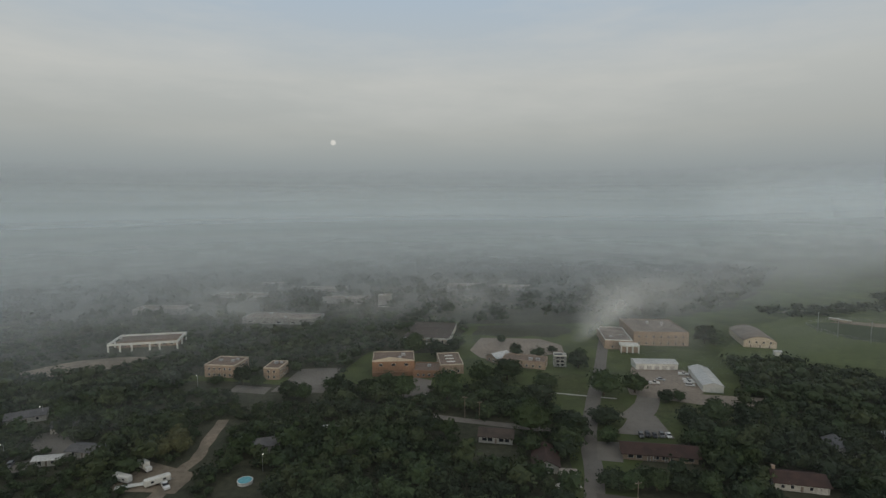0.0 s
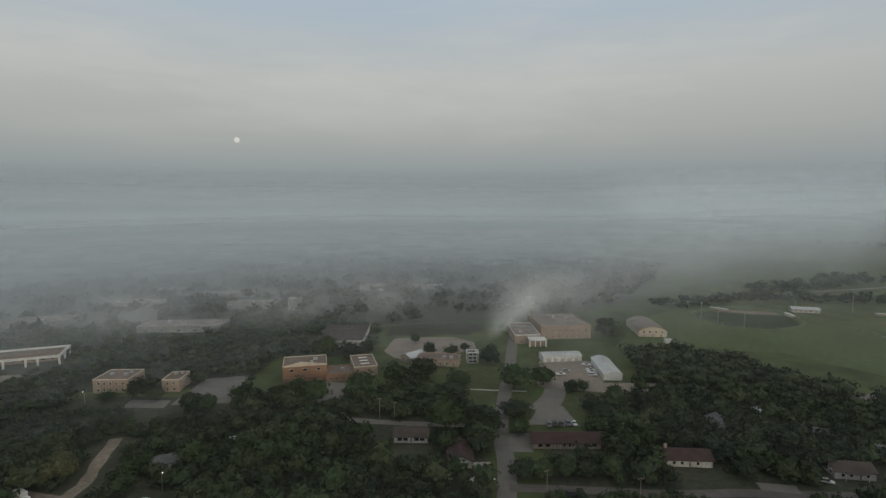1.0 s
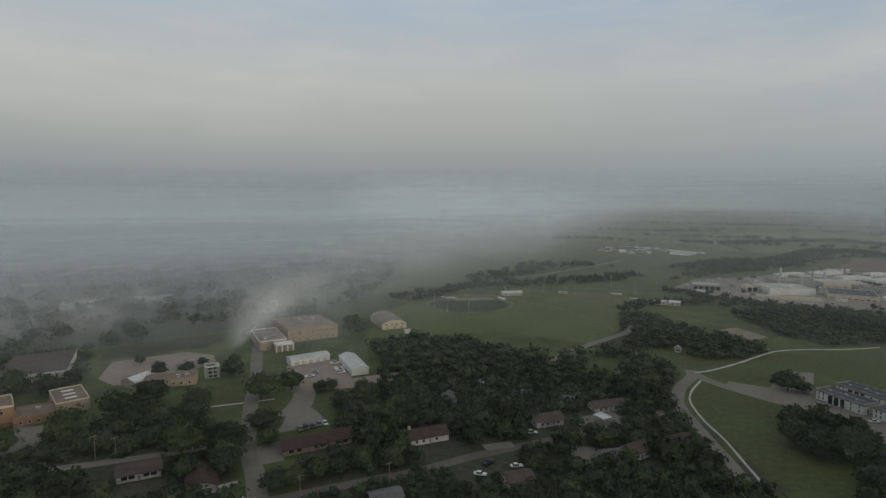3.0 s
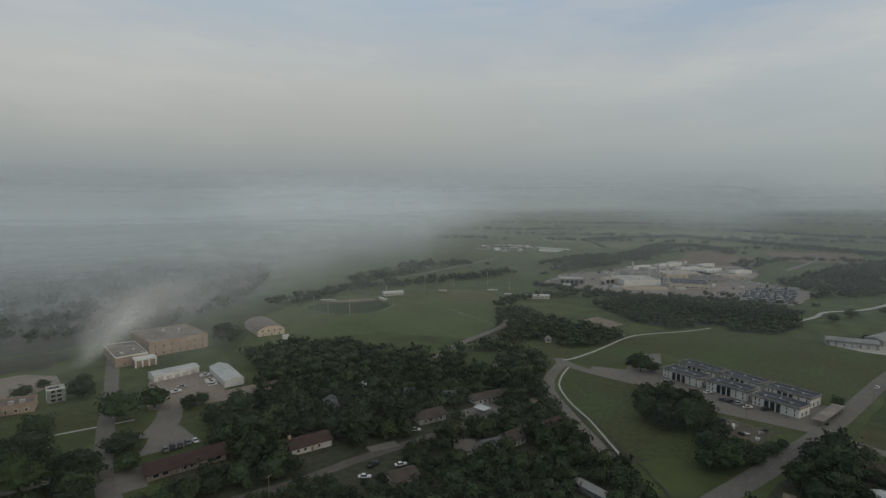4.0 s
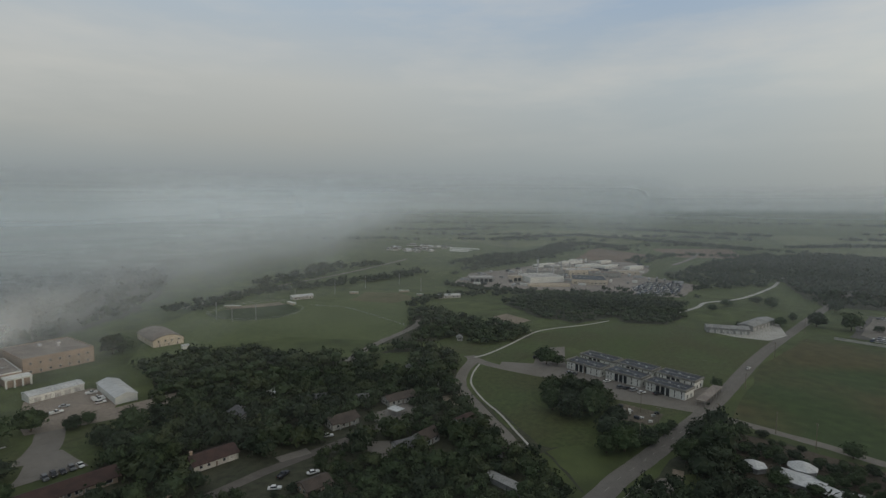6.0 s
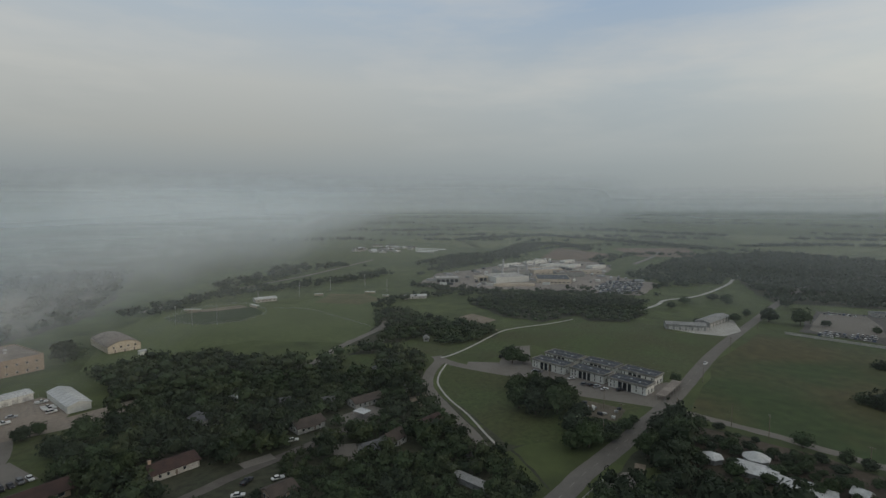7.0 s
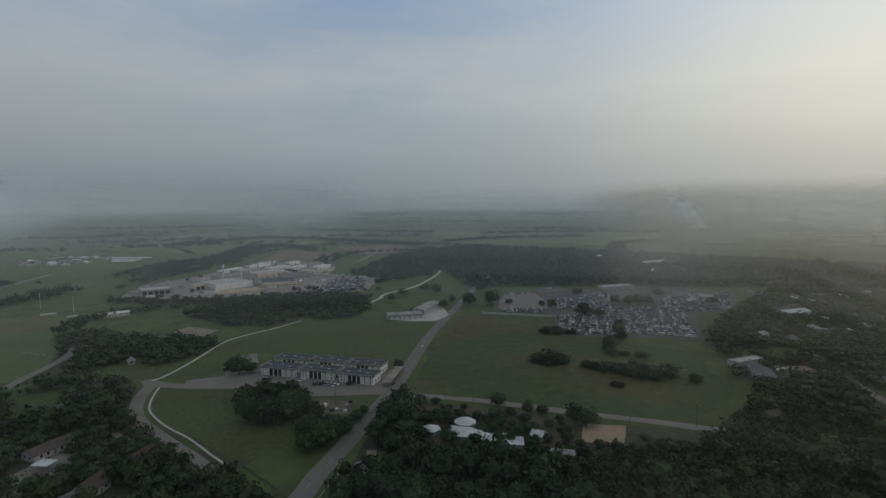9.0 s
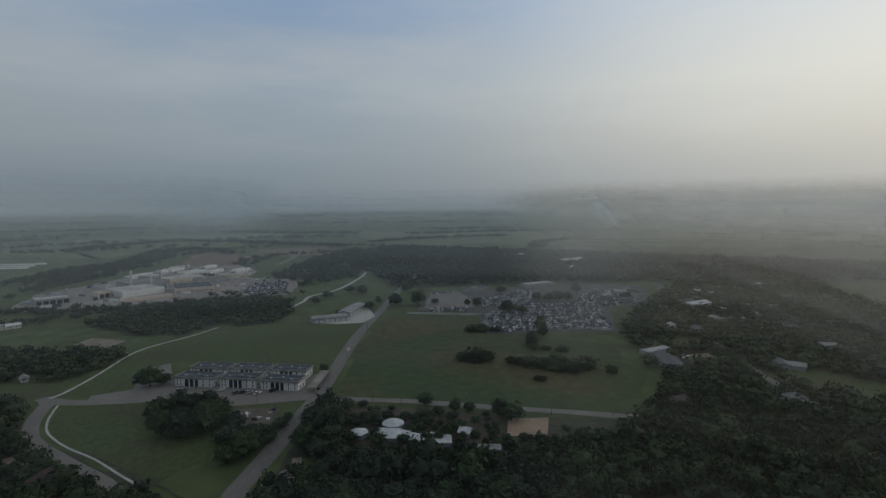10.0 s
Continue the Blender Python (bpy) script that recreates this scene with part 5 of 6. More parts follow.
def tree(x, y, r, k, crown=None, label="broad dark green oak with a dense rounded crown"):
    c, t = KINDS[k]
    ob = new("tree", t)
    rnd = random.Random(int(x * 31 + y * 17))
    ob.matrix_basis = pose(x, y, 0, 0, 0, rnd.uniform(0, 360)) @ Matrix.Diagonal((r, r, r * rnd.uniform(.85, 1.4), 1))
    tagged(ob, label, "tree", "trees")
    part("crown", crown or c, None, ob)
    return ob


for i, (x, y, r) in enumerate(SINGLES):
    tree(x, y, r, i % 8, BIG[i % 5], ("broad dark oak standing by itself", "dark evergreen standing by itself", "mid-green elm standing by itself", "broad dark oak standing by itself", "dark evergreen standing by itself")[i % 5])
planted = sorted(planted[len(SINGLES):], key=lambda p: math.hypot(p[0], p[1]))
TREE_NOTE = ("broad dark green oak with a dense rounded crown", "mid-green elm with a loose uneven crown", "broad dark green oak with a dense rounded crown", "olive green tree with a tall crown",
             "very dark tree, part of it shade put in the leaf colour", "mid-green elm with a loose uneven crown", "broad dark green oak with a dense rounded crown", "very dark tree, part of it shade put in the leaf colour")
# below y 40 mostly the dark crowns, to paint that wood in shade
for i, (x, y, r) in enumerate(planted[:300 - len(SINGLES)]):
    k = (4, 7, 0)[i % 3] if y < 40 else i % 8
    tree(x, y, r, k, label=TREE_NOTE[k])


# low thickets on the pasture, each of several uneven stems
def thicket_mesh(rng, n):
    vs, fs, count = [], [], 0
    for _ in range(n):
        v, f = crown_arrays(rng, 330, .09, 1.0, ICO1, 1.25, 14)
        q = rng.uniform(.28, .6)
        a = rng.uniform(0, 6.28)
        d = rng.uniform(.1, .75)
        vs.append(v * (q, q, q * rng.uniform(.7, 1.2)) + (math.cos(a) * d, math.sin(a) * d * .55, -.06))
        fs.append(f + count)
        count += len(v)
    return np.concatenate(vs), np.concatenate(fs)


THICKETS = [mesh_from("bush", *thicket_mesh(RNG, k), LEAF[m]) for k, m in ((7, 0), (8, 3), (6, 1), (7, 3))]
for i, (x, y, r, a) in enumerate(((334, -69, 6.5, 60), (329, -77, 8, 75), (332, -86, 6, 100), (319, -99, 6, 60), (313, -107, 7.5, 70), (310, -115, 5, 90), (303, -121, 7, 75), (297, -126, 7.5, 60), (302, -135, 8, 80), (308, -143, 5, 70),
                                  (292, -152, 4.5, 90), (285, -104, 4, 70), (342, -139, 4.5, 80), (410, -92, 5, 80), (409, -101, 6, 75), (406, -110, 5, 75), (372, -128, 5.5, 20), (360, -124, 5, 10), (352, -123, 4.5, 30), (346, -130, 4, 60), (327, -128, 3.6, 40), (316, -131, 3.4, 50))):
    ob = new("bush", THICKETS[i % 4])
    ob.matrix_basis = pose(x, y, 0, 0, 0, a) @ Matrix.Diagonal((r * 1.25, r * 1.25, r * 1.75, 1))
    tagged(ob, "low dark thicket growing on the rough pasture", "bush", "thickets on the pasture")
for i, (x, y, r) in enumerate(((-110, 201, 6.0), (-104.5, 204, 5.6), (-114, 206, 5.4), (-108, 209, 6.0))):
    tree(x, y, r, i, YELLOW, "yellow-green tree beside the dirt track")


def woodland(name, spots, kinds, material, label, seed, squash=(.95, 1.3)):
    rng = np.random.default_rng(seed)
    vs, fs, count = [], [], 0
    for x, y, r, z in spots:
        v, f = kinds[rng.integers(len(kinds))]
        a = rng.uniform(0, 2 * math.pi)
        c, s = math.cos(a), math.sin(a)
        q = v @ np.array([[c, s, 0], [-s, c, 0], [0, 0, 1]]) * (r, r, r * rng.uniform(*squash)) + (x, y, z)
        vs.append(q)
        fs.append(f + count)
        count += len(q)
    if not vs:
        return
    return tagged(new(name, mesh_from(name, np.concatenate(vs), np.concatenate(fs), material)), label, "woodland", kind="stuff")


rest = planted[300 - len(SINGLES):]
close = [p for p in rest if math.hypot(p[0], p[1]) < 300]
beyond = [p for p in rest if math.hypot(p[0], p[1]) >= 300]
# the wood by the lane gets its shade from darker leaf colour
for north, leaf, label in ((False, (3, 3, 0, 3), "wood beside the lane, shade painted into its very dark leaves"), (True, (0, 1, 2, 3), "dense dark green town trees seen from above")):
    here = [p for p in close if (p[1] >= 40) == north]
    nearest = [p for p in here if math.hypot(p[0], p[1]) < 178]
    for j in range(4):
        woodland("woodland", [(x, y, r, 0.0) for x, y, r in nearest[j::4]], NEAR_KINDS, LEAF[leaf[j]], label, 60 + j)
        woodland("woodland", [(x, y, r, 0.0) for x, y, r in here[len(nearest):][j::4]], FAR_KINDS, LEAF[leaf[j]], label, 80 + j)
for j in range(4):
    woodland("woodland", [(x, y, r, 0.0) for x, y, r in beyond[j::4]], MID_KINDS, LEAF[j], "dark green town trees further off", 70 + j)

# belts and copses further out
far_rng = np.random.default_rng(5)
far_spots = []


def belt(points, width, gap, r0, r1):
    """A row or band of trees along a line."""
    line = smooth_line(points, gap)
    for p in line:
        for _ in range(max(1, int(width / gap))):
            x, y = p.x + far_rng.uniform(-width, width) / 2, p.y + far_rng.uniform(-width, width) / 2
            d = math.hypot(x, y)
            z = max(0.0, (d - 2300) / 2580) ** 1.4 * 60
            far_spots.append((x, y, far_rng.uniform(r0, r1), z))


def copse(poly, gap, r0, r1):
    xs, ys = [p[0] for p in poly], [p[1] for p in poly]
    for _ in range(int((max(xs) - min(xs)) * (max(ys) - min(ys)) / gap ** 2)):
        x, y = far_rng.uniform(min(xs), max(xs)), far_rng.uniform(min(ys), max(ys))
        if inside((x, y), poly) and not any(inside((x, y), o) for o in OPEN) and (np.hypot(SPOT_PTS[:, 0] - x, SPOT_PTS[:, 1] - y) > SPOT_PTS[:, 2] * .8).all():
            far_spots.append((x, y, far_rng.uniform(r0, r1), 0.0))


copse([(650, -50), (1150, 30), (1290, -100), (1140, -340), (900, -640), (733, -860), (573, -670), (640, -350), (655, -270)], 11, 5.5, 8.5)
copse([(-750, 400), (-330, 420), (-60, 470), (20, 430), (100, 425), (170, 440), (250, 480), (330, 560), (480, 760), (200, 950), (-500, 950)], 17, 5, 8)
copse([(560, 360), (640, 372), (740, 360), (1000, 330), (1250, 420), (1000, 420), (700, 390)], 13, 4, 6)
belt([(560, 330), (575, 240), (604, 140), (628, 66)], 14, 9, 3, 5)
belt([(420, 285), (460, 300), (500, 290), (540, 240)], 16, 8, 3.5, 5)
belt([(290, 462), (345, 470), (400, 478), (460, 462), (530, 440), (640, 425)], 26, 7, 3.5, 6.5)
belt([(430, 505), (540, 545), (620, 575), (700, 530)], 50, 11, 4, 7)
belt([(960, 190), (1100, 170), (1180, 60), (1150, 0), (930, -20), (760, 20)], 40, 12, 4, 6)
belt([(1000, 380), (1300, 300), (1420, 80), (1300, -100)], 20, 12, 4, 7)
belt([(565, 334), (563, 300), (548, 283), (560, 260), (552, 232), (560, 222)], 10, 5, 3, 5)
belt([(528, 196), (527, 179), (542, 167), (526, 145), (539, 112), (554, 83), (571, 73)], 24, 5, 3, 5.5)
belt([(632, 162), (630, 150), (631, 137)], 8, 5, 3, 5)
belt([(780, 420), (917, 430), (1012, 394), (1150, 400), (1283, 418), (1334, 378)], 60, 9, 4, 7)
belt([(1283, 418), (1334, 378), (1260, 300), (1194, 251)], 40, 10, 4, 7)
belt([(1400, 640), (1492, 609), (1612, 558), (1693, 515), (1640, 420), (1598, 336), (1480, 180), (1351, 28)], 40, 10, 5, 8)
belt([(2200, 480), (2128, 312), (2023, 127), (1980, 0)], 50, 13, 6, 9)
belt([(1500, -60), (1650, -260), (1700, -500)], 40, 12, 5, 8)
belt([(1200, -420), (1400, -520), (1500, -700)], 40, 12, 5, 8)
belt([(1900, -200), (2000, -600), (1900, -900)], 50, 13, 6, 9)
copse([(789, 117), (997, 84), (1259, -1), (1108, -36), (752, 0), (674, 72)], 10, 4, 6.5)
for r, a0, a1 in ((1500, 40, 75), (1750, 52, 90), (2050, 38, 70), (2300, 60, 118), (2700, 45, 85), (3000, 70, 125), (3400, 40, 130), (3900, 50, 135), (4400, 45, 140)):
    for k in range(5):
        a = far_rng.uniform(a0, a1)
        da = far_rng.uniform(3, 10)
        pts = [(r * math.sin(radians(q)) * far_rng.uniform(.98, 1.02), r * math.cos(radians(q)) * far_rng.uniform(.98, 1.02)) for q in (a, a + da / 2, a + da)]
        belt(pts, 30 + r * .012, 16 + r * .004, 5, 8 + r * .001)
woodland("far_woodland", far_spots, DIST_KINDS, LEAF[3], "dark distant tree belts in the haze", 91, (.9, 1.2))


# ---- parked cars ----
def car_meshes(kind):
    """Body, glass and wheel of one kind of car, nose towards -y."""
    l, w, h = {"sedan": (4.7, 1.82, 1.45), "suv": (4.7, 1.9, 1.75), "pickup": (5.6, 1.98, 1.85)}[kind]
    sill, waist = .28, h * .60
    bm = bmesh.new()
    box(bm, -w / 2, w / 2, -l / 2, l / 2, sill, waist)
    bevelled(bm, .12)
    c0, c1 = {"sedan": (-.9, 1.5), "suv": (-1.0, 2.2), "pickup": (-1.0, .7)}[kind]
    box(bm, -w / 2 + .22, w / 2 - .22, c0 + .55, c1 - .35, h - .07, h)
    if kind == "pickup":
        box(bm, -w / 2 + .03, -w / 2 + .13, .8, l / 2 - .05, waist, waist + .25)
        box(bm, w / 2 - .13, w / 2 - .03, .8, l / 2 - .05, waist, waist + .25)
    body = bm
    bm = bmesh.new()
    lo = [bm.verts.new(p) for p in ((-w / 2 + .08, c0, waist - .02), (w / 2 - .08, c0, waist - .02), (w / 2 - .08, c1, waist - .02), (-w / 2 + .08, c1, waist - .02))]
    hi = [bm.verts.new(p) for p in ((-w / 2 + .2, c0 + .55, h - .07), (w / 2 - .2, c0 + .55, h - .07), (w / 2 - .2, c1 - .35, h - .07), (-w / 2 + .2, c1 - .35, h - .07))]
    bm.faces.new(hi)
    for i in range(4):
        bm.faces.new((lo[i], lo[(i + 1) % 4], hi[(i + 1) % 4], hi[i]))
    glass = mesh_of(bm, "cabin_glass", GLASS_DARK)
    bm = bmesh.new()
    rod(bm, (-.11, 0, 0), (.11, 0, 0), .34, .34, 12)
    wheel = mesh_of(bm, "wheel", TYRE)
    bm = bmesh.new()
    box(bm, -.2, .2, -.03, .03, -.07, .07)
    head = mesh_of(bm, "headlight", LAMP_WHITE)
    bm = bmesh.new()
    box(bm, -.16, .16, -.03, .03, -.09, .09)
    tail = mesh_of(bm, "tail_light", LAMP_RED)
    me = mesh_of(body, "body", PAINTS[0])
    return me, glass, wheel, head, tail, l, w, waist


CAR_KINDS = {k: car_meshes(k) for k in ("sedan", "suv", "pickup")}
PAINT_NAMES = ("white", "silver", "black", "grey", "dark blue", "red", "sand-coloured")


def car(x, y, a, kind, paint, where, group="", full=True, z=.13):
    me, glass, wheel, head, tail, l, w, waist = CAR_KINDS[kind]
    b = base_of("car", x, y, a, "%s %s parked %s" % (PAINT_NAMES[paint], {"sedan": "sedan", "suv": "sport utility car", "pickup": "pickup truck"}[kind], where), "car", group, z=z)
    body = part("body", me, None, b)
    body.material_slots[0].link = "OBJECT"
    body.material_slots[0].material = PAINTS[paint]
    part("cabin_glass", glass, None, b)
    if full:
        for sx_ in (-1, 1):
            for sy_ in (-1, 1):
                part("wheel", wheel, None, b).location = (sx_ * (w / 2 - .1), sy_ * l * .3, .34)
            part("headlight", head, None, b).location = (sx_ * (w / 2 - .32), -l / 2, waist - .22)
            part("tail_light", tail, None, b).location = (sx_ * (w / 2 - .28), l / 2, waist - .2)
    return b


for (x, y), k, p in zip(((84.2, 218.6), (87.1, 219), (90, 218.6), (93, 218.6), (95.9, 218.4)), ("suv", "suv", "sedan", "suv", "sedan"), (3, 2, 2, 3, 0)):
    car(x, y, -10, k, p, "in a row on the fan-shaped apron", "cars on the apron")
for (x, y, a), k, p in zip(((138, 298.6, 76), (136, 288.6, 76), (135.2, 285.2, 76), (133.6, 280.4, 78), (115.6, 284, 84), (121.5, 290, 60)), ("pickup", "pickup", "pickup", "suv", "pickup", "sedan"), (0, 0, 0, 0, 0, 1)):
    car(x, y, a, k, p, "before the white sheds", "cars at the sheds")
for i, (x, y) in enumerate(((304.8, 96), (303.6, 93), (301.2, 73), (294.6, 64), (294.9, 60.6), (294, 57), (292, 52.5), (294.5, 45))):
    car(x, y, -18 + 90 * 0 + 72, ("sedan", "suv")[i % 2], (1, 3, 0, 3, 2, 1, 0, 2)[i], "nose-in along the row houses", "cars at the row houses")
car(164.6, 157, 50, "sedan", 0, "on the grass by a white house")
car(123.2, 143, 40, "sedan", 0, "on a street corner")
car(131.1, 147.5, 100, "pickup", 2, "at the kerb among trees")
car(138.3, 139.5, 60, "sedan", 0, "in a yard under trees")
car(71.7, 163.5, 80, "suv", 2, "beside the narrow street")
car(371, 5.2, 80, "sedan", 0, "on the long straight road")
car(312.4, -211.5, 60, "pickup", 0, "beside a low building")
car(310.8, -214, 60, "suv", 0, "beside a low building")
car(288.4, -213.4, 40, "suv", 0, "on a brown pad")
car(-97, 178.2, 40, "pickup", 0, "in the dirt yard")
car(-136, 209, 70, "sedan", 0, "beside a trailer home")
car(-163, 192.5, 20, "suv", 3, "in a yard")
car(325.8, 117.8, 20, "sedan", 2, "at the end of the lot")
car(323.4, 124.1, 30, "suv", 2, "at the end of the lot")


def box_truck(x, y, a):
    b = base_of("box_truck", x, y, a, "white box truck parked on the dirt", "truck")
    bm = bmesh.new()
    box(bm, -1.2, 1.2, -1.6, 3.6, 1.0, 3.4)
    part("cargo_box", bevelled(bm, .08), WHITE_PAINT, b)
    bm = bmesh.new()
    box(bm, -1.05, 1.05, -3.6, -1.7, .5, 2.1)
    part("cab", bevelled(bm, .25), PAINTS[0], b)
    bm = bmesh.new()
    box(bm, -.9, .9, -3.2, -2.9, 1.4, 2.02)
    part("windscreen", bm, GLASS_DARK, b)
    for sx_ in (-1, 1):
        for yy in (-2.6, 2.2):
            part("wheel", CAR_KINDS["suv"][2], None, b).location = (sx_ * 1.0, yy, .34)
    return b


def caravan(x, y, a, l):
    b = base_of("caravan", x, y, a, "white camping trailer with dark windows on bare dirt", "caravan", "trailers in the dirt yard")
    bm = bmesh.new()
    box(bm, -1.2, 1.2, -l / 2, l / 2, .55, 2.9)
    part("body", bevelled(bm, .3), WHITE_PAINT, b)
    for yy in (-l * .25, l * .2):
        bm = bmesh.new()
        box(bm, -1.24, 1.24, yy - .5, yy + .5, 1.5, 2.2)
        part("window", bm, GLASS_DARK, b)
    for sx_ in (-1, 1):
        part("wheel", CAR_KINDS["suv"][2], None, b).location = (sx_ * 1.0, .2, .34)
    bm = bmesh.new()
    rod(bm, (0, -l / 2, .5), (0, -l / 2 - 1.2, .5), .06, .06)
    part("tow_bar", bm, STEEL, b)
    return b


box_truck(-111, 190.5, 55)
caravan(-114.3, 182, 70, 7.5)
caravan(-101, 180.4, 130, 8.5)
b = base_of("flat_trailer", -109.5, 178, 110, "long low pale flat trailer on dirt", "trailer", z=.05)
part("deck", slab(2.2, 9, .6, .8), WHITE_PAINT, b)
for sx_ in (-1, 1):
    part("wheel", CAR_KINDS["suv"][2], None, b).location = (sx_ * .9, 1, .34)
b = base_of("pool", -70.2, 181, 0, "round above-ground swimming pool with blue water", "swimming pool")
bm = bmesh.new()
cyl(bm, 0, 0, -.05, 1.2, 2.6, 2.6, 24)
cyl(bm, 0, 0, 1.2, 1.28, 2.75, 2.75, 24)
part("wall", bm, WHITE_PAINT, b)
bm = bmesh.new()
cyl(bm, 0, 0, 1.26, 1.31, 2.45, 2.45, 24)
part("water", bm, WATER, b)

# the car yard: rows back to back
YARD_LOTS = ([(472, -116), (513, -178), (512, -236), (484, -238), (448, -223), (393, -204), (402, -153), (406, -112), (440, -108)], [(562, -150), (597, -187), (597, -206), (530, -186), (506, -166), (512, -142), (501, -124), (562, -134)],
             [(542, -236), (586, -280), (584, -334), (502, -291), (490, -251), (504, -224)], [(511, -72), (510, -112), (492, -107), (496, -70)], [(598, -88), (606, -92), (606, -122), (598, -120)])
spots = []
yard_rng = random.Random(12)
U, V = Vector((.29, .957)).normalized(), Vector((.957, -.29)).normalized()
for lot in YARD_LOTS:
    us = [Vector(p).dot(U) for p in lot]
    vs_ = [Vector(p).dot(V) for p in lot]
    v = min(vs_) + 2
    k = 0
    while v < max(vs_):
        u = min(us)
        while u < max(us):
            p = U * u + V * v
            if inside((p.x, p.y), lot) and yard_rng.random() > .05 and all(math.hypot(p.x - q[0], p.y - q[1]) > q[2] * .6 for q in SINGLES):
                spots.append((p.x + yard_rng.uniform(-.3, .3), p.y + yard_rng.uniform(-.4, .4)))
            u += 2.75
        v += (5.6, 8.4)[k % 2]
        k += 1
spots.sort(key=lambda p: math.hypot(*p))
yard_turn = math.degrees(math.atan2(V.y, V.x)) + 90
for i, (x, y) in enumerate(spots[:290]):
    car(x, y, yard_turn + yard_rng.choice((0, 180)) + yard_rng.uniform(-3, 3), yard_rng.choice(("sedan", "sedan", "suv", "pickup")), yard_rng.choice((0, 1, 1, 2, 3, 4, 3, 2, 1, 0)), "in the crowded car yard", "cars in the yard", False)


def joined_cars(name, places, turn, label):
    """The cars too far to tell apart, one mesh for each paint."""
    for p in range(5):
        vs, fs, mats, count = [], [], [], 0
        for x, y in places[p::5]:
            kind = yard_rng.choice(("sedan", "suv"))
            l, w, h = (4.7, 1.82, 1.45) if kind == "sedan" else (4.8, 1.9, 1.75)
            a = radians(turn + yard_rng.uniform(-3, 3))
            shape = [(sx_ * w / 2 * f, sy_ * l / 2 * g, z) for z, f, g in ((.25, 1, 1), (h * .6, 1, .98), (h, .75, .5)) for sx_, sy_ in ((-1, -1), (1, -1), (1, 1), (-1, 1))]
            vs += [(x + px * math.cos(a) - py * math.sin(a), y + px * math.sin(a) + py * math.cos(a), pz + .1) for px, py, pz in shape]
            for lv in (0, 4):
                for i in range(4):
                    fs.append((count + lv + i, count + lv + (i + 1) % 4, count + lv + 4 + (i + 1) % 4, count + lv + 4 + i))
                    mats.append(lv // 4)
            fs.append((count + 8, count + 9, count + 10, count + 11))
            mats.append(0)
            count += 12
        me = bpy.data.meshes.new(name)
        me.from_pydata(vs, [], fs)
        me.materials.append(PAINTS[(1, 2, 3, 0, 4)[p]])
        me.materials.append(GLASS_DARK)
        me.polygons.foreach_set("material_index", mats)
        tagged(new(name, me), label, "cars", kind="stuff")


joined_cars("yard_cars", spots[290:], yard_turn, "many parked cars packed in rows")
works_cars = []
for i in range(19):
    for j in range(26):
        x, y = 604 + i * (5.4, 8.0)[i % 2] + (i // 2) * 1.3 + j * .9, 138 - j * 2.7 + i * .4
        if inside((x, y), WORKS_CARS) and yard_rng.random() > .1:
            works_cars.append((x, y))
joined_cars("works_cars", works_cars, 75, "rows of parked cars beside the works")


# ---- poles, rails, ball fields ----
def utility_pole(x, y, a, h=10.5, arms=1):
    b = base_of("utility_pole", x, y, a, "weathered wooden utility pole with a crossarm", "utility pole", "utility poles")
    bm = bmesh.new()
    cyl(bm, 0, 0, -.3, h, .17, .11)
    part("pole", bm, WOOD_POLE, b)
    for k in range(arms):
        bm = bmesh.new()
        box(bm, -1.2, 1.2, -.07, .07, h - .7 - k, h - .55 - k)
        arm = part("crossarm", bm, WOOD_POLE, b)
        for u in (-1.1, -.5, .5, 1.1):
            bm = bmesh.new()
            cyl(bm, u, 0, h - .55 - k, h - .35 - k, .05)
            part("insulator", bm, STEEL, arm)
    return b


for i, (x, y) in enumerate(((10, 236.7), (16.6, 235.6), (264, 47.6), (294.3, 84), (271.5, 15), (269.9, -8.0), (262, -22), (250, -54.5), (236.5, -92), (216, -223.7), (92.3, 156), (62.5, 163.2), (246, 36.6), (330, 5.5), (410, -9), (500, -30), (228, 41), (232, -121))):
    utility_pole(x, y, (0, 15, 78, 10, 60)[i % 5], (11, 9, 10.5)[i % 3])


def light_mast(x, y, a, h=20):
    b = base_of("floodlight_mast", x, y, a, "tall slender steel floodlight mast at the ball field", "light mast", "floodlight masts")
    bm = bmesh.new()
    cyl(bm, 0, 0, 0, h, .22, .12)
    part("mast", bm, STEEL, b)
    bm = bmesh.new()
    box(bm, -1.6, 1.6, -.1, .1, h - .3, h)
    part("lamp_bar", bm, STEEL, b)
    for u in (-1.2, -.4, .4, 1.2):
        bm = bmesh.new()
        box(bm, u - .25, u + .25, -.3, -.1, h - .1, h + .35)
        part("lamp", bm, TRIM_GREY, b)
    return b


for x, y in ((286, 400), (289, 383.3), (301, 368), (440, 406), (490, 404), (531, 384), (510, 338), (372, 396)):
    light_mast(x, y, 40, 15)


def fence(name, pts, h, label, step=6.0):
    b = base_of(name, pts[0][0], pts[0][1], 0, label, "fence")
    line = smooth_line([(p[0] - pts[0][0], p[1] - pts[0][1]) for p in pts], step)
    bm0 = bmesh.new()
    cyl(bm0, 0, 0, 0, h, .06, .06, 6)
    post = mesh_of(bm0, "post", STEEL)
    for p in line:
        part("post", post, None, b).location = (p.x, p.y, 0)
    for z in (h - .05, h * .5):
        bm = bmesh.new()
        for p, q in zip(line, line[1:]):
            rod(bm, (p.x, p.y, z), (q.x, q.y, z), .04, .04, 4)
        part("rail", bm, STEEL, b)
    return b


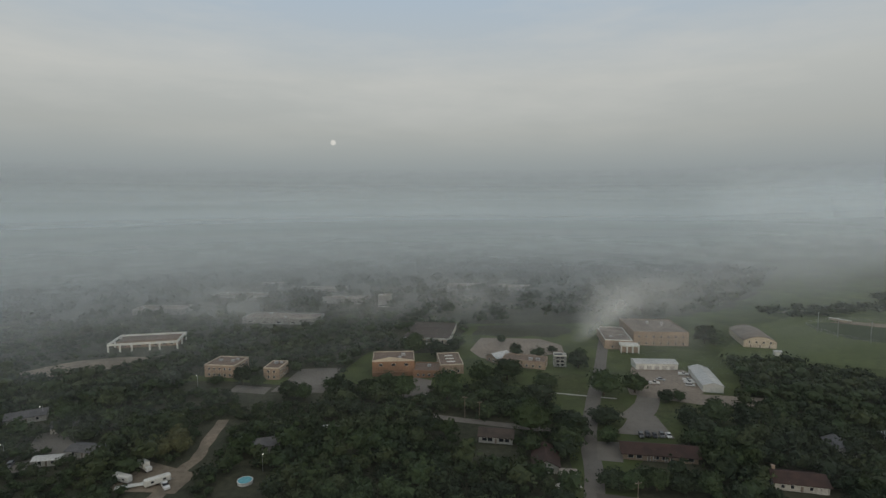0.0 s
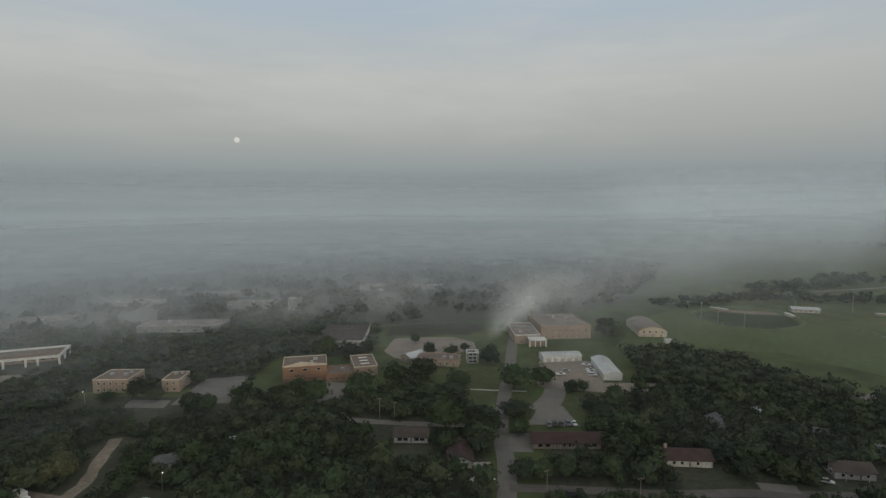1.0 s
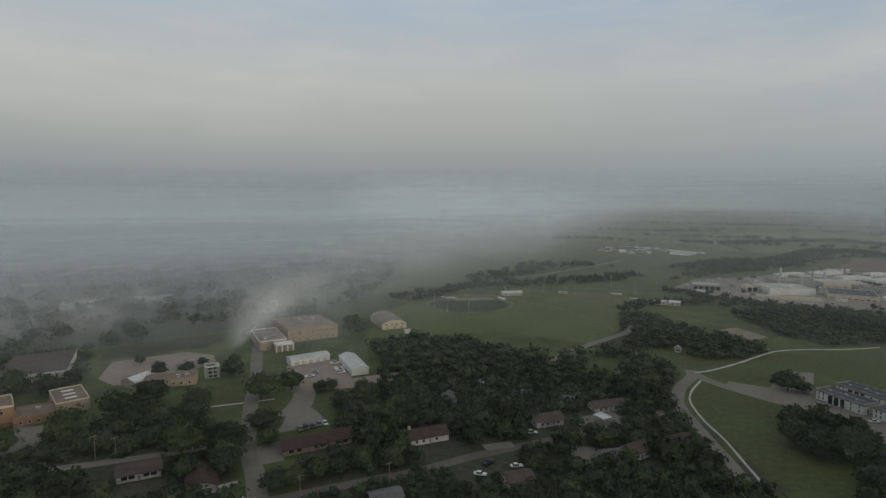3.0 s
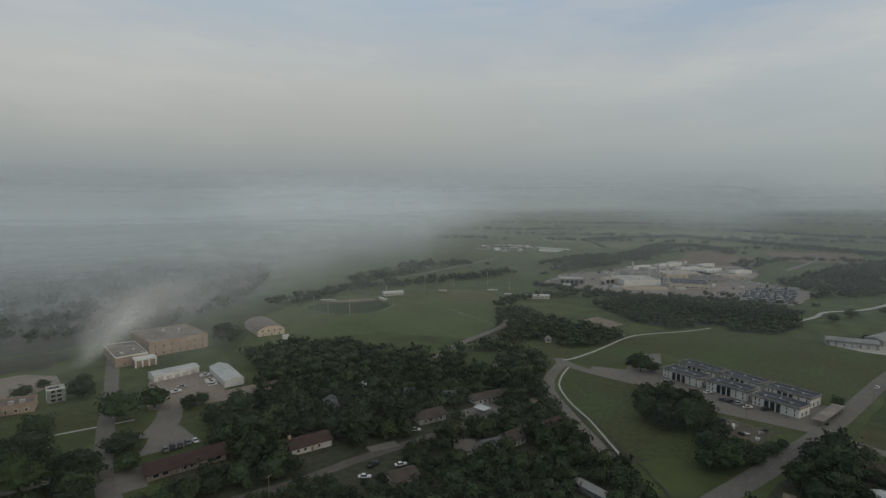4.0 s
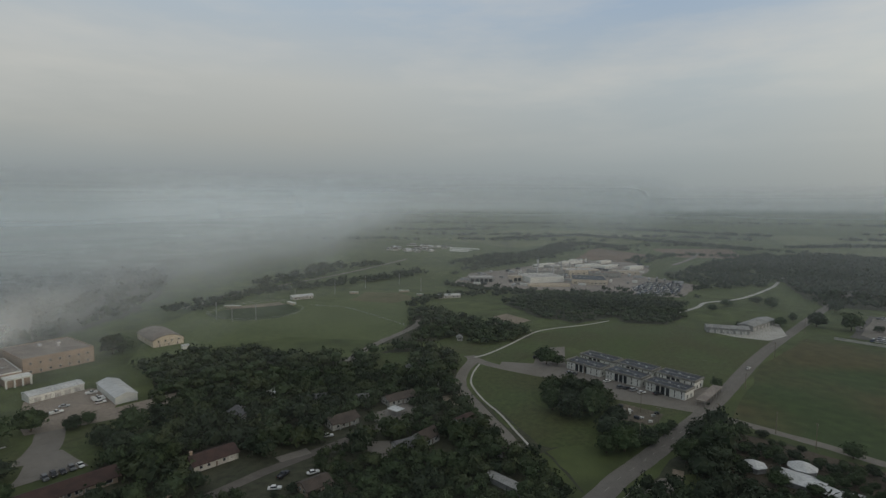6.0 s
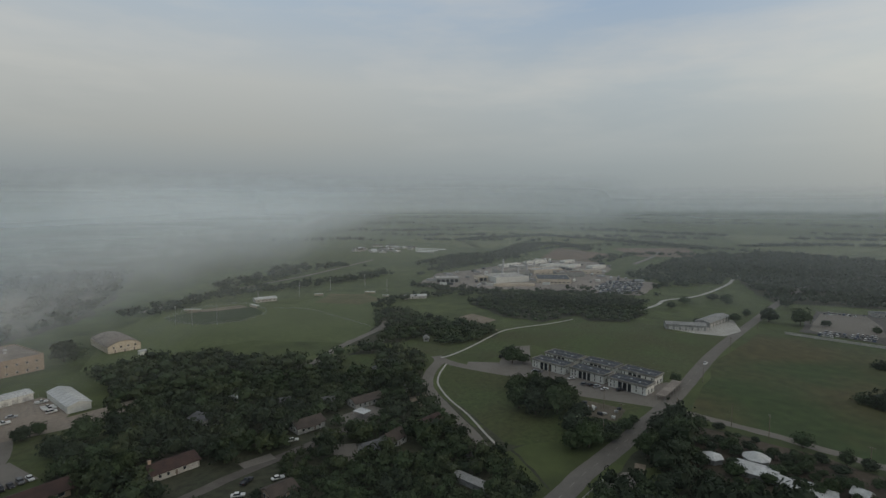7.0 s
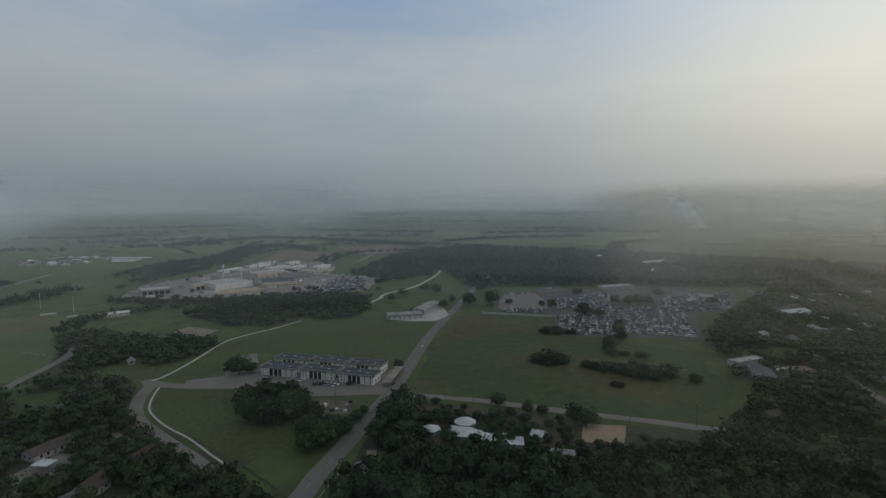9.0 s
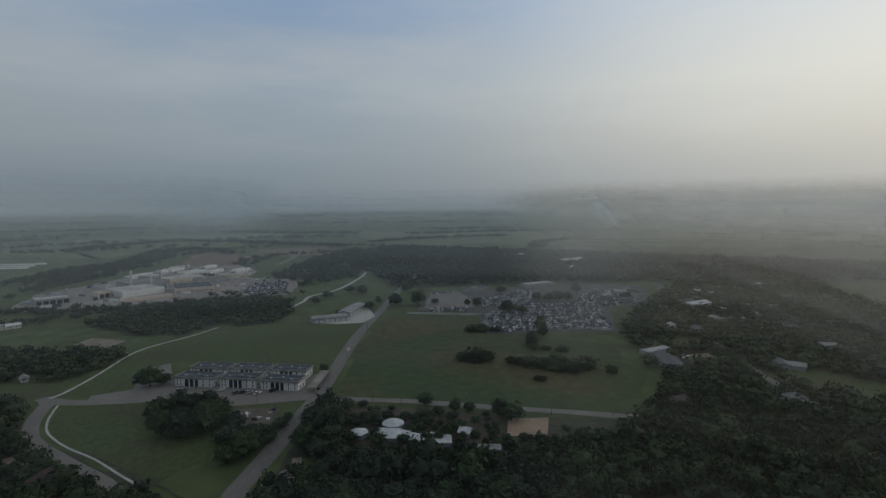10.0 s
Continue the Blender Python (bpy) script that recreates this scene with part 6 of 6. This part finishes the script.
ground_patch("ball_field", [(294, 426), (290, 405), (296, 378), (322, 361), (355, 371), (367, 393), (372, 421), (332, 436)], .065, surface("dark_outfield", (.045, .062, .026), (.035, .05, .02), .03), "dark green fenced ball field", "ball field", 1.0)
ground_patch("infield", [(318, 432), (334, 436), (372, 421), (368, 405), (345, 415)], .075, DIRT, "bare pale infield dirt", "ball field", 1.0)
ground_patch("infield", [(420, 366), (470, 385), (488, 350), (466, 312), (430, 320)], .07, surface("worn_infield", (.13, .115, .06), (.09, .095, .042), .03), "worn brownish ball field grass", "ball field", 3.0)
fence("field_fence", [(294.5, 426), (288.2, 405), (294.3, 375.3), (322.3, 357.8), (357.2, 369.3), (368.8, 393), (374.5, 423.5), (331.3, 438.7), (294.5, 426)], 2.6, "grey chain fence round the ball field")
fence("field_fence", [(375, 378), (385, 345), (372, 300), (355, 252)], 1.6, "grey rail fence along the sports ground")
for x, y, a, l in ((328, 434, -60, 16), (371, 400, 75, 14), (452, 389, -50, 10), (492, 349, -55, 12), (481, 320, -60, 8)):
    b = base_of("dugout", x, y, a, "low pale open dugout with flat roof", "dugout", "dugouts")
    part("roof", slab(l, 3, 2.2, 2.4), WHITE_PAINT, b)
    bm = bmesh.new()
    box(bm, -l / 2, l / 2, 1.2, 1.4, 0, 2.2)
    part("back_wall", bm, CREAM, b)
    for s in (-1, 1):
        bm = bmesh.new()
        cyl(bm, s * (l / 2 - .2), -1.3, 0, 2.2, .07)
        part("post", bm, STEEL, b)
house(400, 416, -25, 22, 9, 3.2, METAL_ROOF, SIDING, "white clubhouse with lit openings at the ball fields", 1.4, n=5)
house(489, 288, -45, 24, 7, 3.0, METAL_ROOF, SIDING, "long open shelter with pale metal roof", 1.2, n=5)

# guard rail of the culvert bridge, with its concrete apron
b = base_of("guard_rail", 172, 39.0, 0, "pale concrete guard rail of the culvert bridge", "guard rail")
for i in range(11):
    bm = bmesh.new()
    box(bm, -.15, .15, -.15, .15, -.2, .9)
    part("post", bm, CONCRETE, b).location = (i * 2.9, -i * .68, 0)
bm = bmesh.new()
rod(bm, (-1, .2, .85), (30, -7.0, .85), .16, .16, 4)
part("rail", bm, CONCRETE, b)
ground_patch("apron", [(186, 33), (203, 29), (206, 22), (192, 24)], .09, OLD_ASPHALT, "weathered concrete culvert apron", "apron", .8)
ground_patch("sand_heap", [(200, 25), (213, 26), (213, 22), (200, 21.5)], .11, DIRT, "two pale heaps of sand on grass", "sand", .8)
ground_patch("verge", [(176, 36), (188, 33), (206, 26), (214, 18), (200, 8), (180, 18)], .07, LAWN, "dark grass beside the bridge", "verge", 1.5)

# the setting moon
bm = bmesh.new()
bmesh.ops.create_uvsphere(bm, u_segments=32, v_segments=16, radius=22)
glow = bpy.data.materials.new("moonlight")
glow.use_nodes = True
gt = glow.node_tree
gt.nodes.clear()
em = gt.nodes.new("ShaderNodeEmission")
spot = gt.nodes.new("ShaderNodeTexNoise")
spot.inputs["Scale"].default_value = .06
tone = gt.nodes.new("ShaderNodeValToRGB")
tone.color_ramp.elements[0].color, tone.color_ramp.elements[1].color = (.50, .50, .47, 1), (.72, .70, .64, 1)
mg = gt.nodes.new("ShaderNodeNewGeometry")
gt.links.new(mg.outputs["Position"], spot.inputs["Vector"])
gt.links.new(spot.outputs[0], tone.inputs[0])
gt.links.new(tone.outputs[0], em.inputs[0])
mo = gt.nodes.new("ShaderNodeOutputMaterial")
gt.links.new(em.outputs[0], mo.inputs[0])
moon = new("moon", mesh_of(bm, "moon", glow))
moon.location = (-4700 * math.cos(radians(5.94)) * math.sin(radians(11.47)), 4700 * math.cos(radians(5.94)) * math.cos(radians(11.47)), 100 + 4700 * math.sin(radians(5.94)))
for p in moon.data.polygons:
    p.use_smooth = True
tagged(moon, "pale full moon low in the morning sky", "moon", kind="structure")


# lamps left burning at dawn
bm = bmesh.new()
rod(bm, (0, 0, -.1), (0, 0, 6.2), .09, .06, 8)
rod(bm, (0, 0, 6.1), (.9, 0, 6.4), .05, .04, 6)
LAMP_POST = mesh_of(bm, "post", STEEL)
bm = bmesh.new()
box(bm, .75, 1.35, -.14, .14, 6.36, 6.5)
LAMP_HEAD = mesh_of(bm, "lamp_head", STEEL)
bm = bmesh.new()
bmesh.ops.create_uvsphere(bm, u_segments=10, v_segments=6, radius=.2)
for v in bm.verts:
    v.co = v.co + Vector((1.05, 0, 6.27))
GLOW = bpy.data.materials.new("lit_lamp")
GLOW.use_nodes = True
GLOW.node_tree.nodes["Principled BSDF"].inputs["Emission Color"].default_value = (1.0, .93, .8, 1)
GLOW.node_tree.nodes["Principled BSDF"].inputs["Emission Strength"].default_value = 3.0
LAMP_BULB = mesh_of(bm, "lit_bulb", GLOW)
for i, (x, y) in enumerate(((-204, 696), (127, 702), (-66.7, 189.2), (-132, 279.4), (-169.4, 197.8), (-183.5, 237), (-34, 238), (73, 233), (51, 264), (213, 366), (226, 365))):
    b = base_of("street_lamp", x, y, i * 47, "slim steel lamp post with a lit lamp", "street lamp", "street lamps")
    part("post", LAMP_POST, None, b)
    h_ = part("lamp_head", LAMP_HEAD, None, b)
    part("lit_bulb", LAMP_BULB, None, h_, "glowing warm lamp")
b = base_of("tarpaulin", -5.4, 261, 20, "blue tarpaulin thrown over a heap", "tarpaulin")
bm = bmesh.new()
bmesh.ops.create_icosphere(bm, subdivisions=3, radius=1)
for v in bm.verts:
    v.co = Vector((v.co.x * 2.0, v.co.y * 1.4, max(0.0, v.co.z) * 1.3)) * (1 + .2 * noise.noise(v.co * 2.2))
part("sheet", bm, BLUE_TARP, b)
# low wall between pasture and lot
b = base_of("boundary_wall", 480, -80, 0, "long low pale block wall along the pasture", "wall")
bm = bmesh.new()
for i in range(22):
    p0, p1 = Vector((490 - i * .91, -48 - i * 3.0)), Vector((490 - (i + .96) * .91, -48 - (i + .96) * 3.0))
    n_ = Vector((.957, -.29)) * .12
    q = [(p0 - n_, 0), (p1 - n_, 0), (p1 + n_, 0), (p0 + n_, 0)]
    lo = [bm.verts.new((c.x - 480, c.y + 80, -.1)) for c, _ in q]
    hi = [bm.verts.new((c.x - 480, c.y + 80, 1.9 + .08 * (i % 3 == 0))) for c, _ in q]
    bm.faces.new(hi)
    for k in range(4):
        bm.faces.new((lo[k], lo[(k + 1) % 4], hi[(k + 1) % 4], hi[k]))
part("block_wall", bm, CONCRETE, b)

# far plant under the plume, and a water tower on the horizon
for x, y, l_, w_, h_ in ((2275, -1145, 34, 20, 12), (2268, -1185, 26, 18, 16), (2290, -1165, 18, 14, 24)):
    block(x, y, -65, l_, w_, h_, WHITE_PAINT, METAL_ROOF, "white far plant building below a smoke plume", "plant building", 1, 0, 0, units=0, group="far plant buildings")
b = base_of("water_tower", 3565, -2219, 0, "far water tower with a round tank on a slim stem", "water tower", z=37.0)
bm = bmesh.new()
cyl(bm, 0, 0, 0, 46, 3.2, 2.4, 12)
part("stem", bm, STEEL, b)
bm = bmesh.new()
bmesh.ops.create_uvsphere(bm, u_segments=16, v_segments=10, radius=1)
for v in bm.verts:
    v.co = Vector((v.co.x * 14, v.co.y * 14, v.co.z * 9 + 52))
part("tank", bm, STEEL, b)
# clutter in the yard before the row houses
rnd = random.Random(31)
for i in range(14):
    l_, w_, h_ = rnd.uniform(.8, 2.6), rnd.uniform(.6, 1.4), rnd.uniform(.5, 1.3)
    bm = bmesh.new()
    box(bm, -l_ / 2, l_ / 2, -w_ / 2, w_ / 2, 0, h_)
    bevelled(bm, .06)
    box(bm, -l_ / 2 - .05, l_ / 2 + .05, -w_ / 2 - .05, w_ / 2 + .05, h_ - .02, h_ + .06)
    k = i % 3
    ob = new("crate", mesh_of(bm, "crate", (WHITE_PAINT, TRIM_GREY, DARK_ROOF)[k]))
    ob.matrix_basis = pose(259.5 + rnd.uniform(-7, 7), 48.5 + rnd.uniform(-9, 9), .08, 0, 0, rnd.uniform(0, 90))
    tagged(ob, ("white storage box standing in the yard", "grey lidded box standing in the yard", "dark lidded box standing in the yard")[k], "box", "boxes in the yard")

# ---- fog: lit veils that rise from the ground where the bank begins ----
FRONT = ((-60, 330), (-40, 360), (-20, 390), (0, 430), (12, 425), (24, 440), (35, 570), (47, 850), (56, 2000), (64, 6000), (110, 6000), (116, 2600), (122, 1300), (130, 850), (140, 600), (175, 520))


def front(heading):
    """Where the fog begins, in metres from the town's near edge, by heading."""
    for (a, r), (b, s) in zip(FRONT, FRONT[1:]):
        if a <= heading <= b:
            return r + (s - r) * (heading - a) / (b - a)
    return FRONT[0][1] if heading < 0 else FRONT[-1][1]


def fog_material(name, stops, scale, ragged, torn, seed, back=.5, tint=(.93, .94, .92), calm=None):
    """A veil that scatters daylight and lets the rest through. stops: reach, cover along the sheet's own u; torn by noise."""
    m = bpy.data.materials.new(name)
    m.use_nodes = True
    t = m.node_tree
    t.nodes.clear()
    L = t.links.new

    def mth(op, a, b=None, clamp=False):
        n = t.nodes.new("ShaderNodeMath")
        n.operation, n.use_clamp = op, clamp
        for i, v in enumerate((a, b)):
            if v is not None:
                if hasattr(v, "is_linked"):
                    L(v, n.inputs[i])
                else:
                    n.inputs[i].default_value = v
        return n.outputs[0]

    geo = t.nodes.new("ShaderNodeNewGeometry")
    stretch = t.nodes.new("ShaderNodeMapping")
    stretch.inputs["Location"].default_value = (seed * 131.7, seed * 57.1, 0)
    L(geo.outputs["Position"], stretch.inputs[0])

    def noisy(s, d):
        n = t.nodes.new("ShaderNodeTexNoise")
        n.inputs["Scale"].default_value, n.inputs["Detail"].default_value, n.inputs["Roughness"].default_value = s, d, .52
        L(stretch.outputs[0], n.inputs["Vector"])
        return n.outputs[0]

    uv = t.nodes.new("ShaderNodeUVMap")
    sep = t.nodes.new("ShaderNodeSeparateXYZ")
    L(uv.outputs[0], sep.inputs[0])
    big, small = noisy(scale, 4), noisy(scale * 3.7, 4)
    reach = mth("ADD", sep.outputs[0], mth("MULTIPLY", mth("SUBTRACT", big, .5), ragged))
    ramp = t.nodes.new("ShaderNodeValToRGB")
    ramp.color_ramp.interpolation = "EASE"
    els = ramp.color_ramp.elements
    while len(els) < len(stops):
        els.new(.5)
    for e, (p, c) in zip(els, stops):
        e.position, e.color = p, (c, c, c, 1)
    L(reach, ramp.inputs[0])
    tear = t.nodes.new("ShaderNodeMapRange")
    tear.interpolation_type = "SMOOTHSTEP"
    L(small, tear.inputs[0])
    for i, v in enumerate((.34, .64, 1 - torn, 1)):
        tear.inputs[i + 1].default_value = v
    torn_by = tear.outputs[0]
    if calm:
        still = t.nodes.new("ShaderNodeMapRange")
        still.interpolation_type = "SMOOTHSTEP"
        L(sep.outputs[0], still.inputs[0])
        for i, v in enumerate((calm[0], calm[1], 0, 1)):
            still.inputs[i + 1].default_value = v
        torn_by = mth("ADD", tear.outputs[0], mth("MULTIPLY", still.outputs[0], mth("SUBTRACT", 1.0, tear.outputs[0])))
    side = t.nodes.new("ShaderNodeMapRange")
    side.interpolation_type = "SMOOTHSTEP"
    L(sep.outputs[1], side.inputs[0])
    for i, v in enumerate((0, .12, 0, 1)):
        side.inputs[i + 1].default_value = v
    side2 = t.nodes.new("ShaderNodeMapRange")
    side2.interpolation_type = "SMOOTHSTEP"
    L(sep.outputs[1], side2.inputs[0])
    for i, v in enumerate((.88, 1, 1, 0)):
        side2.inputs[i + 1].default_value = v
    alpha = mth("MULTIPLY", mth("MULTIPLY", ramp.outputs[0], torn_by), mth("MULTIPLY", side.outputs[0], side2.outputs[0]), True)
    d = t.nodes.new("ShaderNodeBsdfDiffuse")
    tr = t.nodes.new("ShaderNodeBsdfTranslucent")
    for q in (d, tr):
        q.inputs[0].default_value = (*tint, 1)
    both = t.nodes.new("ShaderNodeMixShader")
    both.inputs[0].default_value = back
    L(d.outputs[0], both.inputs[1])
    L(tr.outputs[0], both.inputs[2])
    clear = t.nodes.new("ShaderNodeBsdfTransparent")
    mix = t.nodes.new("ShaderNodeMixShader")
    L(alpha, mix.inputs[0])
    L(clear.outputs[0], mix.inputs[1])
    L(both.outputs[0], mix.inputs[2])
    out = t.nodes.new("ShaderNodeOutputMaterial")
    L(mix.outputs[0], out.inputs[0])
    return m


def uv_grid(name, rows, label, material, kind="stuff"):
    """A smooth sheet from rows of (x, y, z, u, v)."""
    me = bpy.data.meshes.new(name)
    n, k = len(rows), len(rows[0])
    me.from_pydata([q[:3] for r in rows for q in r], [], [(i * k + j, i * k + j + 1, (i + 1) * k + j + 1, (i + 1) * k + j) for i in range(n - 1) for j in range(k - 1)])
    uv = me.uv_layers.new(name="UVMap")
    flat = [q[3:5] for r in rows for q in r]
    for l in me.loops:
        uv.data[l.index].uv = flat[l.vertex_index]
    me.polygons.foreach_set("use_smooth", [True] * len(me.polygons))
    me.materials.append(material)
    return tagged(new(name, me), label, "fog", kind=kind)


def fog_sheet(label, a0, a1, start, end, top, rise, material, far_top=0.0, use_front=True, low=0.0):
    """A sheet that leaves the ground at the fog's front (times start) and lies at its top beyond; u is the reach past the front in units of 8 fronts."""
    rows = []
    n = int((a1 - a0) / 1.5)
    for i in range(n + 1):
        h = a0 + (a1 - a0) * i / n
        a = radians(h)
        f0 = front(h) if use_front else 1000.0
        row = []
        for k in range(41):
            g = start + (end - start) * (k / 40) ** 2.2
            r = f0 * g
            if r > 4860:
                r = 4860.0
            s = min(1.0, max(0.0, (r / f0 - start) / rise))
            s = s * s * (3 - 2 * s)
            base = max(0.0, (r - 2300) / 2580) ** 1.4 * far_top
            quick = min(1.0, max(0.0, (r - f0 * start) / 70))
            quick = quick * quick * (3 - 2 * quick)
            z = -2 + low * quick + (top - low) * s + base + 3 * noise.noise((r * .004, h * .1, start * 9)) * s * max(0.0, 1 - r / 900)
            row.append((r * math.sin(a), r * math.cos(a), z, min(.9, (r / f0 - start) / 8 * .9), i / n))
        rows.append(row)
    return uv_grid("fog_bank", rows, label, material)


GREY = (.71, .785, .82)
THICK = "dense morning fog lying over the town, pale grey, painted warm on the sun's side"
THIN = "thin haze over the far fields, grey, painted warm on the sun's side"
U_ = lambda fronts: fronts / 8 * .9
for k in range(9):
    start, top = .86 + .05 * k, 5 + 5.2 * k
    cover = [(0, 0), (U_(.25), .045), (U_(.5), .13), (U_(.8), .24), (U_(1.2), .36), (U_(2.2), .52), (.9, .62)]
    fog_sheet(THICK, -75, 62, start, 8, top, 1.6, fog_material("fog_layer_%d" % k, cover, .0045, .05, .5 - .04 * k, 3 + k, back=.35, tint=(.82, .865, .86), calm=(U_(.5), U_(1.8))), low=top * .5, far_top=40.0)
# eastern bank: the sun's warmth is put into the fog's tint
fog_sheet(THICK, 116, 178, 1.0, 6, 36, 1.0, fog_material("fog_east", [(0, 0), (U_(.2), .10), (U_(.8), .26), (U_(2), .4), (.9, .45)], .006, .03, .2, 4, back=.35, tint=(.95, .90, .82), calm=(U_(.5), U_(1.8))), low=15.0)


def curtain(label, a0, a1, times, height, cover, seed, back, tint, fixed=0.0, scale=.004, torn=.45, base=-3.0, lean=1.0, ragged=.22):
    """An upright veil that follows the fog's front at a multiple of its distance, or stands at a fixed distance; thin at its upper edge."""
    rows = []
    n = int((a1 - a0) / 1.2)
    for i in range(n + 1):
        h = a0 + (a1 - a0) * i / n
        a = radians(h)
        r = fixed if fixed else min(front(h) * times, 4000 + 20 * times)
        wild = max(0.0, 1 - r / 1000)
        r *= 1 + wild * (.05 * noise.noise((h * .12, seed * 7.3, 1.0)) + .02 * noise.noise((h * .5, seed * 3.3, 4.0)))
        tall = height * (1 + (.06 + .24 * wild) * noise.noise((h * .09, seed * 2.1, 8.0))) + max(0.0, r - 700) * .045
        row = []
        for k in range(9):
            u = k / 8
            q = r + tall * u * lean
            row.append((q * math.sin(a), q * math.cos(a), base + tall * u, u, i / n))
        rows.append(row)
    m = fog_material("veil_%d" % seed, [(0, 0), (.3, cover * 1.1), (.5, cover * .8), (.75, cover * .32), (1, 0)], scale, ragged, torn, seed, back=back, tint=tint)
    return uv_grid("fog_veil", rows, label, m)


for i, (times, height, cover) in enumerate(((.70, 24, .05), (.82, 27, .08), (.95, 30, .11), (1.08, 34, .13), (1.25, 38, .14), (1.45, 42, .14), (3.4, 104, .35), (4.5, 130, .45), (6.5, 165, .5), (9.5, 190, .5), (12.5, 220, .5))):
    dim = 1 - .012 * i
    curtain(THICK, -75, 62, times, height, cover, 31 + i, .5, (GREY[0] * dim, GREY[1] * dim, GREY[2] * dim), scale=.0035 + .005 / times, torn=.55 if times < 1.6 else .0, ragged=.2 if times < 1.6 else .0)
for i, (dist, height, cover) in enumerate(((150, 50, .012), (220, 60, .015), (310, 65, .022), (410, 70, .032), (530, 75, .050), (700, 80, .070), (900, 90, .095), (1180, 105, .125), (1550, 120, .16), (2050, 150, .21), (2700, 170, .27), (3500, 190, .35), (4400, 220, .45))):
    tint = (.86, .91, .90) if dist < 1000 else (.80, .86, .88)
    if dist < 1400:
        curtain(THIN, -70 if dist < 420 else 24, 126, 0, height, cover * (1.6 if 350 < dist < 1300 else 1.15), 51 + i, .45, tint, dist, scale=.0012, torn=.10, ragged=.1, lean=.6)
    else:
        curtain(THIN, 24, 84, 0, height, cover * 1.2, 51 + i, .45, tint, dist, scale=.0012, torn=.05, ragged=.05, lean=.6)
        curtain(THIN, 66, 150, 0, min(height, 120) * .85, cover, 131 + i, .45, tint, dist * 1.01, scale=.0012, torn=.05, ragged=.05, lean=.6)
    # sun side: warm glow painted into the haze by tint and heavier cover
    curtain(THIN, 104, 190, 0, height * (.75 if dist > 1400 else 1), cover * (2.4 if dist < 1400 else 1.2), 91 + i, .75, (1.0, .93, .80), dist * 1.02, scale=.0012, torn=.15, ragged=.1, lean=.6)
# upright eastern veils, their cream tint standing in for sun glow
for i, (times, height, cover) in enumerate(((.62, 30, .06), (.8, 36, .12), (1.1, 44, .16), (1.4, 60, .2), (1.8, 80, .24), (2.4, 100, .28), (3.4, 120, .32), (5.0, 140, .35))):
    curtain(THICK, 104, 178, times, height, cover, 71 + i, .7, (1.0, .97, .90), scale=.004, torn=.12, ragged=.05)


# wisps and plumes, upright and soft-edged
def wisp(x, y, a, w, h, lean, z0, cover, seed, label, scale=.03, torn=.8, back=.5, tilt=0.0):
    rows = []
    d = Vector((math.cos(radians(a)), math.sin(radians(a))))
    for i in range(13):
        v = i / 12
        row = []
        for k in range(13):
            u = k / 12
            s = (v - .5) * w * (.55 + .6 * u) + lean * u * h
            bow = 4 * noise.noise((v * 2, u * 2, seed * 3.1)) + tilt * u * h
            row.append((x + d.x * s - d.y * bow, y + d.y * s + d.x * bow, z0 + u * h, u, v))
        rows.append(row)
    m = fog_material("wisp_%d" % seed, [(0, cover * .7), (.35, cover), (.7, cover * .6), (1, 0)], scale, .35, torn, seed, back=back, tint=(.92, .94, .93))
    sm = m.node_tree
    for n in sm.nodes:
        if n.bl_idname == "ShaderNodeMapRange" and abs(n.inputs[2].default_value - .12) < 1e-6:
            n.inputs[2].default_value = .5
        if n.bl_idname == "ShaderNodeMapRange" and abs(n.inputs[1].default_value - .88) < 1e-6:
            n.inputs[1].default_value = .5
    return uv_grid("fog_wisp", rows, label, m)


WISP = "torn wisp of rising white mist"
for k, (x, y, a, w, h, lean, z0, c, q) in enumerate((
        (97, 372, -10, 34, 34, .9, 0, .6, .016), (106, 385, -12, 60, 46, .7, 0, .6, .013), (118, 402, -15, 90, 50, .9, 2, .65, .011), (150, 356, -16, 110, 22, .4, 0, .35, .010), (128, 420, -16, 120, 44, .5, 0, .5, .010), (150, 430, -18, 130, 46, .6, 2, .5, .009), (15, 470, 0, 150, 40, .4, 0, .42, .009),
        (-60, 430, 8, 130, 36, .4, 0, .38, .009), (240, 500, -28, 190, 38, .5, 0, .45, .008), (330, 600, -32, 260, 50, .5, 0, .45, .007), (-170, 420, 16, 150, 36, .3, 0, .4, .009), (190, 450, -24, 130, 36, .6, 0, .42, .010))):
    wisp(x, y, a, w, h, lean, z0, c * .5, 11 + k * 3, WISP, q, .55)
for k, (px, py, w_, h_, z_, c_) in enumerate(((2240, -1170, 100, 100, 0, 1.2), (2290, -1170, 160, 130, 6, 1.0), (2340, -1150, 200, 150, 26, .7))):
    wisp(px, py, -118, w_, h_, -.6, z_, c_, 18 + k * 100, "white smoke plume rising from a far plant", .0045, .15, .3)
